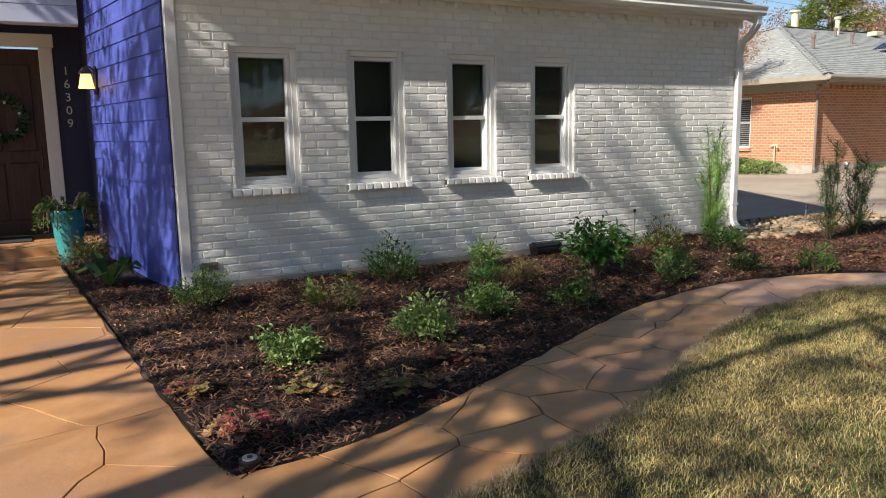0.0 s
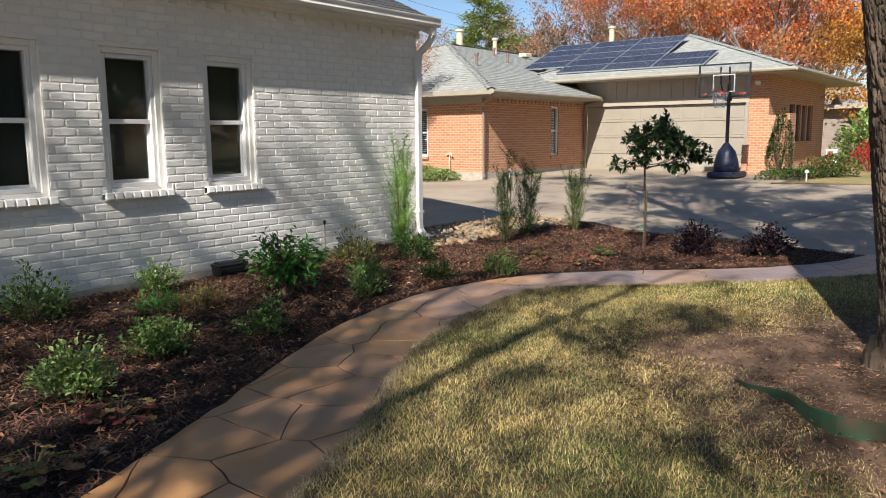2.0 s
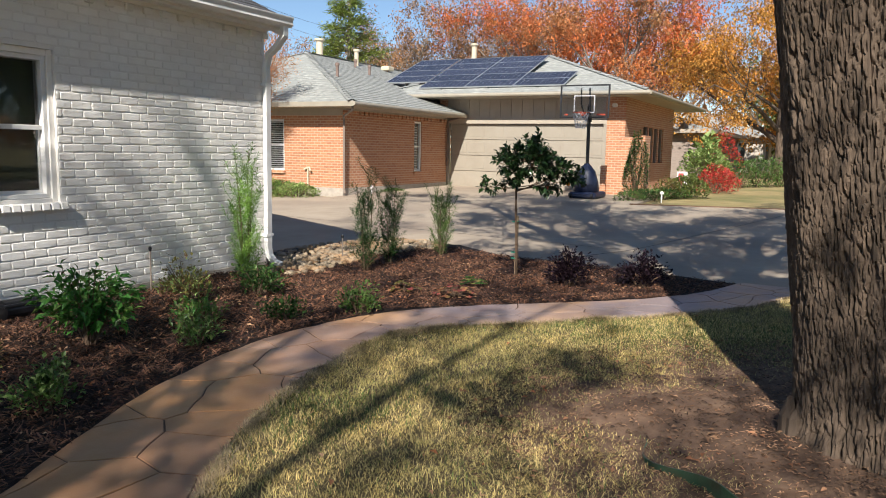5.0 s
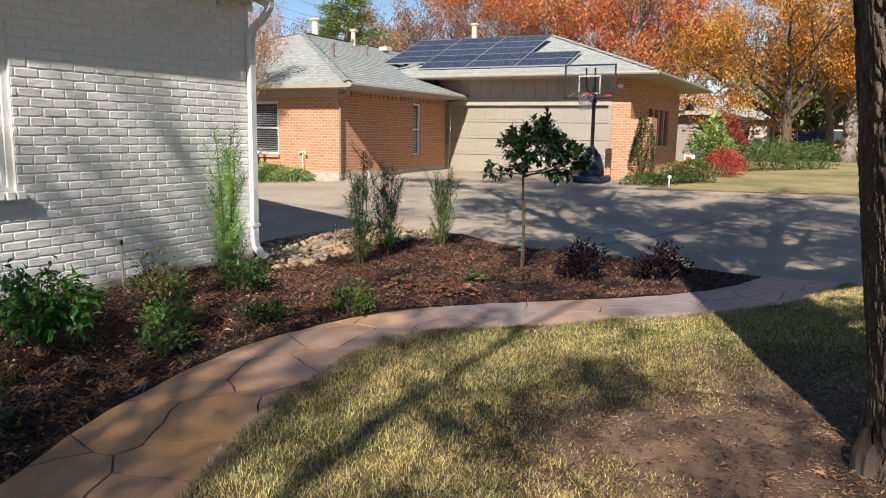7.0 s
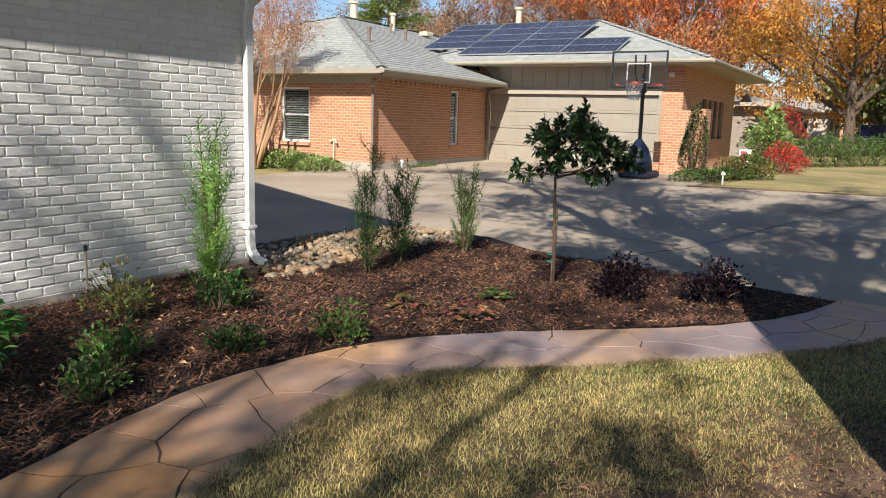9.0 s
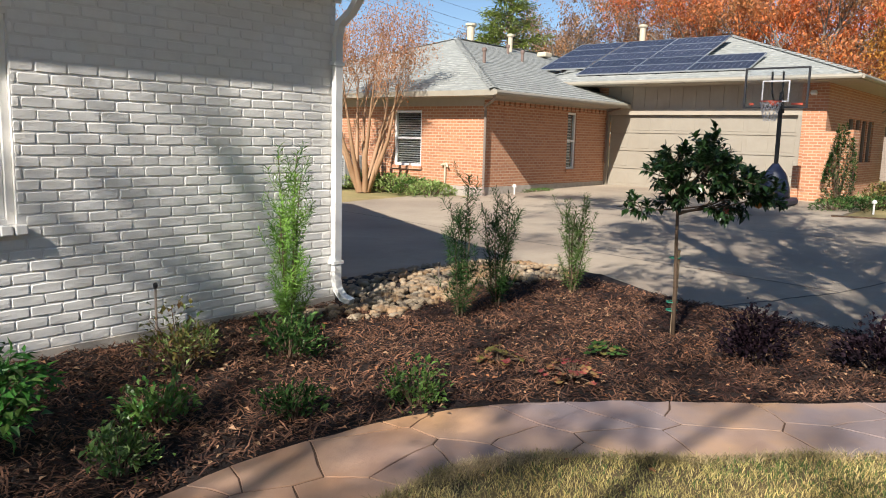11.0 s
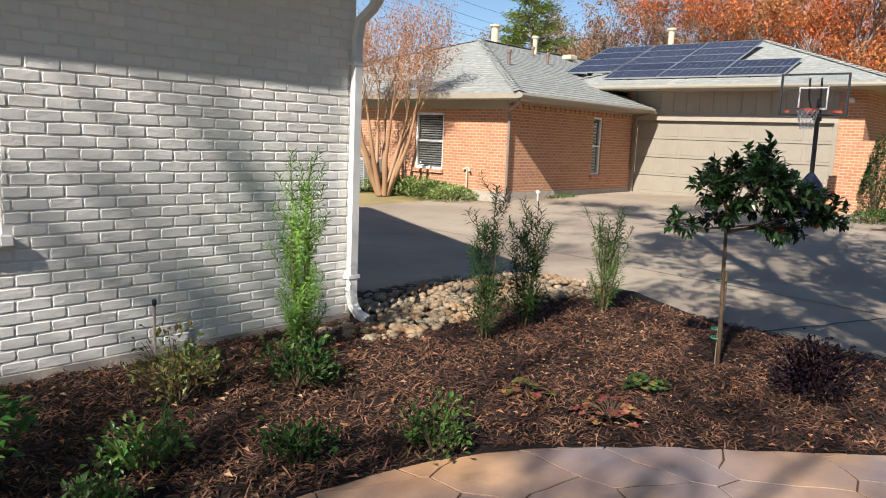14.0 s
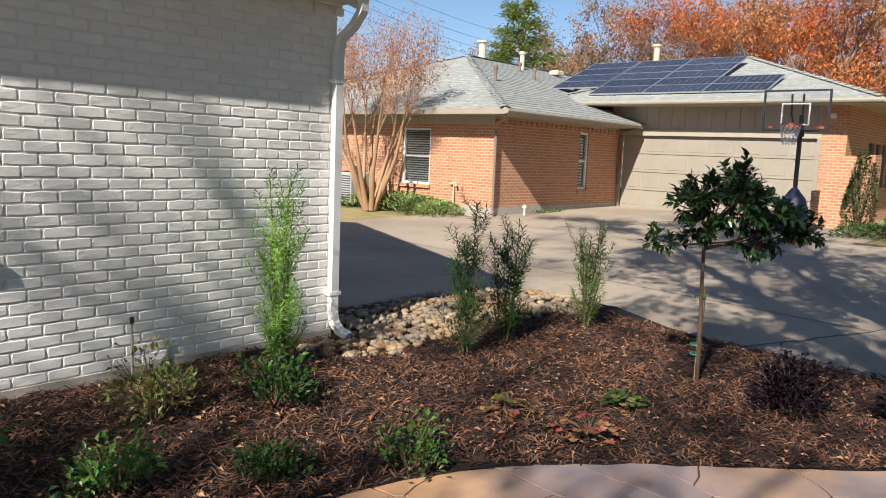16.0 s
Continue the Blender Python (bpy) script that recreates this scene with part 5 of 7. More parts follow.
lengths = [0]
for (a, b), (c, d) in zip(zip(BED_EDGE, LAWN_EDGE), zip(BED_EDGE[1:], LAWN_EDGE[1:])):
    lengths.append(lengths[-1] + math.dist(((a[0] + b[0]) / 2, (a[1] + b[1]) / 2), ((c[0] + d[0]) / 2, (c[1] + d[1]) / 2)))
PATH_LEN, PATH_W = lengths[-1], 0.82


def on_path(s, t):
    s = min(max(s, 0), PATH_LEN - 1e-6)
    i = max(k for k in range(len(lengths) - 1) if lengths[k] <= s)
    u = (s - lengths[i]) / (lengths[i + 1] - lengths[i])
    a = Vector(LAWN_EDGE[i]).lerp(Vector(LAWN_EDGE[i + 1]), u)
    b = Vector(BED_EDGE[i]).lerp(Vector(BED_EDGE[i + 1]), u)
    p = a.lerp(b, t / PATH_W)
    return p.x, p.y


path = solo("path", Geo(), M["groove"], "curved stamped concrete garden path in tan and slate", "path", "structure")
g = Geo()
for i in range(len(BED_EDGE) - 1):
    g.poly([(*LAWN_EDGE[i], 0.004), (*LAWN_EDGE[i + 1], 0.004), (*BED_EDGE[i + 1], 0.004), (*BED_EDGE[i], 0.004)])
    for e in (BED_EDGE, LAWN_EDGE):
        g.poly([(*e[i], 0.004), (*e[i + 1], 0.004), (*e[i + 1], -0.15), (*e[i], -0.15)])
part("slab", g, M["groove"], path)
for poly in cells(PATH_LEN, PATH_W, 0.5, 4):
    q = [on_path(s, t) for s, t in dense(poly, 0.006, 0.12, 0.03)]
    part("stone", Geo().prism(q, 0.0, lambda x, y: 0.010 + 0.003 * noise.noise(Vector((x * 2, y * 2, 5))), 0.003, 0.002), M["stone_path"], path)
walkway = solo("front_walk", Geo().poly([(-1.9, -6, 0.003), (1.69, -6, 0.003), (0.58, 9.35, 0.003), (-2.2, 9.35, 0.003)]), M["groove"], "tan stamped concrete front walk leading to the porch", "walkway", "structure")
for poly in cells(2.9, 15.3, 0.8, 9):
    q = []
    for s, t in dense(poly, 0.004, 0.14, 0.03):
        y = -6 + t
        x1 = WALK_X(y) - 0.012 if y > 2.5 else 1.145
        q.append((x1 - 2.9 + s, y))
    part("stone", Geo().prism(q, 0.0, lambda x, y: 0.010 + 0.003 * noise.noise(Vector((x * 2, y * 2, 5))), 0.003, 0.002), M["stone"], walkway)


# ---- white bricks ----
BL, BH = 0.205, 0.0752
rng = random.Random(2)


def brick_mesh(w, h, seed):
    """A worn painted brick, front face at y 0, standing 5 mm proud of its joint."""
    r = random.Random(seed)
    g = Geo()
    j = lambda a: r.uniform(-a, a)
    inn = []
    c = 0.004
    mids = [(0, 0), (0.5, 0), (1, 0), (1, 0.5), (1, 1), (0.5, 1), (0, 1), (0, 0.5)]
    for sx, sz in mids:
        x = sx * w + (c if sx == 0 else -c if sx == 1 else 0)
        z = sz * h + (c if sz == 0 else -c if sz == 1 else 0)
        if sx in (0, 1) and sz in (0, 1):
            x += (0.004 if sx == 0 else -0.004)
            z += (0.003 if sz == 0 else -0.003)
        inn.append((x + j(0.003), j(0.0012), z + j(0.002)))
    rim = []
    for sx, sz in mids:
        x = sx * w
        z = sz * h
        if sx in (0, 1) and sz in (0, 1):
            x += (0.004 if sx == 0 else -0.004)
            z += (0.003 if sz == 0 else -0.003)
        rim.append((x + j(0.0015), 0.005, z + j(0.0015)))
    g.v = rim + inn + [(w / 2 + j(0.02), -0.0005 + j(0.001), h / 2)]
    for i in range(8):
        k = (i + 1) % 8
        g.f.append((i, k, 8 + k, 8 + i))
        g.f.append((8 + i, 8 + k, 16))
    return g


full_me = [brick_mesh(BL - 0.009, BH - 0.009, k).mesh("brick", M["white_brick"]) for k in range(10)]
rest = Geo()
count = 0
z, row = 0.12, 0
while z + BH < 2.79:
    x = WALL_L - (0.5 * BL if row % 2 else 0) + rng.uniform(-0.01, 0.01)
    spans = []
    while x < WALL_R:
        a, b = max(x, WALL_L + 0.004), min(x + BL, WALL_R - 0.002)
        parts_ = [(a, b)]
        for wa, wb in WINDOWS:
            if z + BH > W_LO - 0.075 and z < W_HI + 0.004:
                lo_, hi_ = (wa - 0.05, wb + 0.05) if z < W_LO else (wa, wb)
                nxt = []
                for p, q in parts_:
                    if q <= lo_ or p >= hi_:
                        nxt.append((p, q))
                    else:
                        if p < lo_:
                            nxt.append((p, lo_))
                        if q > hi_:
                            nxt.append((hi_, q))
                parts_ = nxt
        spans += [(p, q) for p, q in parts_ if q - p > 0.03]
        x += BL
    for p, q in spans:
        dy = rng.uniform(-0.0012, 0.001)
        dz = rng.uniform(-0.0015, 0.0015)
        near = 5.98 < p < 8.5 and z < 1.95
        if near and q - p > BL - 0.002 and count < 300:
            ob = part("brick", full_me[rng.randrange(10)], None, wall)
            ob.location = (p + 0.0045, WALL_Y + dy, z + 0.0045 + dz)
            count += 1
        else:
            b = brick_mesh(q - p - 0.009, BH - 0.009, rng.randrange(10 ** 6))
            n = len(rest.v)
            rest.v += [(vx + p + 0.0045, vy + WALL_Y + dy, vz + z + 0.0045 + dz) for vx, vy, vz in b.v]
            rest.f += [tuple(n + i for i in f) for f in b.f]
    z += BH
    row += 1
part("bricks", rest, M["white_brick_far"], wall, kind="stuff")


# ---- plants of the bed ----
def base_z(x, y):
    return bed_z(x, y) + 0.005


def shrub(name, x, y, w, h, leaf, count, size, seed, label, category="shrub", stems=9, low=0.1, lumpy=0.35, group="shrubs in the bed", width=0.5, upright=0.5, second=None):
    """A small bush: stems from the ground, leaves in uneven tufts round their ends."""
    rng = random.Random(seed)
    t = thing(name, (x, y, base_z(x, y)), label, category, group)
    st, lf, lf2 = Geo(), Geo(), Geo()
    tufts = []
    for i in range(stems * 3):
        a = rng.uniform(0, 2 * math.pi)
        r = math.sqrt(rng.random()) * w / 2
        top = h * (low + (1 - low) * math.sqrt(max(0.05, 1 - (r / (w / 2)) ** 2 * 0.8)) * rng.uniform(1 - lumpy, 1.05))
        c = Vector((math.cos(a) * r, math.sin(a) * r, top))
        tufts.append(c)
        if i < stems * 2:
            st.tube([(0.02 * math.cos(a), 0.02 * math.sin(a), -0.02), (c.x * 0.45, c.y * 0.45, c.z * 0.55), tuple(c)], [0.006, 0.004, 0.002], 4, False)
    for i in range(count):
        c = tufts[rng.randrange(len(tufts))]
        u = rng.uniform(0.35, 1.0)
        p = Vector((c.x * (0.45 + 0.55 * u), c.y * (0.45 + 0.55 * u), c.z * u)) + Vector((rng.gauss(0, 0.035), rng.gauss(0, 0.035), rng.gauss(0, 0.03)))
        p.z = max(0.01, p.z)
        d = Vector((p.x * 2.5 + rng.uniform(-0.6, 0.6), p.y * 2.5 + rng.uniform(-0.6, 0.6), upright + rng.uniform(-0.6, 0.6)))
        s = size * rng.uniform(0.6, 1.3)
        (lf2 if second and rng.random() < 0.22 else lf).leaf(p, d, Vector((rng.uniform(-0.5, 0.5), rng.uniform(-0.5, 0.5), 1)), s, s * width)
    part("stem_mass", st, M["twig"], t)
    part("foliage", lf, M[leaf], t, kind="stuff")
    if second:
        part("new_growth", lf2, M[second], t, kind="stuff")
    return t


def lobed(g, p, d, up, r, rng):
    """A broad lobed leaf, slightly cupped."""
    d = d.normalized()
    s = d.cross(up).normalized()
    u = s.cross(d)
    n = len(g.v)
    g.v.append(tuple(p))
    k = 11
    for i in range(k):
        a = -2.5 + 5.0 * i / (k - 1)
        q = r * (1.0 if i % 2 else 0.74) * rng.uniform(0.9, 1.08)
        g.v.append(tuple(p + d * (q * math.cos(a) + r * 0.35) + s * (q * math.sin(a)) + u * (0.16 * q * (1 if i % 2 else -0.5))))
    for i in range(k - 1):
        g.f.append((n, n + 1 + i, n + 2 + i))


def coral_bells(x, y, r, leaf, seed, label, second="leaf_amber"):
    rng = random.Random(seed)
    t = thing("coral_bells", (x, y, base_z(x, y)), label, "plant", "coral bells in the mulch")
    a_, b_, st = Geo(), Geo(), Geo()
    for i in range(44):
        a = rng.uniform(0, 2 * math.pi)
        q = r * math.sqrt(rng.uniform(0.03, 1))
        h = 0.10 * (1.15 - (q / r) ** 2 * 0.75) * rng.uniform(0.7, 1.25)
        c = Vector((q * math.cos(a), q * math.sin(a), h))
        st.tube([(0, 0, 0), tuple(c * 0.6 + Vector((0, 0, 0.02))), tuple(c)], 0.0025, 3, False)
        lobed(b_ if rng.random() < 0.3 else a_, c, Vector((math.cos(a) + rng.uniform(-0.4, 0.4), math.sin(a) + rng.uniform(-0.4, 0.4), -0.25)), Vector((rng.uniform(-0.3, 0.3), rng.uniform(-0.3, 0.3), 1)), rng.uniform(0.022, 0.038), rng)
    part("stem_mass", st, M["twig"], t)
    part("foliage", a_, M[leaf], t, kind="stuff")
    part("young_growth", b_, M[second], t, kind="stuff")
    return t


def column(x, y, h, w, leaf, seed, label, stems=6):
    """An upright shrub: straight leaders with short rising shoots, each set all round with long narrow leaves."""
    rng = random.Random(seed)
    t = thing("yew_pine", (x, y, base_z(x, y)), label, "shrub", "upright shrubs by the driveway")
    st, sh, lf = Geo(), Geo(), Geo()
    shoots = []
    for i in range(stems):
        a = i * 2.4 + rng.uniform(-0.4, 0.4)
        hh = h * (1 if i == 0 else rng.uniform(0.62, 0.97))
        o = Vector((math.cos(a), math.sin(a), 0)) * (w / 2) * rng.uniform(0.3, 0.8)
        pts = [o * 0.2 + Vector((0, 0, -0.02)), o * 0.6 + Vector((0, 0, hh * 0.33)), o * 0.9 + Vector((rng.uniform(-0.02, 0.02), rng.uniform(-0.02, 0.02), hh * 0.68)), o * 1.05 + Vector((rng.uniform(-0.04, 0.04), rng.uniform(-0.04, 0.04), hh))]
        st.tube(pts, [0.008, 0.0065, 0.005, 0.002], 5, False)
        shoots.append((pts, 0.05, hh))
        for b in range(int(9 + 6 * hh)):
            u = rng.uniform(0.06, 0.97) * 3
            k = min(2, int(u))
            p = pts[k].lerp(pts[k + 1], u - k)
            a2 = rng.uniform(0, 2 * math.pi)
            ln = rng.uniform(0.1, 0.25)
            out = Vector((math.cos(a2), math.sin(a2), 0))
            q = [p, p + out * ln * 0.35 + Vector((0, 0, ln * 0.25)), p + out * ln * 0.58 + Vector((0, 0, ln * 0.6)), p + out * ln * 0.68 + Vector((0, 0, ln * 0.9))]
            sh.tube(q, [0.003, 0.0025, 0.002, 0.0012], 4, False)
            shoots.append((q, 0.2, ln * 1.15))
    for pts, low, ln in shoots:
        n = int(ln * 135)
        for i in range(n):
            u = (low + (1 - low) * (i + rng.random()) / n) * 3
            k = min(2, int(u))
            p = pts[k].lerp(pts[k + 1], u - k)
            axis = (pts[k + 1] - pts[k]).normalized()
            side = axis.orthogonal().normalized()
            side.rotate(Matrix.Rotation(i * 2.4 + rng.uniform(-0.4, 0.4), 3, axis))
            rise = 0.15 + 0.7 * u / 3 * rng.uniform(0.4, 1.2)
            lf.leaf(p, side + axis * rise, axis, rng.uniform(0.045, 0.09), rng.uniform(0.007, 0.011), 0.1)
    part("stem_mass", st, M["twig"], t)
    part("shoot_mass", sh, M[leaf], t)
    part("foliage", lf, M[leaf], t, kind="stuff")
    return t


S = shrub
S("abelia_shrub", 1.58, 5.66, 0.50, 0.42, "leaf_light", 1500, 0.032, 1, "rounded light green fine-leaved shrub at the wall corner", second="leaf_green")
S("nandina_shrub", 2.48, 5.12, 0.48, 0.36, "leaf_bronze", 520, 0.045, 2, "open bronze-green nandina shrub in mulch", second="leaf_lush", lumpy=0.5)
S("nandina_shrub", 3.34, 5.85, 0.55, 0.46, "leaf_green", 900, 0.045, 3, "airy dark green nandina shrub by the wall", second="leaf_podo_dark", lumpy=0.5)
S("nandina_shrub", 4.55, 6.1, 0.42, 0.30, "leaf_green", 700, 0.04, 4, "low green nandina shrub against the wall", second="leaf_light")
S("pittosporum_shrub", 1.76, 3.98, 0.44, 0.27, "leaf_light", 1000, 0.04, 5, "low variegated pale green shrub", second="leaf_green", width=0.6)
S("pittosporum_shrub", 2.77, 3.98, 0.42, 0.31, "leaf_light", 1000, 0.04, 6, "sunlit variegated pale green shrub", width=0.6)
S("pittosporum_shrub", 3.49, 4.36, 0.44, 0.30, "leaf_green", 1100, 0.036, 7, "rounded mid-green shrub in mulch", second="leaf_light", width=0.6)
S("fern_clump", 4.45, 5.25, 0.42, 0.20, "leaf_bronze", 380, 0.05, 8, "small feathery bronze-green clump", "plant", lumpy=0.5, width=0.3)
S("fern_clump", 4.15, 5.45, 0.36, 0.18, "leaf_lush", 320, 0.06, 18, "small bright fern clump", "plant", lumpy=0.5, width=0.25)
S("pittosporum_shrub", 4.28, 4.22, 0.42, 0.32, "leaf_green", 800, 0.036, 9, "uneven green shrub beside the path", second="leaf_light", width=0.6, lumpy=0.5)
S("seedling", 3.85, 4.68, 0.22, 0.08, "leaf_light", 120, 0.05, 19, "tiny pale green seedling patch", "plant")
S("leafy_shrub", 5.25, 5.14, 0.72, 0.58, "leaf_lush", 900, 0.075, 10, "lush bright green bushy shrub with bare lower stems", low=0.45, upright=0.1, stems=12, second="leaf_green")
S("nandina_shrub", 6.6, 5.6, 0.50, 0.50, "leaf_bronze", 560, 0.045, 11, "loose yellow-green nandina shrub by the wall", second="leaf_light", lumpy=0.6)
S("nandina_shrub", 6.05, 4.88, 0.42, 0.34, "leaf_green", 420, 0.05, 12, "loose bright green nandina shrub", second="leaf_lush", lumpy=0.6)
S("nandina_shrub", 5.66, 4.53, 0.38, 0.26, "leaf_green", 330, 0.05, 13, "low sprawling green nandina by the path", second="leaf_light", lumpy=0.6)
# the next two carry their shade in the dark leaf colour
S("nandina_shrub", 7.3, 5.38, 0.62, 0.36, "leaf_podo_dark", 620, 0.05, 14, "nandina shrub with shade put into its dark green leaves", second="leaf_green", lumpy=0.5)
S("nandina_shrub", 6.66, 4.53, 0.36, 0.22, "leaf_podo_dark", 360, 0.045, 15, "small shrub with shade put into its dark green leaves", lumpy=0.5)
S("nandina_shrub", 7.29, 4.18, 0.42, 0.26, "leaf_green", 460, 0.045, 16, "small feathery green shrub near the path", second="leaf_podo_dark", lumpy=0.5)
S("seedling", 7.0, 6.12, 0.35, 0.12, "leaf_green", 120, 0.05, 29, "sparse green seedlings by the foundation", "plant")
S("loropetalum_shrub", 9.75, 3.0, 0.58, 0.46, "leaf_purple", 1250, 0.042, 21, "dark purple-black loropetalum shrub", lumpy=0.6, group="purple shrubs", width=0.7)
S("loropetalum_shrub", 10.1, 2.28, 0.56, 0.42, "leaf_purple", 1250, 0.042, 22, "dark purple-black loropetalum shrub by the driveway", lumpy=0.6, group="purple shrubs", width=0.7)
coral_bells(1.14, 3.70, 0.14, "leaf_amber", 31, "amber and red coral bells with lobed leaves", "leaf_red")
coral_bells(1.24, 2.95, 0.16, "leaf_red", 32, "dusky red coral bells with lobed leaves")
coral_bells(1.76, 3.40, 0.17, "leaf_amber", 33, "amber-green coral bells with lobed leaves", "leaf_bronze")
coral_bells(2.17, 3.12, 0.17, "leaf_amber", 34, "bronze coral bells with lobed leaves", "leaf_bronze")
coral_bells(2.75, 3.48, 0.18, "leaf_red", 35, "red and bronze coral bells by the path")
coral_bells(8.35, 3.74, 0.20, "leaf_red", 36, "deep red coral bells in shade", "leaf_red")
coral_bells(8.3, 4.3, 0.15, "leaf_bronze", 37, "bronze-green coral bells in shade", "leaf_red")
# dark leaf colour stands for the shade on this clump
coral_bells(9.0, 3.86, 0.15, "leaf_podo_dark", 38, "coral bells with shade put into their dark green leaves", "leaf_bronze")
column(7.75, 5.95, 1.38, 0.36, "leaf_podo", 41, "fresh green columnar yew pine against the wall", 8)
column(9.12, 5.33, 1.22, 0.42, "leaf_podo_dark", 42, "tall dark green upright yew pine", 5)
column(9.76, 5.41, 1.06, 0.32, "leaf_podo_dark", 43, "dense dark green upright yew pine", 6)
column(10.86, 5.25, 1.02, 0.40, "leaf_podo_mid", 44, "slender green upright yew pine by the driveway", 5)

# young glossy-leaved standard tree tied to a stake
rng = random.Random(51)
sx, sy = 10.0, 3.76
sap = thing("sapling_tree", (sx, sy, base_z(sx, sy)), "young glossy dark-leaved tree on a slim trunk, tied to a stake", "tree")
tr = [Vector((0, 0, -0.03)), Vector((-0.008, 0.008, 0.4)), Vector((-0.02, 0.022, 0.8)), Vector((-0.024, 0.028, 1.08)), Vector((0.01, -0.01, 1.3))]
part("trunk", Geo().tube(tr, [0.020, 0.017, 0.015, 0.013, 0.008], 8), M["twig"], sap, smooth=True)
br, lf = Geo(), Geo()
AX = Vector((0.66, -0.75, 0))           # the crown's long axis
BX = Vector((0.75, 0.66, 0))
lobes = [(0.05, 0.0, 1.58, 0.20), (0.22, 0.1, 1.55, 0.19), (-0.12, 0.1, 1.5, 0.18), (-0.3, -0.1, 1.38, 0.17), (0.02, -0.3, 1.42, 0.2), (0.0, 0.3, 1.40, 0.2), (0.3, -0.2, 1.36, 0.2), (0.36, 0.2, 1.38, 0.2),
         (0.12, 0.0, 1.34, 0.24), (0.5, 0.0, 1.26, 0.18), (0.66, -0.05, 1.2, 0.13), (0.22, -0.1, 1.16, 0.17), (0.42, 0.15, 1.14, 0.16), (-0.16, -0.15, 1.24, 0.16), (-0.44, 0.05, 1.08, 0.10), (-0.1, 0.2, 1.16, 0.13)]
for lx, ly, lz, lr in lobes:
    c = AX * (lx + 0.06) + BX * ly + Vector((0, 0, lz))
    p0 = tr[2].lerp(tr[3], rng.uniform(0.75, 1.0)) if lz < 1.3 else tr[3].lerp(tr[4], rng.uniform(0, 0.9))
    m = p0.lerp(c, 0.5) + Vector((0, 0, -0.02))
    br.tube([p0, m, c], [0.009, 0.006, 0.003], 5, False)
    for k in range(int(60 * lr + 2)):
        q = Vector((rng.gauss(0, 1), rng.gauss(0, 1), rng.gauss(0, 0.9))).normalized()
        e = c + q * lr * rng.uniform(0.55, 1.12)
        s0 = m.lerp(c, rng.uniform(0.3, 1.0))
        br.tube([s0, s0.lerp(e, 0.6) + Vector((0, 0, -0.01)), e], [0.003, 0.0025, 0.0015], 4, False)
        way = (e - s0).normalized()
        for i in range(15):
            u = rng.uniform(0.45, 1.0)
            side = way.orthogonal().normalized()
            side.rotate(Matrix.Rotation(i * 2.4, 3, way))
            ln = rng.uniform(0.05, 0.095)
            lf.leaf(s0.lerp(e, u), side + way * rng.uniform(0.2, 1.1) + Vector((0, 0, 0.15)), Vector((rng.uniform(-0.4, 0.4), rng.uniform(-0.4, 0.4), 1)), ln, ln * 0.5, 0.18)
part("branching", br, M["twig"], sap)
part("crown", lf, M["leaf_dark"], sap, "glossy dark green leaves")
for o_, m_, note in ((AX * 0.36 + Vector((0, 0, 1.06)), "leaf_hot", "small red fruit"), (AX * 0.62 + Vector((0, 0, 1.11)), "fruit_orange", "small orange fruit")):
    part("fruit", Geo().blob(tuple(o_), 0.028, 0.028, 0.026, 3, 0.05), M[m_], sap, note, smooth=True)
stk = thing("wooden_stake", (sx + 0.022, sy + 0.018, base_z(sx, sy)), "pale square wooden stake beside the young tree", "stake")
part("post", Geo().block(pose(0, 0, 0.34, 0, 0.4, 0), 0.03, 0.03, 0.78, 0.003), M["stake"], stk)
for z in (0.22, 0.29, 0.66):
    part("tie", Geo().tube([(0.045 * math.cos(a * 0.524) - 0.005, 0.04 * math.sin(a * 0.524) + 0.02, z) for a in range(13)], 0.007, 4, False), M["green_tie"], stk, "green tie tape")

# broad-leaved clump and potted plant by the porch
for i, (x, y, n, L) in enumerate(((0.98, 7.15, 7, 0.55),)):
    rng = random.Random(61 + i)
    t = thing("broad_leaf_plant", (x, y, base_z(x, y)), "broad strap-leaved green plant by the blue wall", "plant")
    for k in range(9):
        a = k * 2.4
        ln = L * rng.uniform(0.6, 1.1)
        g = Geo()
        pts = [Vector((math.cos(a) * ln * u * 0.75, math.sin(a) * ln * u * 0.75, ln * (u * 1.05 - 0.75 * u * u * rng.uniform(0.6, 1.3)) + 0.01)) for u in (0, 0.25, 0.5, 0.75, 1)]
        wd = [0.012, 0.02, 0.05, 0.055, 0.004]
        s = Vector((-math.sin(a), math.cos(a), 0))
        m = len(g.v)
        for p, w_ in zip(pts, wd):
            g.v += [tuple(p - s * w_ + Vector((0, 0, w_ * 0.35))), tuple(p), tuple(p + s * w_ + Vector((0, 0, w_ * 0.35)))]
        for j in range(4):
            for q in (0, 1):
                b = m + j * 3 + q
                g.f.append((b, b + 1, b + 4, b + 3))
        part("leaf", g, M["leaf_green" if k % 3 else "leaf_podo_dark"], t)
pot = thing("potted_plant", (0.72, 9.05, 0.05), "tall turquoise glazed pot with a trailing green plant", "potted plant")
part("pot", Geo().tube([(0, 0, -0.05), (0, 0, 0.08), (0, 0, 0.35), (0, 0, 0.56), (0, 0, 0.60), (0, 0, 0.60), (0, 0, 0.5)], [0.12, 0.13, 0.165, 0.19, 0.21, 0.18, 0.17], 20), M["pot"], pot, smooth=True)
# pot soil shares the bed's shade-darkened ground colour
part("soil", Geo().tube([(0, 0, 0.50), (0, 0, 0.55)], 0.17, 16), M["mulch_bed"], pot)
rng = random.Random(71)
g, st = Geo(), Geo()
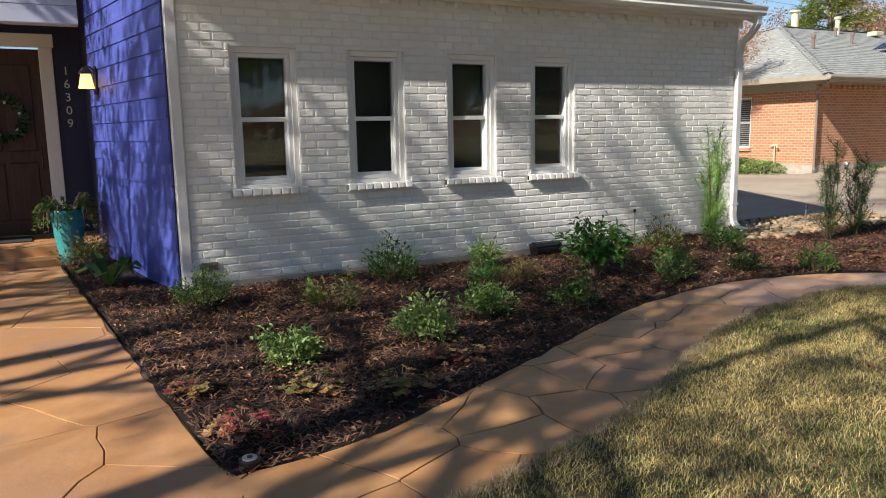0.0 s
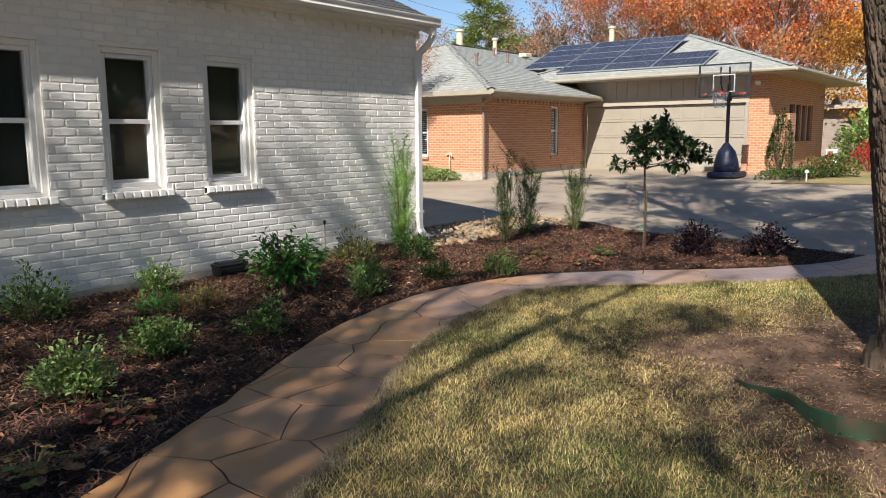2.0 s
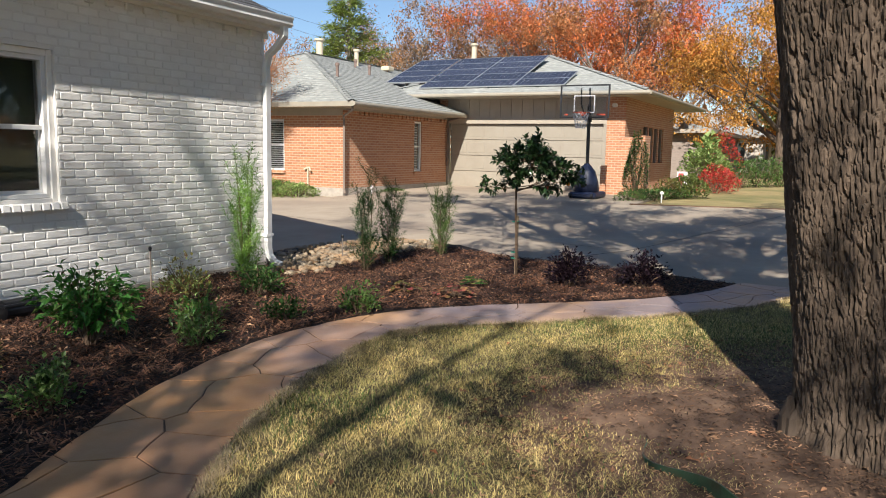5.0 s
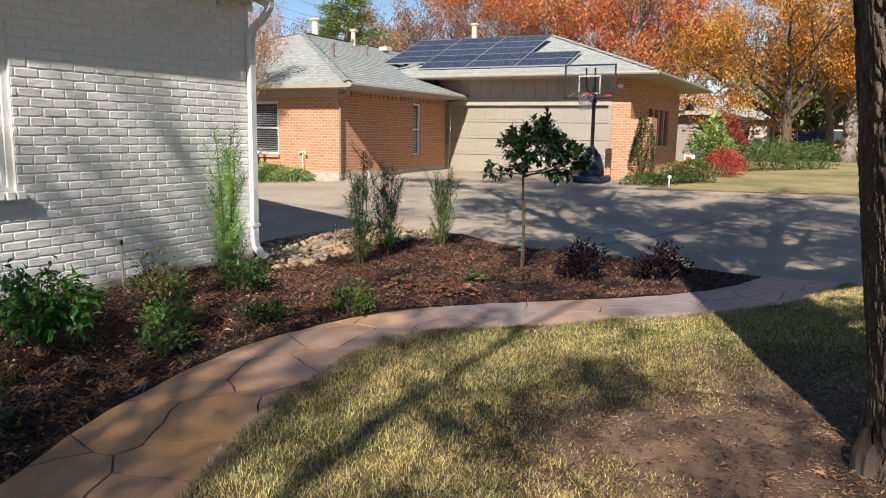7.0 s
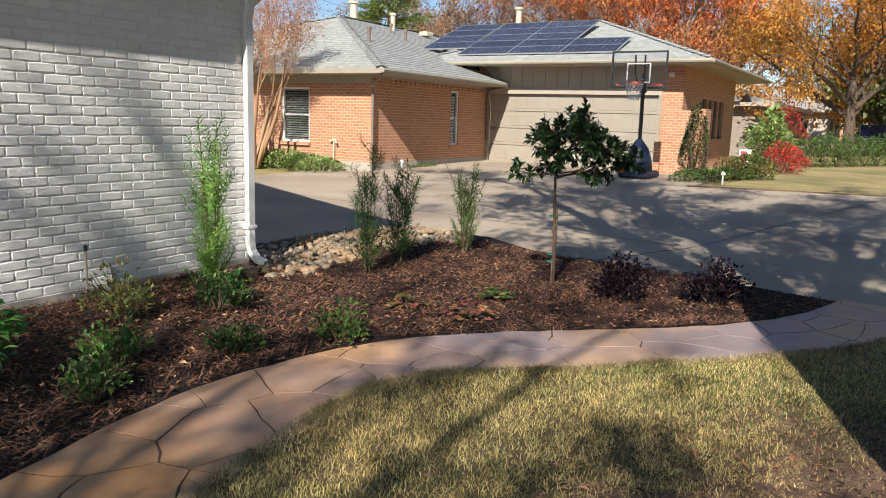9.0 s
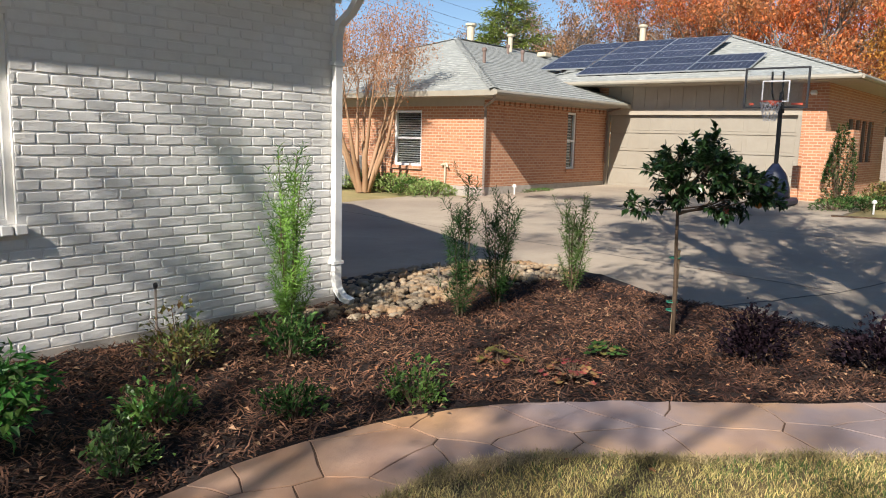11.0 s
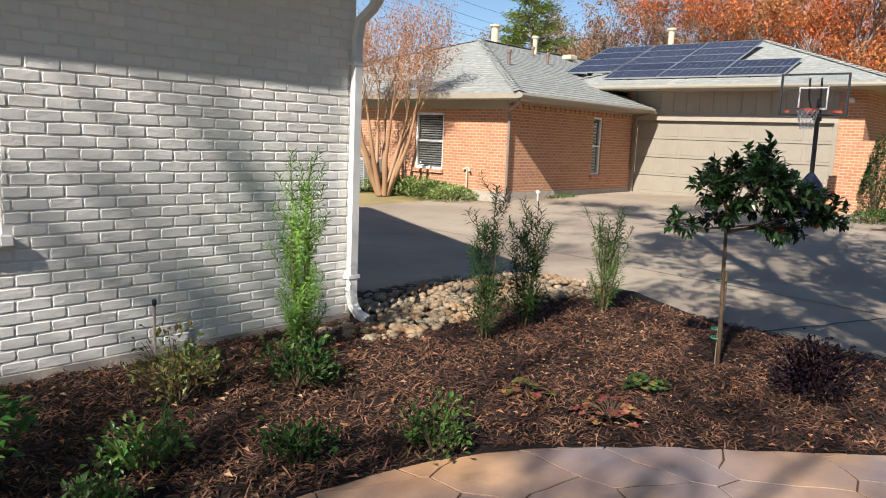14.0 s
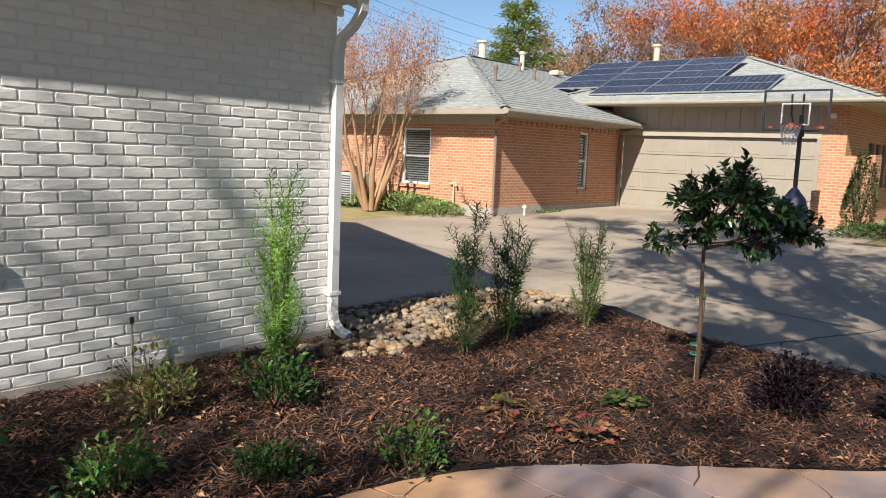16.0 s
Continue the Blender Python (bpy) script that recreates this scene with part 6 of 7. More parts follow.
for i in range(46):
    a = rng.uniform(0, 2 * math.pi)
    o = Vector((math.cos(a), math.sin(a), 0))
    ln = rng.uniform(0.12, 0.3)
    pts = [o * 0.08 + Vector((0, 0, 0.55)), o * 0.2 + Vector((0, 0, 0.68 + rng.uniform(0, 0.1))), o * (0.2 + ln * 0.4) + Vector((0, 0, 0.62)), o * (0.22 + ln * 0.45) + Vector((0, 0, 0.62 - ln))]
    st.tube(pts, 0.004, 3, False)
    for k in range(14):
        u = rng.uniform(0.3, 3)
        j = min(2, int(u))
        g.leaf(pts[j].lerp(pts[j + 1], u - j), Vector((o.x + rng.uniform(-0.8, 0.8), o.y + rng.uniform(-0.8, 0.8), rng.uniform(-0.6, 0.5))), Vector((0, 0, 1)), rng.uniform(0.04, 0.07), 0.035)
part("stem_mass", st, M["twig"], pot)
part("foliage", g, M["leaf_green"], pot, kind="stuff")
S("abelia_shrub", 0.86, 8.45, 0.55, 0.34, "leaf_bronze", 800, 0.04, 72, "low yellow-green shrub by the porch pot", second="leaf_light")

# small fixtures in the bed
up = thing("path_light", (1.19, 2.62, base_z(1.19, 2.62)), "small round metal well light at the bed's corner", "path light")
part("housing", Geo().tube([(0, 0, -0.03), (0, 0, 0.03), (0, 0, 0.035)], [0.05, 0.05, 0.042], 14), M["lamp_metal"], up)
part("lens", Geo().tube([(0, 0, 0.03), (0, 0, 0.041)], [0.036, 0.034], 14), M["alu"], up)
part("bulb", Geo().tube([(0, 0, 0.04), (0, 0, 0.046)], [0.014, 0.012], 10), M["black"], up)
for (x, y, h) in ((6.86, 6.36, 0.42), (9.7, 6.08, 0.3)):
    r_ = thing("irrigation_riser", (x, y, 0.02), "thin grey irrigation riser with a small spray head", "irrigation riser", "irrigation risers")
    part("riser", Geo().tube([(0, 0, -0.05), (0, 0, h)], 0.009, 6), M["bronze"], r_)
    part("spray_head", Geo().tube([(0, 0, h), (0, 0, h + 0.03), (0, 0, h + 0.045)], [0.013, 0.017, 0.012], 8), M["black"], r_)
drum = thing("drain_box", (5.5, 6.33, 0.06), "black plastic drain box against the wall", "drain box")
part("body", Geo().tube([(-0.16, 0, 0.06), (0.16, 0, 0.06)], 0.085, 14), M["black"], drum)
part("lid", Geo().block(pose(0, 0, 0.10), 0.36, 0.17, 0.03, 0.01), M["black"], drum)
vent = solo("wall_vent", Geo().block(pose(1.78, WALL_Y - 0.004, 0.27), 0.16, 0.02, 0.075, 0.004), M["vent"], "small rusty brick vent low in the wall", "vent")

# river rocks at the downspout
def rock_edge(x):
    """The line where the mulch gives way to rocks."""
    return 5.72 + 0.45 * (1 - smoothstep(8.0, 8.45, x)) + 0.2 * smoothstep(9.2, 10.0, x) - 0.28 * smoothstep(10.2, 11.0, x) + 0.06 * math.sin(x * 7)


rng = random.Random(81)
rock_me = [Geo().blob((0, 0, 0), 0.05 * rng.uniform(0.8, 1.3), 0.04 * rng.uniform(0.8, 1.3), 0.028 * rng.uniform(0.8, 1.3), k + 1, 0.35, (8, 5)).mesh("rock", M["rock"], True) for k in range(10)]
n = 0
more = Geo()
tries = 0
while n < 1250 and tries < 12000:
    tries += 1
    x, y = rng.uniform(8.0, 11.9), rng.uniform(5.4, 7.5)
    lo = rock_edge(x)
    hi = 7.3 - (0.9 * (x - 11.0) if x > 11.0 else 0)
    if not lo < y < hi or (x < 8.75 and y > 6.22):
        continue
    s = rng.uniform(0.45, 1.1)
    z = bed_z(x, y) * (1 if y < 6.9 else 0.3) + 0.012 * s + rng.uniform(0, 0.02)
    if n < 290 and x < 10.6:
        ob = tagged(new("river_rock", rock_me[rng.randrange(10)]), "smooth pale tan river rock", "rock", "river rocks at the downspout")
        ob.matrix_basis = pose(x, y, z, rng.uniform(-20, 20), rng.uniform(-20, 20), rng.uniform(0, 360)) @ Matrix.Diagonal((s, s, s, 1))
    else:
        more.blob((x, y, z), 0.05 * s * rng.uniform(0.7, 1.2), 0.042 * s, 0.028 * s, rng.randrange(999), 0.35, (7, 4))
    n += 1
tagged(new("river_gravel", more.mesh("river_gravel", M["rock_joined"], True)), "pale river rocks spread by the driveway", "gravel", kind="stuff")


# ---- distance ----
def mound(name, x, y, w, d, h, leaf, count, size, seed, label, category="shrub", group=""):
    rng = random.Random(seed)
    t = thing(name, (x, y, ground_z(x)), label, category, group)
    lf, st = Geo(), Geo()
    for i in range(8):
        a = i * 0.8
        st.tube([(0, 0, -0.05), (math.cos(a) * w * 0.22, math.sin(a) * d * 0.22, h * 0.45), (math.cos(a) * w * 0.36, math.sin(a) * d * 0.36, h * 0.7)], [0.02, 0.014, 0.008], 4, False)
    for i in range(count):
        a, q = rng.uniform(0, 2 * math.pi), math.sqrt(rng.random())
        k = 0.8 + 0.35 * noise.noise(Vector((math.cos(a) * 2 + seed, math.sin(a) * 2, q * 2)))
        p = Vector((math.cos(a) * q * w / 2, math.sin(a) * q * d / 2, h * k * math.sqrt(max(0.02, 1 - q * q * 0.9)) * (1 if rng.random() < 0.6 else rng.random())))
        lf.leaf(p, Vector((p.x + rng.uniform(-0.7, 0.7), p.y + rng.uniform(-0.7, 0.7), rng.uniform(-0.1, 0.9))), Vector((rng.uniform(-0.5, 0.5), rng.uniform(-0.5, 0.5), 1)), size * rng.uniform(0.6, 1.3), size * 0.5)
    part("stem_mass", st, M["twig"], t)
    part("foliage", lf, M[leaf], t, kind="stuff")
    return t


# groundcover and crape myrtle by the neighbour's bedroom wall
rng = random.Random(91)
for i in range(7):
    mound("ground_cover", 18.75 + rng.uniform(-0.3, 0.2), 13.9 + i * 0.75, 1.5, 1.1, rng.uniform(0.4, 0.58), "leaf_green" if i % 2 else "leaf_light", 900, 0.09, 200 + i, "low spreading green ground cover by the brick wall", "plant", "ground cover at the brick wall")
mound("ground_cover", 21.6, 12.72, 1.6, 0.35, 0.10, "leaf_green", 200, 0.07, 215, "sparse green weeds at the foundation", "plant", "ground cover at the brick wall")
myr = thing("crape_myrtle", (18.1, 16.0, 0.14), "multi-trunk crape myrtle, leafless with russet seed heads", "tree")
rng = random.Random(93)
tk, tw = Geo(), Geo()
tips = []
for i in range(9):
    a = i * 0.7 + rng.uniform(-0.2, 0.2)
    pts = [Vector((math.cos(a) * 0.12, math.sin(a) * 0.12, -0.05))]
    d = Vector((math.cos(a) * 0.42, math.sin(a) * 0.42, 1)).normalized()
    for j in range(6):
        d = (d + Vector((rng.uniform(-0.14, 0.14), rng.uniform(-0.14, 0.14), 0.05))).normalized()
        pts.append(pts[-1] + d * 0.5)
    part("trunk", Geo().tube(pts, [0.08, 0.07, 0.058, 0.046, 0.034, 0.024, 0.014], 7, False), M["bark_myrtle"], myr, smooth=True)
    limbs, ends = grow(rng, pts[2:], [0.042, 0.035, 0.028, 0.02, 0.012], 2, (6, 6), (0.35, 0.4), (1.5, 0.85), 0.5, 0.5, 0.12)
    for p, r, lv in limbs:
        if lv:
            tw.tube(p, r, 4, False)
    tips += ends

part("twig_mass", tw, M["bark_myrtle"], myr)
part("seed_mass", leafy(rng, tips, 9500, 0.06, scatter=0.12), M["leaf_myrtle"], myr, "russet dry seed heads")

# planting in front of the garage corner and along the lawn edge
mound("vine", 24.42, 5.85, 0.6, 0.75, 2.1, "leaf_podo_dark", 2200, 0.07, 301, "dark green vine climbing the brick pier", "vine")
for i in range(6):
    mound("dark_ground_cover", 22.6 + i * 0.55, 5.55 - 0.2 * i, 1.2, 0.9, 0.34, "leaf_podo_dark" if i % 2 else "leaf_hedge", 380, 0.08, 310 + i, "dark green ground cover along the driveway edge", "plant", "ground cover by the garage")
mound("ornamental_grass", 25.6, 4.55, 1.5, 1.3, 0.7, "leaf_olive", 900, 0.12, 320, "tan-green ornamental grass clump", "grass clump")
mound("bush", 24.7, 5.0, 0.8, 0.8, 0.65, "leaf_bronze", 350, 0.09, 321, "low brown-green bush by the garage", "shrub")
mound("red_shrub", 29.2, 4.25, 1.7, 1.3, 1.0, "leaf_hot", 900, 0.10, 322, "bright red low nandina shrub", "shrub", "red shrubs")
mound("red_shrub", 30.8, 4.2, 1.3, 1.2, 0.85, "leaf_hot", 700, 0.10, 323, "bright red low nandina shrub", "shrub", "red shrubs")
mound("bush", 34.5, 5.4, 2.4, 2.2, 1.9, "leaf_light", 1100, 0.16, 324, "tall yellow-green bush before the next house", "shrub")
mound("leafy_plant", 36.0, 5.6, 1.6, 1.4, 2.2, "leaf_light", 260, 0.45, 325, "large pale banana-like leaves", "plant")
for i in range(7):
    mound("hedge_shrub", 35.0 + i * 0.9, 4.0 - i * 0.42, 1.6, 1.5, 1.25 + 0.15 * (i % 2), "leaf_hedge" if i % 2 else "leaf_green", 900, 0.10, 330 + i, "rounded green hedge shrub on the neighbour's lawn", "shrub", "hedge shrubs")
mound("maple_shrub", 40.5, 5.6, 2.2, 2.0, 2.7, "leaf_hot", 900, 0.14, 340, "small dark red maple by the next house", "tree")
for i, (x, y, w_) in enumerate(((60, 0.6, 3), (63, -1.5, 3.4), (58, -3.2, 3))):
    mound("hedge_shrub", x, y, w_, 2.2, 1.5, "leaf_hedge", 700, 0.2, 350 + i, "distant clipped green hedge", "shrub", "distant hedges")
# kerb stones of the neighbour's lawn edge
solo("lawn_edge", Geo().prism([(kerb_x(-12), -12), (kerb_x(-12) + 0.1, -12), (kerb_x(5.2) + 0.1, 5.2), (kerb_x(5.2), 5.2)], 0, lambda x, y: ground_z(x) + 0.06), M["soil"], "low soil and grass edge beside the driveway", "kerb", "structure")
sign = thing("yard_sign", (26.6, 4.9, ground_z(26.6)), "small red and white yard sign on a stake", "sign")
part("board", Geo().box((-0.01, -0.16, 0.35), (0.01, 0.16, 0.75)), M["white_paint"], sign)
part("stripe", Geo().box((-0.014, -0.05, 0.35), (-0.0102, 0.12, 0.70)), M["red_fabric"], sign)
part("stake", Geo().tube([(0, 0, -0.1), (0, 0, 0.36)], 0.012, 5), M["alu"], sign)
for (x, y) in ((22.9, 4.75), (20.3, 12.6)):
    s_ = thing("yard_light", (x, y, ground_z(x) + 0.02), "small white stake light at the bed edge", "yard light", "small stake lights")
    part("stem", Geo().tube([(0, 0, -0.1), (0, 0, 0.2)], 0.02, 6), M["white_paint"], s_)
    part("cap", Geo().tube([(0, 0, 0.2), (0, 0, 0.24), (0, 0, 0.28)], [0.05, 0.055, 0.02], 8), M["white_paint"], s_)


# houses further down the street
def cottage(name, x0, y0, x1, y1, wall_h, roof_h, wall_m, roof_m, label, openings):
    h = thing(name, (0, 0, 0), label, "house")
    z = ground_z(x0)
    part("wall", Geo().box((x0, y0, z - 0.3), (x1, y1, z + wall_h)), M[wall_m], h)
    g = Geo()
    o = 0.6
    a, b, c, d = (x0 - o, y0 - o, z + wall_h), (x1 + o, y0 - o, z + wall_h), (x1 + o, y1 + o, z + wall_h), (x0 - o, y1 + o, z + wall_h)
    k = min((x1 - x0), (y1 - y0)) / 2 + o
    if x1 - x0 > y1 - y0:
        r1, r2 = (x0 - o + k, (y0 + y1) / 2, z + wall_h + roof_h), (x1 + o - k, (y0 + y1) / 2, z + wall_h + roof_h)
        g.poly([a, b, r2, r1]).poly([b, c, r2]).poly([c, d, r1, r2]).poly([d, a, r1])
    else:
        r1, r2 = ((x0 + x1) / 2, y0 - o + k, z + wall_h + roof_h), ((x0 + x1) / 2, y1 + o - k, z + wall_h + roof_h)
        g.poly([a, b, r1]).poly([b, c, r2, r1]).poly([c, d, r2]).poly([d, a, r1, r2])
    part("roof", g, M[roof_m], h)
    part("fascia", Geo().box((x0 - o, y0 - o, z + wall_h - 0.2), (x1 + o, y1 + o, z + wall_h - 0.01)), M["taupe"], h)
    for (face, p, zz, w_, hh, m) in openings:
        if face == "x":
            w = part("window", Geo().box((x0 - 0.03, p - w_ / 2, z + zz), (x0 - 0.005, p + w_ / 2, z + zz + hh)), M[m], h)
            part("frame", Geo().box((x0 - 0.05, p - w_ / 2 - 0.08, z + zz + hh), (x0 - 0.004, p + w_ / 2 + 0.08, z + zz + hh + 0.1)), M["white_paint"], w)
        else:
            w = part("window", Geo().box((p - w_ / 2, y0 - 0.03, z + zz), (p + w_ / 2, y0 - 0.005, z + zz + hh)), M[m], h)
            part("frame", Geo().box((p - w_ / 2 - 0.08, y0 - 0.05, z + zz + hh), (p + w_ / 2 + 0.08, y0 - 0.004, z + zz + hh + 0.1)), M["white_paint"], w)
    return h


cottage("next_house", 42, 6.9, 58, 20, 2.6, 1.9, "brick_grey", "shingle", "low greyed brick house with a shingled hip roof", [("y", 46, 0.9, 1.6, 1.3, "screen"), ("x", 9.5, 0.9, 1.4, 1.3, "screen"), ("y", 51, 0.1, 1.1, 2.2, "screen")])
cottage("white_house", 66, 6.0, 80, 18, 2.9, 2.2, "tan_paint", "shingle", "pale rendered house with dark porch opening", [("y", 70, 0.1, 2.4, 2.2, "screen"), ("x", 8.0, 0.2, 1.4, 2.1, "screen")])
cottage("brick_house", 90, -4, 110, 8, 3.0, 2.5, "brick_red", "shingle", "distant orange brick house", [("x", 2, 0.9, 2.4, 1.3, "screen"), ("x", -2, 0.9, 1.6, 1.3, "screen")])

# pickup truck on the street
def truck(x, y, turn):
    t = thing("pickup_truck", (x, y, ground_z(x) + 0.0), "dark blue pickup truck parked facing the camera", "truck", turn=turn)

    def ext(prof, w, name, m, parent):
        g = Geo()
        k = len(prof)
        g.v = [(a, -w / 2, b) for a, b in prof] + [(a, w / 2, b) for a, b in prof]
        g.f = [tuple(range(k)), tuple(reversed(range(k, 2 * k)))] + [(i, k + i, k + (i + 1) % k, (i + 1) % k) for i in range(k)]
        return part(name, g, M[m], parent)

    ext([(-2.7, 0.5), (2.9, 0.5), (2.9, 1.15), (-1.1, 1.15), (-2.6, 1.08), (-2.75, 0.9)], 1.95, "body", "truck", t)
    cab = ext([(-1.2, 1.14), (1.2, 1.14), (0.95, 1.82), (-0.55, 1.85)], 1.75, "cab", "truck", t)
    part("windscreen", Geo().poly([(-1.13, -0.75, 1.2), (-1.13, 0.75, 1.2), (-0.62, 0.68, 1.78), (-0.62, -0.68, 1.78)]), M["screen"], cab)
    part("grille", Geo().block(pose(-2.76, 0, 0.85), 0.06, 1.1, 0.36, 0.02), M["chrome"], t)
    for k in range(3):
        part("grille_slot", Geo().box((-2.80, -0.48, 0.72 + k * 0.1), (-2.789, 0.48, 0.78 + k * 0.1)), M["black"], t)
    part("bumper", Geo().block(pose(-2.80, 0, 0.52), 0.16, 1.95, 0.22, 0.05), M["chrome"], t)
    for s in (-1, 1):
        part("headlight", Geo().block(pose(-2.74, s * 0.76, 0.9), 0.08, 0.34, 0.24, 0.03), M["alu"], t)
        part("side_mirror", Geo().block(pose(-0.95, s * 1.06, 1.25), 0.1, 0.18, 0.2, 0.03), M["black"], t)
        for xx in (-1.8, 1.8):
            w = part("wheel", Geo().tube([(xx, s * 0.98 - 0.12, 0.38), (xx, s * 0.98 + 0.02, 0.38)], 0.38, 18), M["black"], t)
            part("rim", Geo().tube([(xx, s * 0.98 + 0.0, 0.38), (xx, s * 0.98 + s * 0.03 + 0.0, 0.38)], 0.22, 12), M["alu"], w)
    return t


truck(61, 2.75, 8)

# autumn trees
T = tree
T("orange_tree", (47, 3.4, 0.19), 12.5, 0.3, 401, "broad orange-gold autumn tree with a dark trunk", M["bark"], M["leaf_orange"], 34000, 0.17, (0.3, 0.2), 0.36, (9, 6, 4), (0.62, 0.6, 0.6), 0.46, 0.34, 8, 0.1, "autumn trees", clump=30)
T("olive_tree", (75, 2.6, 0.19), 9, 0.3, 402, "green-olive autumn tree down the street", M["bark_far"], M["leaf_olive"], 7000, 0.5, (0, 0), 0.3, (8, 5, 4), (0.62, 0.6, 0.6), 0.45, 0.5, 6, 0.25, "autumn trees")
T("street_tree", (53, 0.5, 0.19), 11, 0.46, 403, "pale-trunked half-bare street tree", M["bark_far"], M["leaf_rust"], 3500, 0.34, (0.6, -0.4), 0.5, (7, 5, 4), (0.6, 0.6, 0.6), 0.42, 0.4, 8, 0.35, "autumn trees")
T("street_tree", (58, 1.4, 0.19), 10, 0.28, 404, "slim half-bare street tree", M["bark_far"], M["leaf_rust"], 3000, 0.34, (-0.8, 0.4), 0.5, (7, 5, 4), (0.6, 0.6, 0.6), 0.42, 0.4, 8, 0.35, "autumn trees")
T("street_tree", (66, -4.5, 0.19), 12, 0.3, 405, "orange autumn street tree far down the street", M["bark_far"], M["leaf_orange"], 11000, 0.34, (0, 0), 0.35, (8, 5, 4), (0.62, 0.6, 0.6), 0.42, 0.5, 6, 0.3, "autumn trees")
for i, (x, y, h, lf, n) in enumerate(((52, 14.5, 14.5, "leaf_scarlet", 9000), (57, 20.5, 16.5, "leaf_scarlet", 8000), (58, 26.0, 14.5, "leaf_rust", 7000), (64, 22.5, 17, "leaf_rust", 7000), (55, 31.5, 14.0, "leaf_rust", 7500),
                                     (62, 37.5, 15.0, "leaf_rust", 4500), (60, 43, 13.5, "leaf_rust", 2200), (70, 30, 18.0, "leaf_rust", 6000), (72, 14.0, 17, "leaf_rust", 7000), (85, 20.0, 20, "leaf_scarlet", 7000), (88, 8.5, 15, "leaf_olive", 6000), (90, -7, 15, "leaf_olive", 6000))):
    T("autumn_tree", (x, y, 0.19), h, 0.34, 420 + i, {"leaf_scarlet": "scarlet and orange autumn tree behind the roofs", "leaf_rust": "rust-brown half-bare autumn tree behind the roofs", "leaf_orange": "orange-gold autumn tree behind the roofs", "leaf_olive": "olive-green tree in the distance"}[lf], M["bark_far"], M[lf], int(n * (2.0 if lf != "leaf_rust" else 1.3)), 0.2, (0, 0), 0.34, (9, 6, 4), (0.55, 0.55, 0.6), 0.42, 0.30, 6, 0.4, "autumn trees", clump=20)


def conifer(x, y, h, w, seed):
    rng = random.Random(seed)
    t = thing("pine_tree", (x, y, 0.19), "tall green conifer with layered boughs behind the roofs", "tree")
    part("trunk", Geo().tube([(0, 0, -0.1), (0, 0, h * 0.5), (0, 0, h)], [0.3, 0.2, 0.03], 8), M["bark_far"], t)
    br, lf = Geo(), Geo()
    for i in range(150):
        u = rng.uniform(0.12, 0.99)
        a = rng.uniform(0, 2 * math.pi)
        ln = w / 2 * (1.02 - u) ** 0.7 * rng.uniform(0.55, 1.15) + 0.25
        p = Vector((0, 0, h * u))
        e = p + Vector((math.cos(a) * ln, math.sin(a) * ln, ln * rng.uniform(-0.05, 0.35)))
        br.tube([p, p.lerp(e, 0.5) - Vector((0, 0, 0.08)), e], [0.05, 0.03, 0.012], 4, False)
        for k in range(int(22 + 26 * ln)):
            q = p.lerp(e, rng.uniform(0.25, 1.02)) + Vector((rng.gauss(0, 0.2), rng.gauss(0, 0.2), rng.gauss(0, 0.14)))
            lf.leaf(q, Vector((math.cos(a) + rng.uniform(-0.8, 0.8), math.sin(a) + rng.uniform(-0.8, 0.8), rng.uniform(-0.3, 0.6))), Vector((0, 0, 1)), rng.uniform(0.25, 0.5), 0.11)
    part("bough_mass", br, M["bark_far"], t)
    part("needle_mass", lf, M["leaf_pine"], t)


conifer(44, 30.0, 11.5, 8.5, 501)
conifer(48, 35.0, 8.5, 6.5, 502)
# far woods closing the view on all sides
rng = random.Random(600)
g = Geo()
for i in range(9000):
    a = rng.uniform(-math.pi, math.pi)
    r = rng.uniform(115, 170)
    z = rng.uniform(0, 1) ** 0.8 * (7 + 5 * noise.noise(Vector((math.cos(a) * 9, math.sin(a) * 9, 0))))
    g.leaf(Vector((r * math.cos(a) + 10, r * math.sin(a), z)), Vector((rng.uniform(-1, 1), rng.uniform(-1, 1), rng.uniform(-0.3, 1))), Vector((rng.uniform(-1, 1), rng.uniform(-1, 1), 0.5)), rng.uniform(2.0, 3.6), 1.8)
tagged(new("far_woods", g.mesh("far_woods", M["leaf_rust"])), "brown and olive woods on the horizon", "woods", kind="stuff")
# overhead cables
for k, (za, zb, ya, yb) in enumerate(((10.6, 11.4, 34, 70), (11.5, 12.2, 35, 70), (12.3, 13.2, 35, 71), (9.6, 10.6, 34, 69), (13.6, 14.6, 36, 72))):
    pts = [Vector((24 + 56 * u, 34 + (14) * u + k * 0.5, za + (zb - za) * u - 1.4 * 4 * u * (1 - u))) for u in [j / 16 for j in range(17)]]
    tagged(part("power_line", Geo().tube(pts, 0.013, 4, False), M["wire"], None), "thin black overhead power line", "power line", "overhead power lines")

# ---- green steel edging round the oak ----
g = Geo()
prev = None
for i in range(41):
    a = radians(92 + i * 3.2)
    r = 1.32 + 0.05 * math.sin(i * 0.7) + 0.002 * i
    x, y = OAK[0] + r * math.cos(a), OAK[1] + r * math.sin(a)
    zt = lawn_z(x, y) + 0.005 + 0.10 * smoothstep(6, 22, i)
    o = Vector((math.cos(a), math.sin(a), 0)) * 0.004
    ring = [(x - o.x, y - o.y, -0.05), (x - o.x, y - o.y, zt), (x + o.x, y + o.y, zt), (x + o.x, y + o.y, -0.05)]
    n = len(g.v)
    g.v += ring
    if i:
        for k in range(3):
            g.f.append((n - 4 + k, n + k, n + k + 1, n - 4 + k + 1))
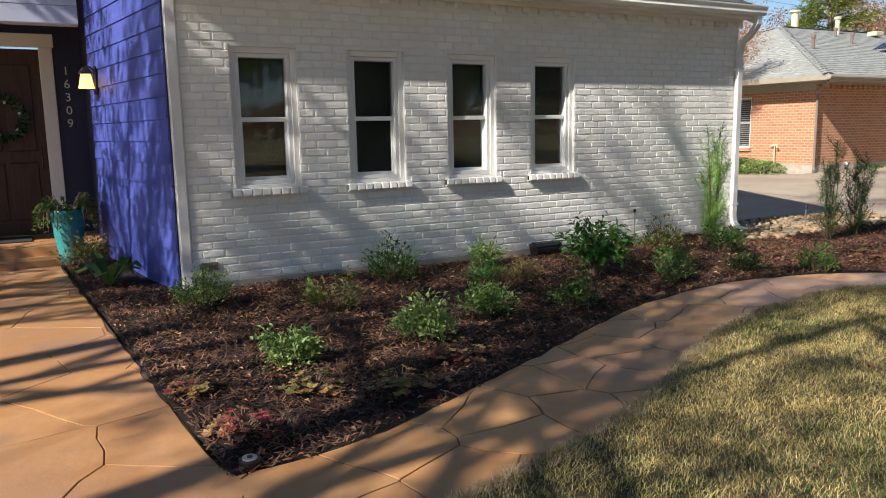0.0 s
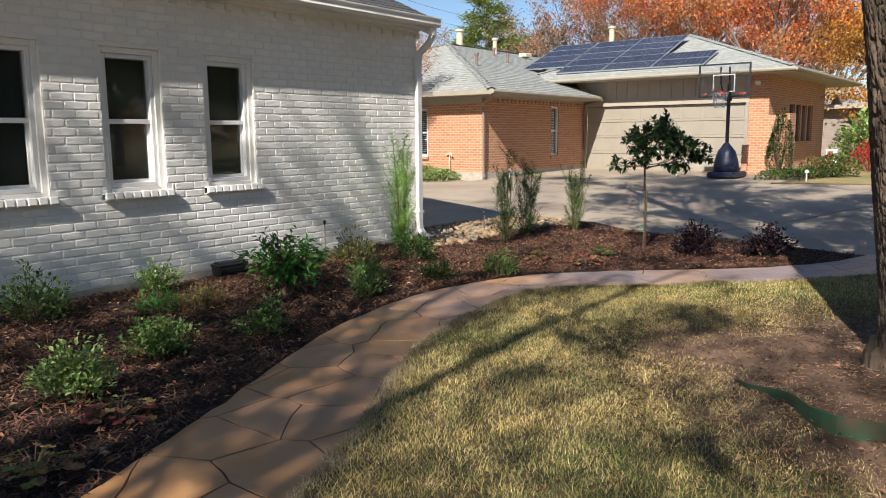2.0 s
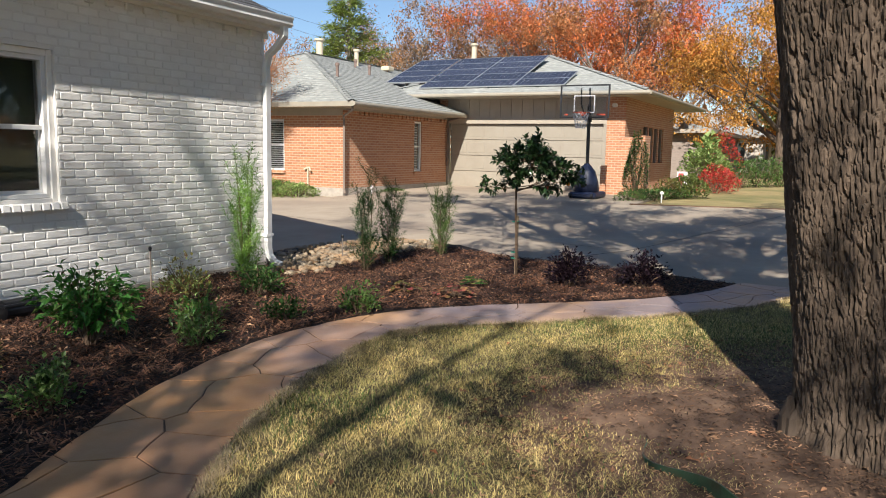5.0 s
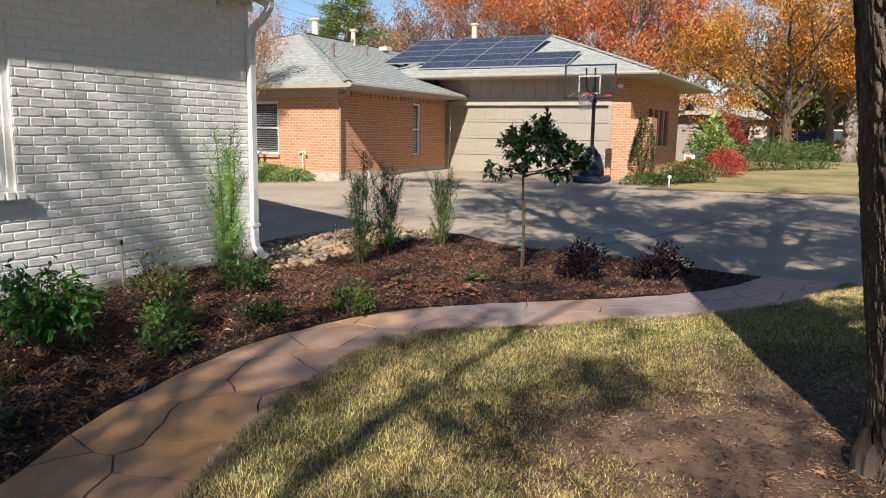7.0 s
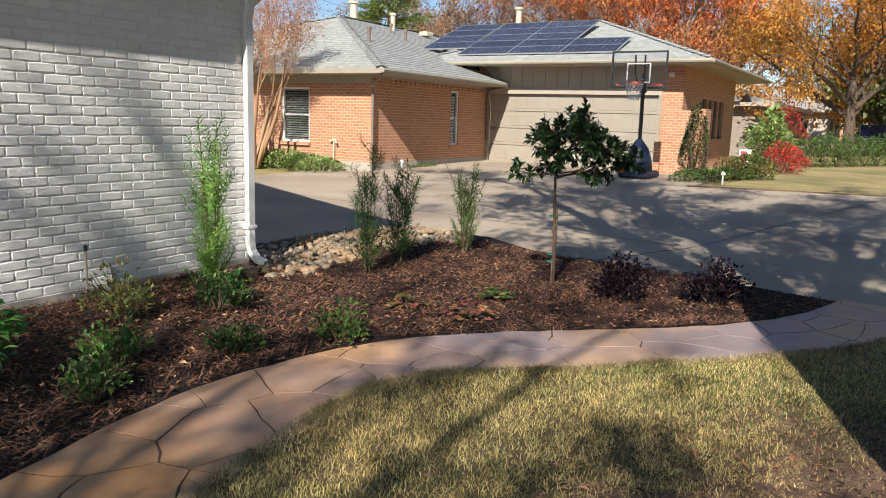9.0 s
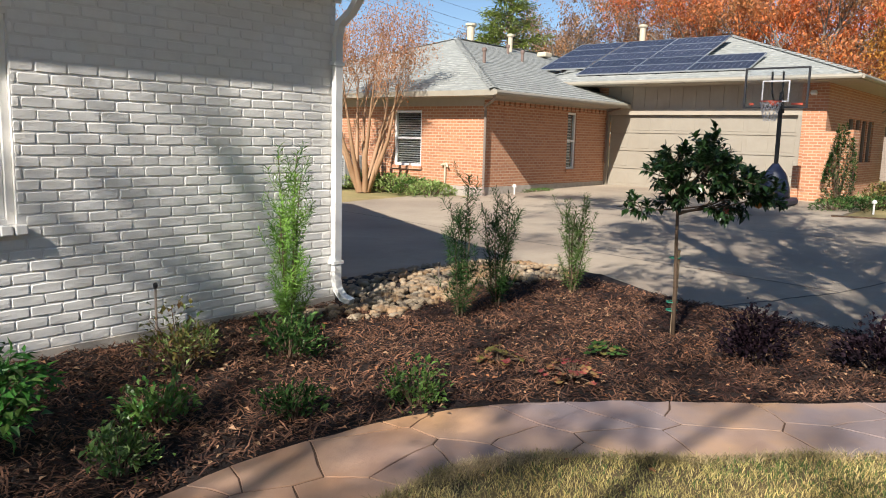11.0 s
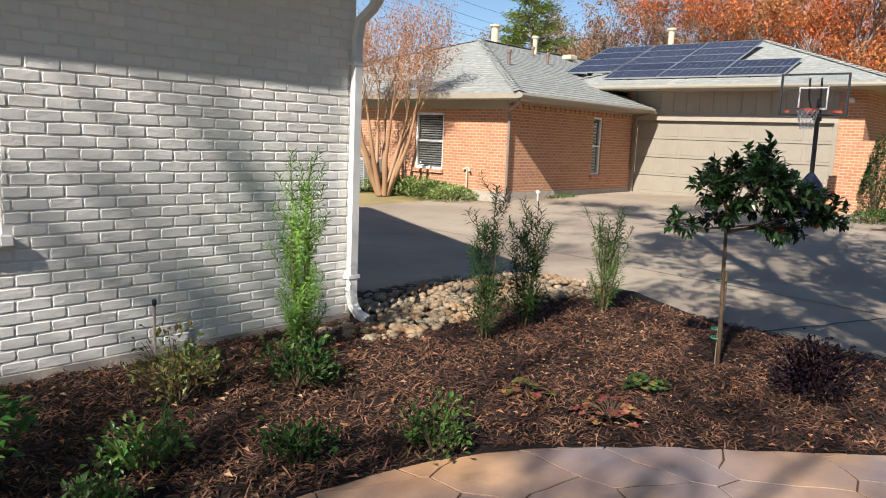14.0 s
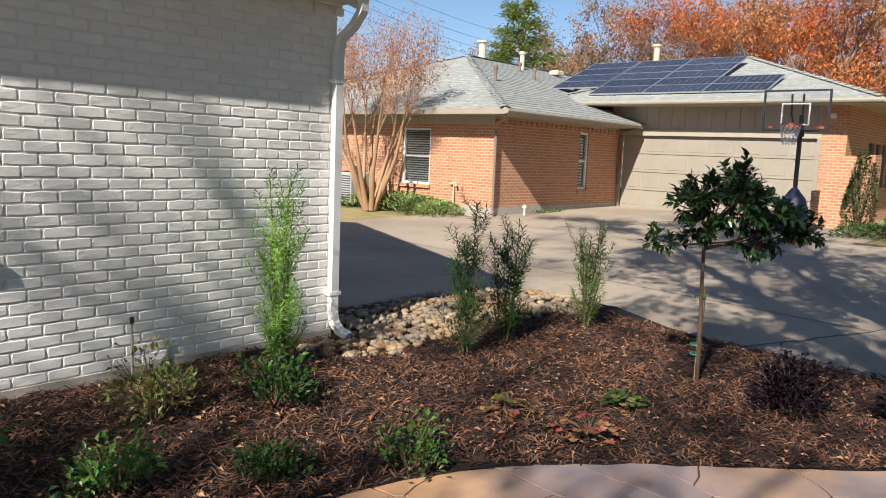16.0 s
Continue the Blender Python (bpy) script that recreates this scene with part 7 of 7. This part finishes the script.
solo("lawn_edging", g, M["edging"], "bent green steel lawn edging round the oak", "lawn edging")


# ---- grass, mulch and litter ----
def scatter_blades(name, label, material, count, seed, where, zf, hmin, hmax, lean, wmin, wmax):
    """Tapered blades, each a bent strip of three triangles, joined."""
    rs = np.random.RandomState(seed)
    pts = []
    while len(pts) < count:
        x, y = where(rs)
        if x is not None:
            pts.append((x, y, zf(x, y)))
    P = np.array(pts)
    n = len(P)
    a = rs.uniform(0, 2 * np.pi, n)
    h = rs.uniform(hmin, hmax, n)
    ln = rs.uniform(lean[0], lean[1], n) * h
    w = rs.uniform(wmin, wmax, n)
    d = np.stack([np.cos(a), np.sin(a), np.zeros(n)], 1)
    s = np.stack([-np.sin(a), np.cos(a), np.zeros(n)], 1)
    up_ = np.array([0, 0, 1.0])
    v = np.empty((n, 5, 3))
    v[:, 0] = P - s * w[:, None] / 2
    v[:, 1] = P + s * w[:, None] / 2
    m = P + d * ln[:, None] * 0.4 + up_ * (h * 0.65)[:, None]
    v[:, 2] = m + s * w[:, None] * 0.36
    v[:, 3] = m - s * w[:, None] * 0.36
    v[:, 4] = P + d * ln[:, None] + up_ * h[:, None] * 0.95
    base = np.arange(n)[:, None] * 5
    quads = (base + np.array([0, 1, 2, 3])).tolist()
    tris = (base + np.array([3, 2, 4])).tolist()
    me = bpy.data.meshes.new(name)
    me.from_pydata(v.reshape(-1, 3).tolist(), [], quads + tris)
    me.materials.append(material)
    return tagged(new(name, me), label, "grass", kind="stuff")


def lawn_spot(green):
    def f(rs):
        x = rs.uniform(1.2, 10.95)
        y = rs.uniform(-3.2, 3.5)
        if y > edge_y(LAWN_EDGE, x) + 0.015:
            return None, None
        if y < 0 and rs.rand() < 0.45:
            return None, None
        d = math.hypot(x - OAK[0], y - OAK[1])
        bare = noise.noise(Vector((x * 1.1, y * 1.1, 7))) * 0.8 + noise.noise(Vector((x * 3.1, y * 3.1, 2))) * 0.4
        keep = smoothstep(0.95, 2.2, d + bare * 1.1)
        tuft = noise.noise(Vector((x * 9, y * 9, 3)))
        if green:
            g_ = smoothstep(0.0, 0.5, noise.noise(Vector((x * 0.7, y * 0.7, 11))) + 0.30 * smoothstep(6.0, 9.5, x) + 0.3 * noise.noise(Vector((x * 4, y * 4, 5))))
            keep *= 0.12 + 0.88 * g_
        keep *= 0.55 + 0.45 * smoothstep(-0.3, 0.25, tuft)
        return (x, y) if rs.rand() < keep else (None, None)
    return f


scatter_blades("dormant_grass", "short straw-coloured dormant lawn blades", M["grass"], 260000, 1, lawn_spot(False), lawn_z, 0.010, 0.030, (0.4, 2.0), 0.0022, 0.0048)
scatter_blades("green_grass", "short green blades among the dormant lawn", M["grass_green"], 45000, 2, lawn_spot(True), lawn_z, 0.014, 0.04, (0.3, 1.6), 0.0025, 0.0055)


def fringe_spot(rs):
    """Along the path's edge of the lawn, where the blades grow long and dry."""
    i = rs.randint(0, len(LAWN_EDGE) - 1)
    (xa, ya), (xb, yb) = LAWN_EDGE[i], LAWN_EDGE[i + 1]
    u = rs.rand()
    x, y = xa + (xb - xa) * u, ya + (yb - ya) * u - abs(rs.normal(0, 0.06)) + 0.02
    thick = 0.35 + 0.65 * smoothstep(-0.1, 0.3, noise.noise(Vector((x * 3.5, y * 3.5, 21))))
    return (x, y) if rs.rand() < thick else (None, None)


scatter_blades("lawn_fringe", "long dry straw blades leaning over the path's edge", M["straw"], 16000, 6, fringe_spot, lawn_z, 0.018, 0.048, (0.5, 1.7), 0.0025, 0.005)


def chips(name, label, material, count, seed, where, zf, lmin, lmax, wmin, wmax, tilt, kind_word):
    """Splintered chips: flat three-sided slivers with thickness, lying every way, joined."""
    rs = np.random.RandomState(seed)
    V, F = [], []
    k = 0
    while k < count:
        x, y = where(rs)
        if x is None:
            continue
        z = zf(x, y)
        a = rs.uniform(0, 2 * np.pi)
        p = rs.uniform(-tilt, tilt)
        L, w, t = rs.uniform(lmin, lmax), rs.uniform(wmin, wmax), rs.uniform(0.002, 0.005)
        d = Vector((math.cos(a) * math.cos(p), math.sin(a) * math.cos(p), math.sin(p)))
        s = Vector((-math.sin(a), math.cos(a), rs.uniform(-0.4, 0.4)))
        c = Vector((x, y, z + 0.004 + abs(math.sin(p)) * L * 0.4 + rs.uniform(0, 0.012)))
        n = len(V)
        e0, e1 = c - d * L / 2, c + d * L / 2
        u = Vector((0, 0, t))
        V += [tuple(e0 - s * w * 0.3), tuple(e0 + s * w * 0.4), tuple(e1 + s * w * 0.25), tuple(e1 - s * w * 0.35), tuple(c - s * w * 0.5 + u), tuple(c + s * w * 0.5 + u)]
        F += [(n, n + 1, n + 5, n + 4), (n + 4, n + 5, n + 2, n + 3), (n, n + 4, n + 3), (n + 1, n + 2, n + 5)]
        k += 1
    me = bpy.data.meshes.new(name)
    me.from_pydata(V, [], F)
    me.materials.append(material)
    return tagged(new(name, me), label, kind_word, kind="stuff")


def in_bed(x, y):
    if x < 1.07:
        return WALK_X(y) + 0.01 < x and 2.6 < y < 9.0
    if x < 1.5:
        return edge_y(BED_EDGE, x) < y < 6.5 + 2.5 * (1.5 - x)
    if x < 8.66:
        return edge_y(BED_EDGE, x) + 0.005 < y < 6.44
    if x < 11.0:
        return edge_y(BED_EDGE, x) + 0.005 < y < rock_edge(x) + 0.06
    return x < 11.25 + 0.12 * (y - 2.3) and 2.2 < y < 5.9


def bed_spot(rs):
    x, y = rs.uniform(0.6, 11.7), rs.uniform(1.4, 8.8)
    return (x, y) if in_bed(x, y) else (None, None)


chips("bark_mulch", "shredded dark brown hardwood mulch", M["mulch"], 70000, 3, bed_spot, bed_z, 0.02, 0.085, 0.003, 0.011, 0.6, "mulch")


def oak_spot(rs):
    a, r = rs.uniform(0, 2 * np.pi), 0.5 + 1.75 * rs.rand() ** 0.8
    x, y = OAK[0] + r * math.cos(a), OAK[1] + r * math.sin(a)
    return (x, y) if y < edge_y(LAWN_EDGE, x) - 0.02 else (None, None)


chips("old_mulch", "thin old mulch and debris round the oak", M["debris"], 19000, 4, oak_spot, lambda x, y: lawn_z(x, y) + 0.008, 0.010, 0.034, 0.002, 0.007, 0.35, "mulch")


def litter_spot(rs):
    x, y = rs.uniform(0.6, 11.7), rs.uniform(-1.5, 6.4)
    if in_bed(x, y) and rs.rand() < 0.8:
        return x, y
    if y < edge_y(LAWN_EDGE, x) and x > 1.3 and rs.rand() < (0.5 if math.hypot(x - OAK[0], y - OAK[1]) < 2.2 else 0.05):
        return x, y
    return None, None


rs = np.random.RandomState(9)
g = Geo()
for i in range(3400):
    x = None
    while x is None:
        x, y = litter_spot(rs)
    z = (bed_z(x, y) if in_bed(x, y) else lawn_z(x, y)) + rs.uniform(0.012, 0.03)
    a = rs.uniform(0, 2 * np.pi)
    s = rs.uniform(0.02, 0.058)
    g.leaf(Vector((x, y, z)), Vector((math.cos(a), math.sin(a), rs.uniform(-0.1, 0.3))), Vector((rs.uniform(-0.4, 0.4), rs.uniform(-0.4, 0.4), 1)), s, s * 0.5, 0.3)
tagged(new("fallen_leaves", g.mesh("fallen_leaves", M["leaf_litter"])), "scattered dry brown fallen leaves", "leaves", kind="stuff")
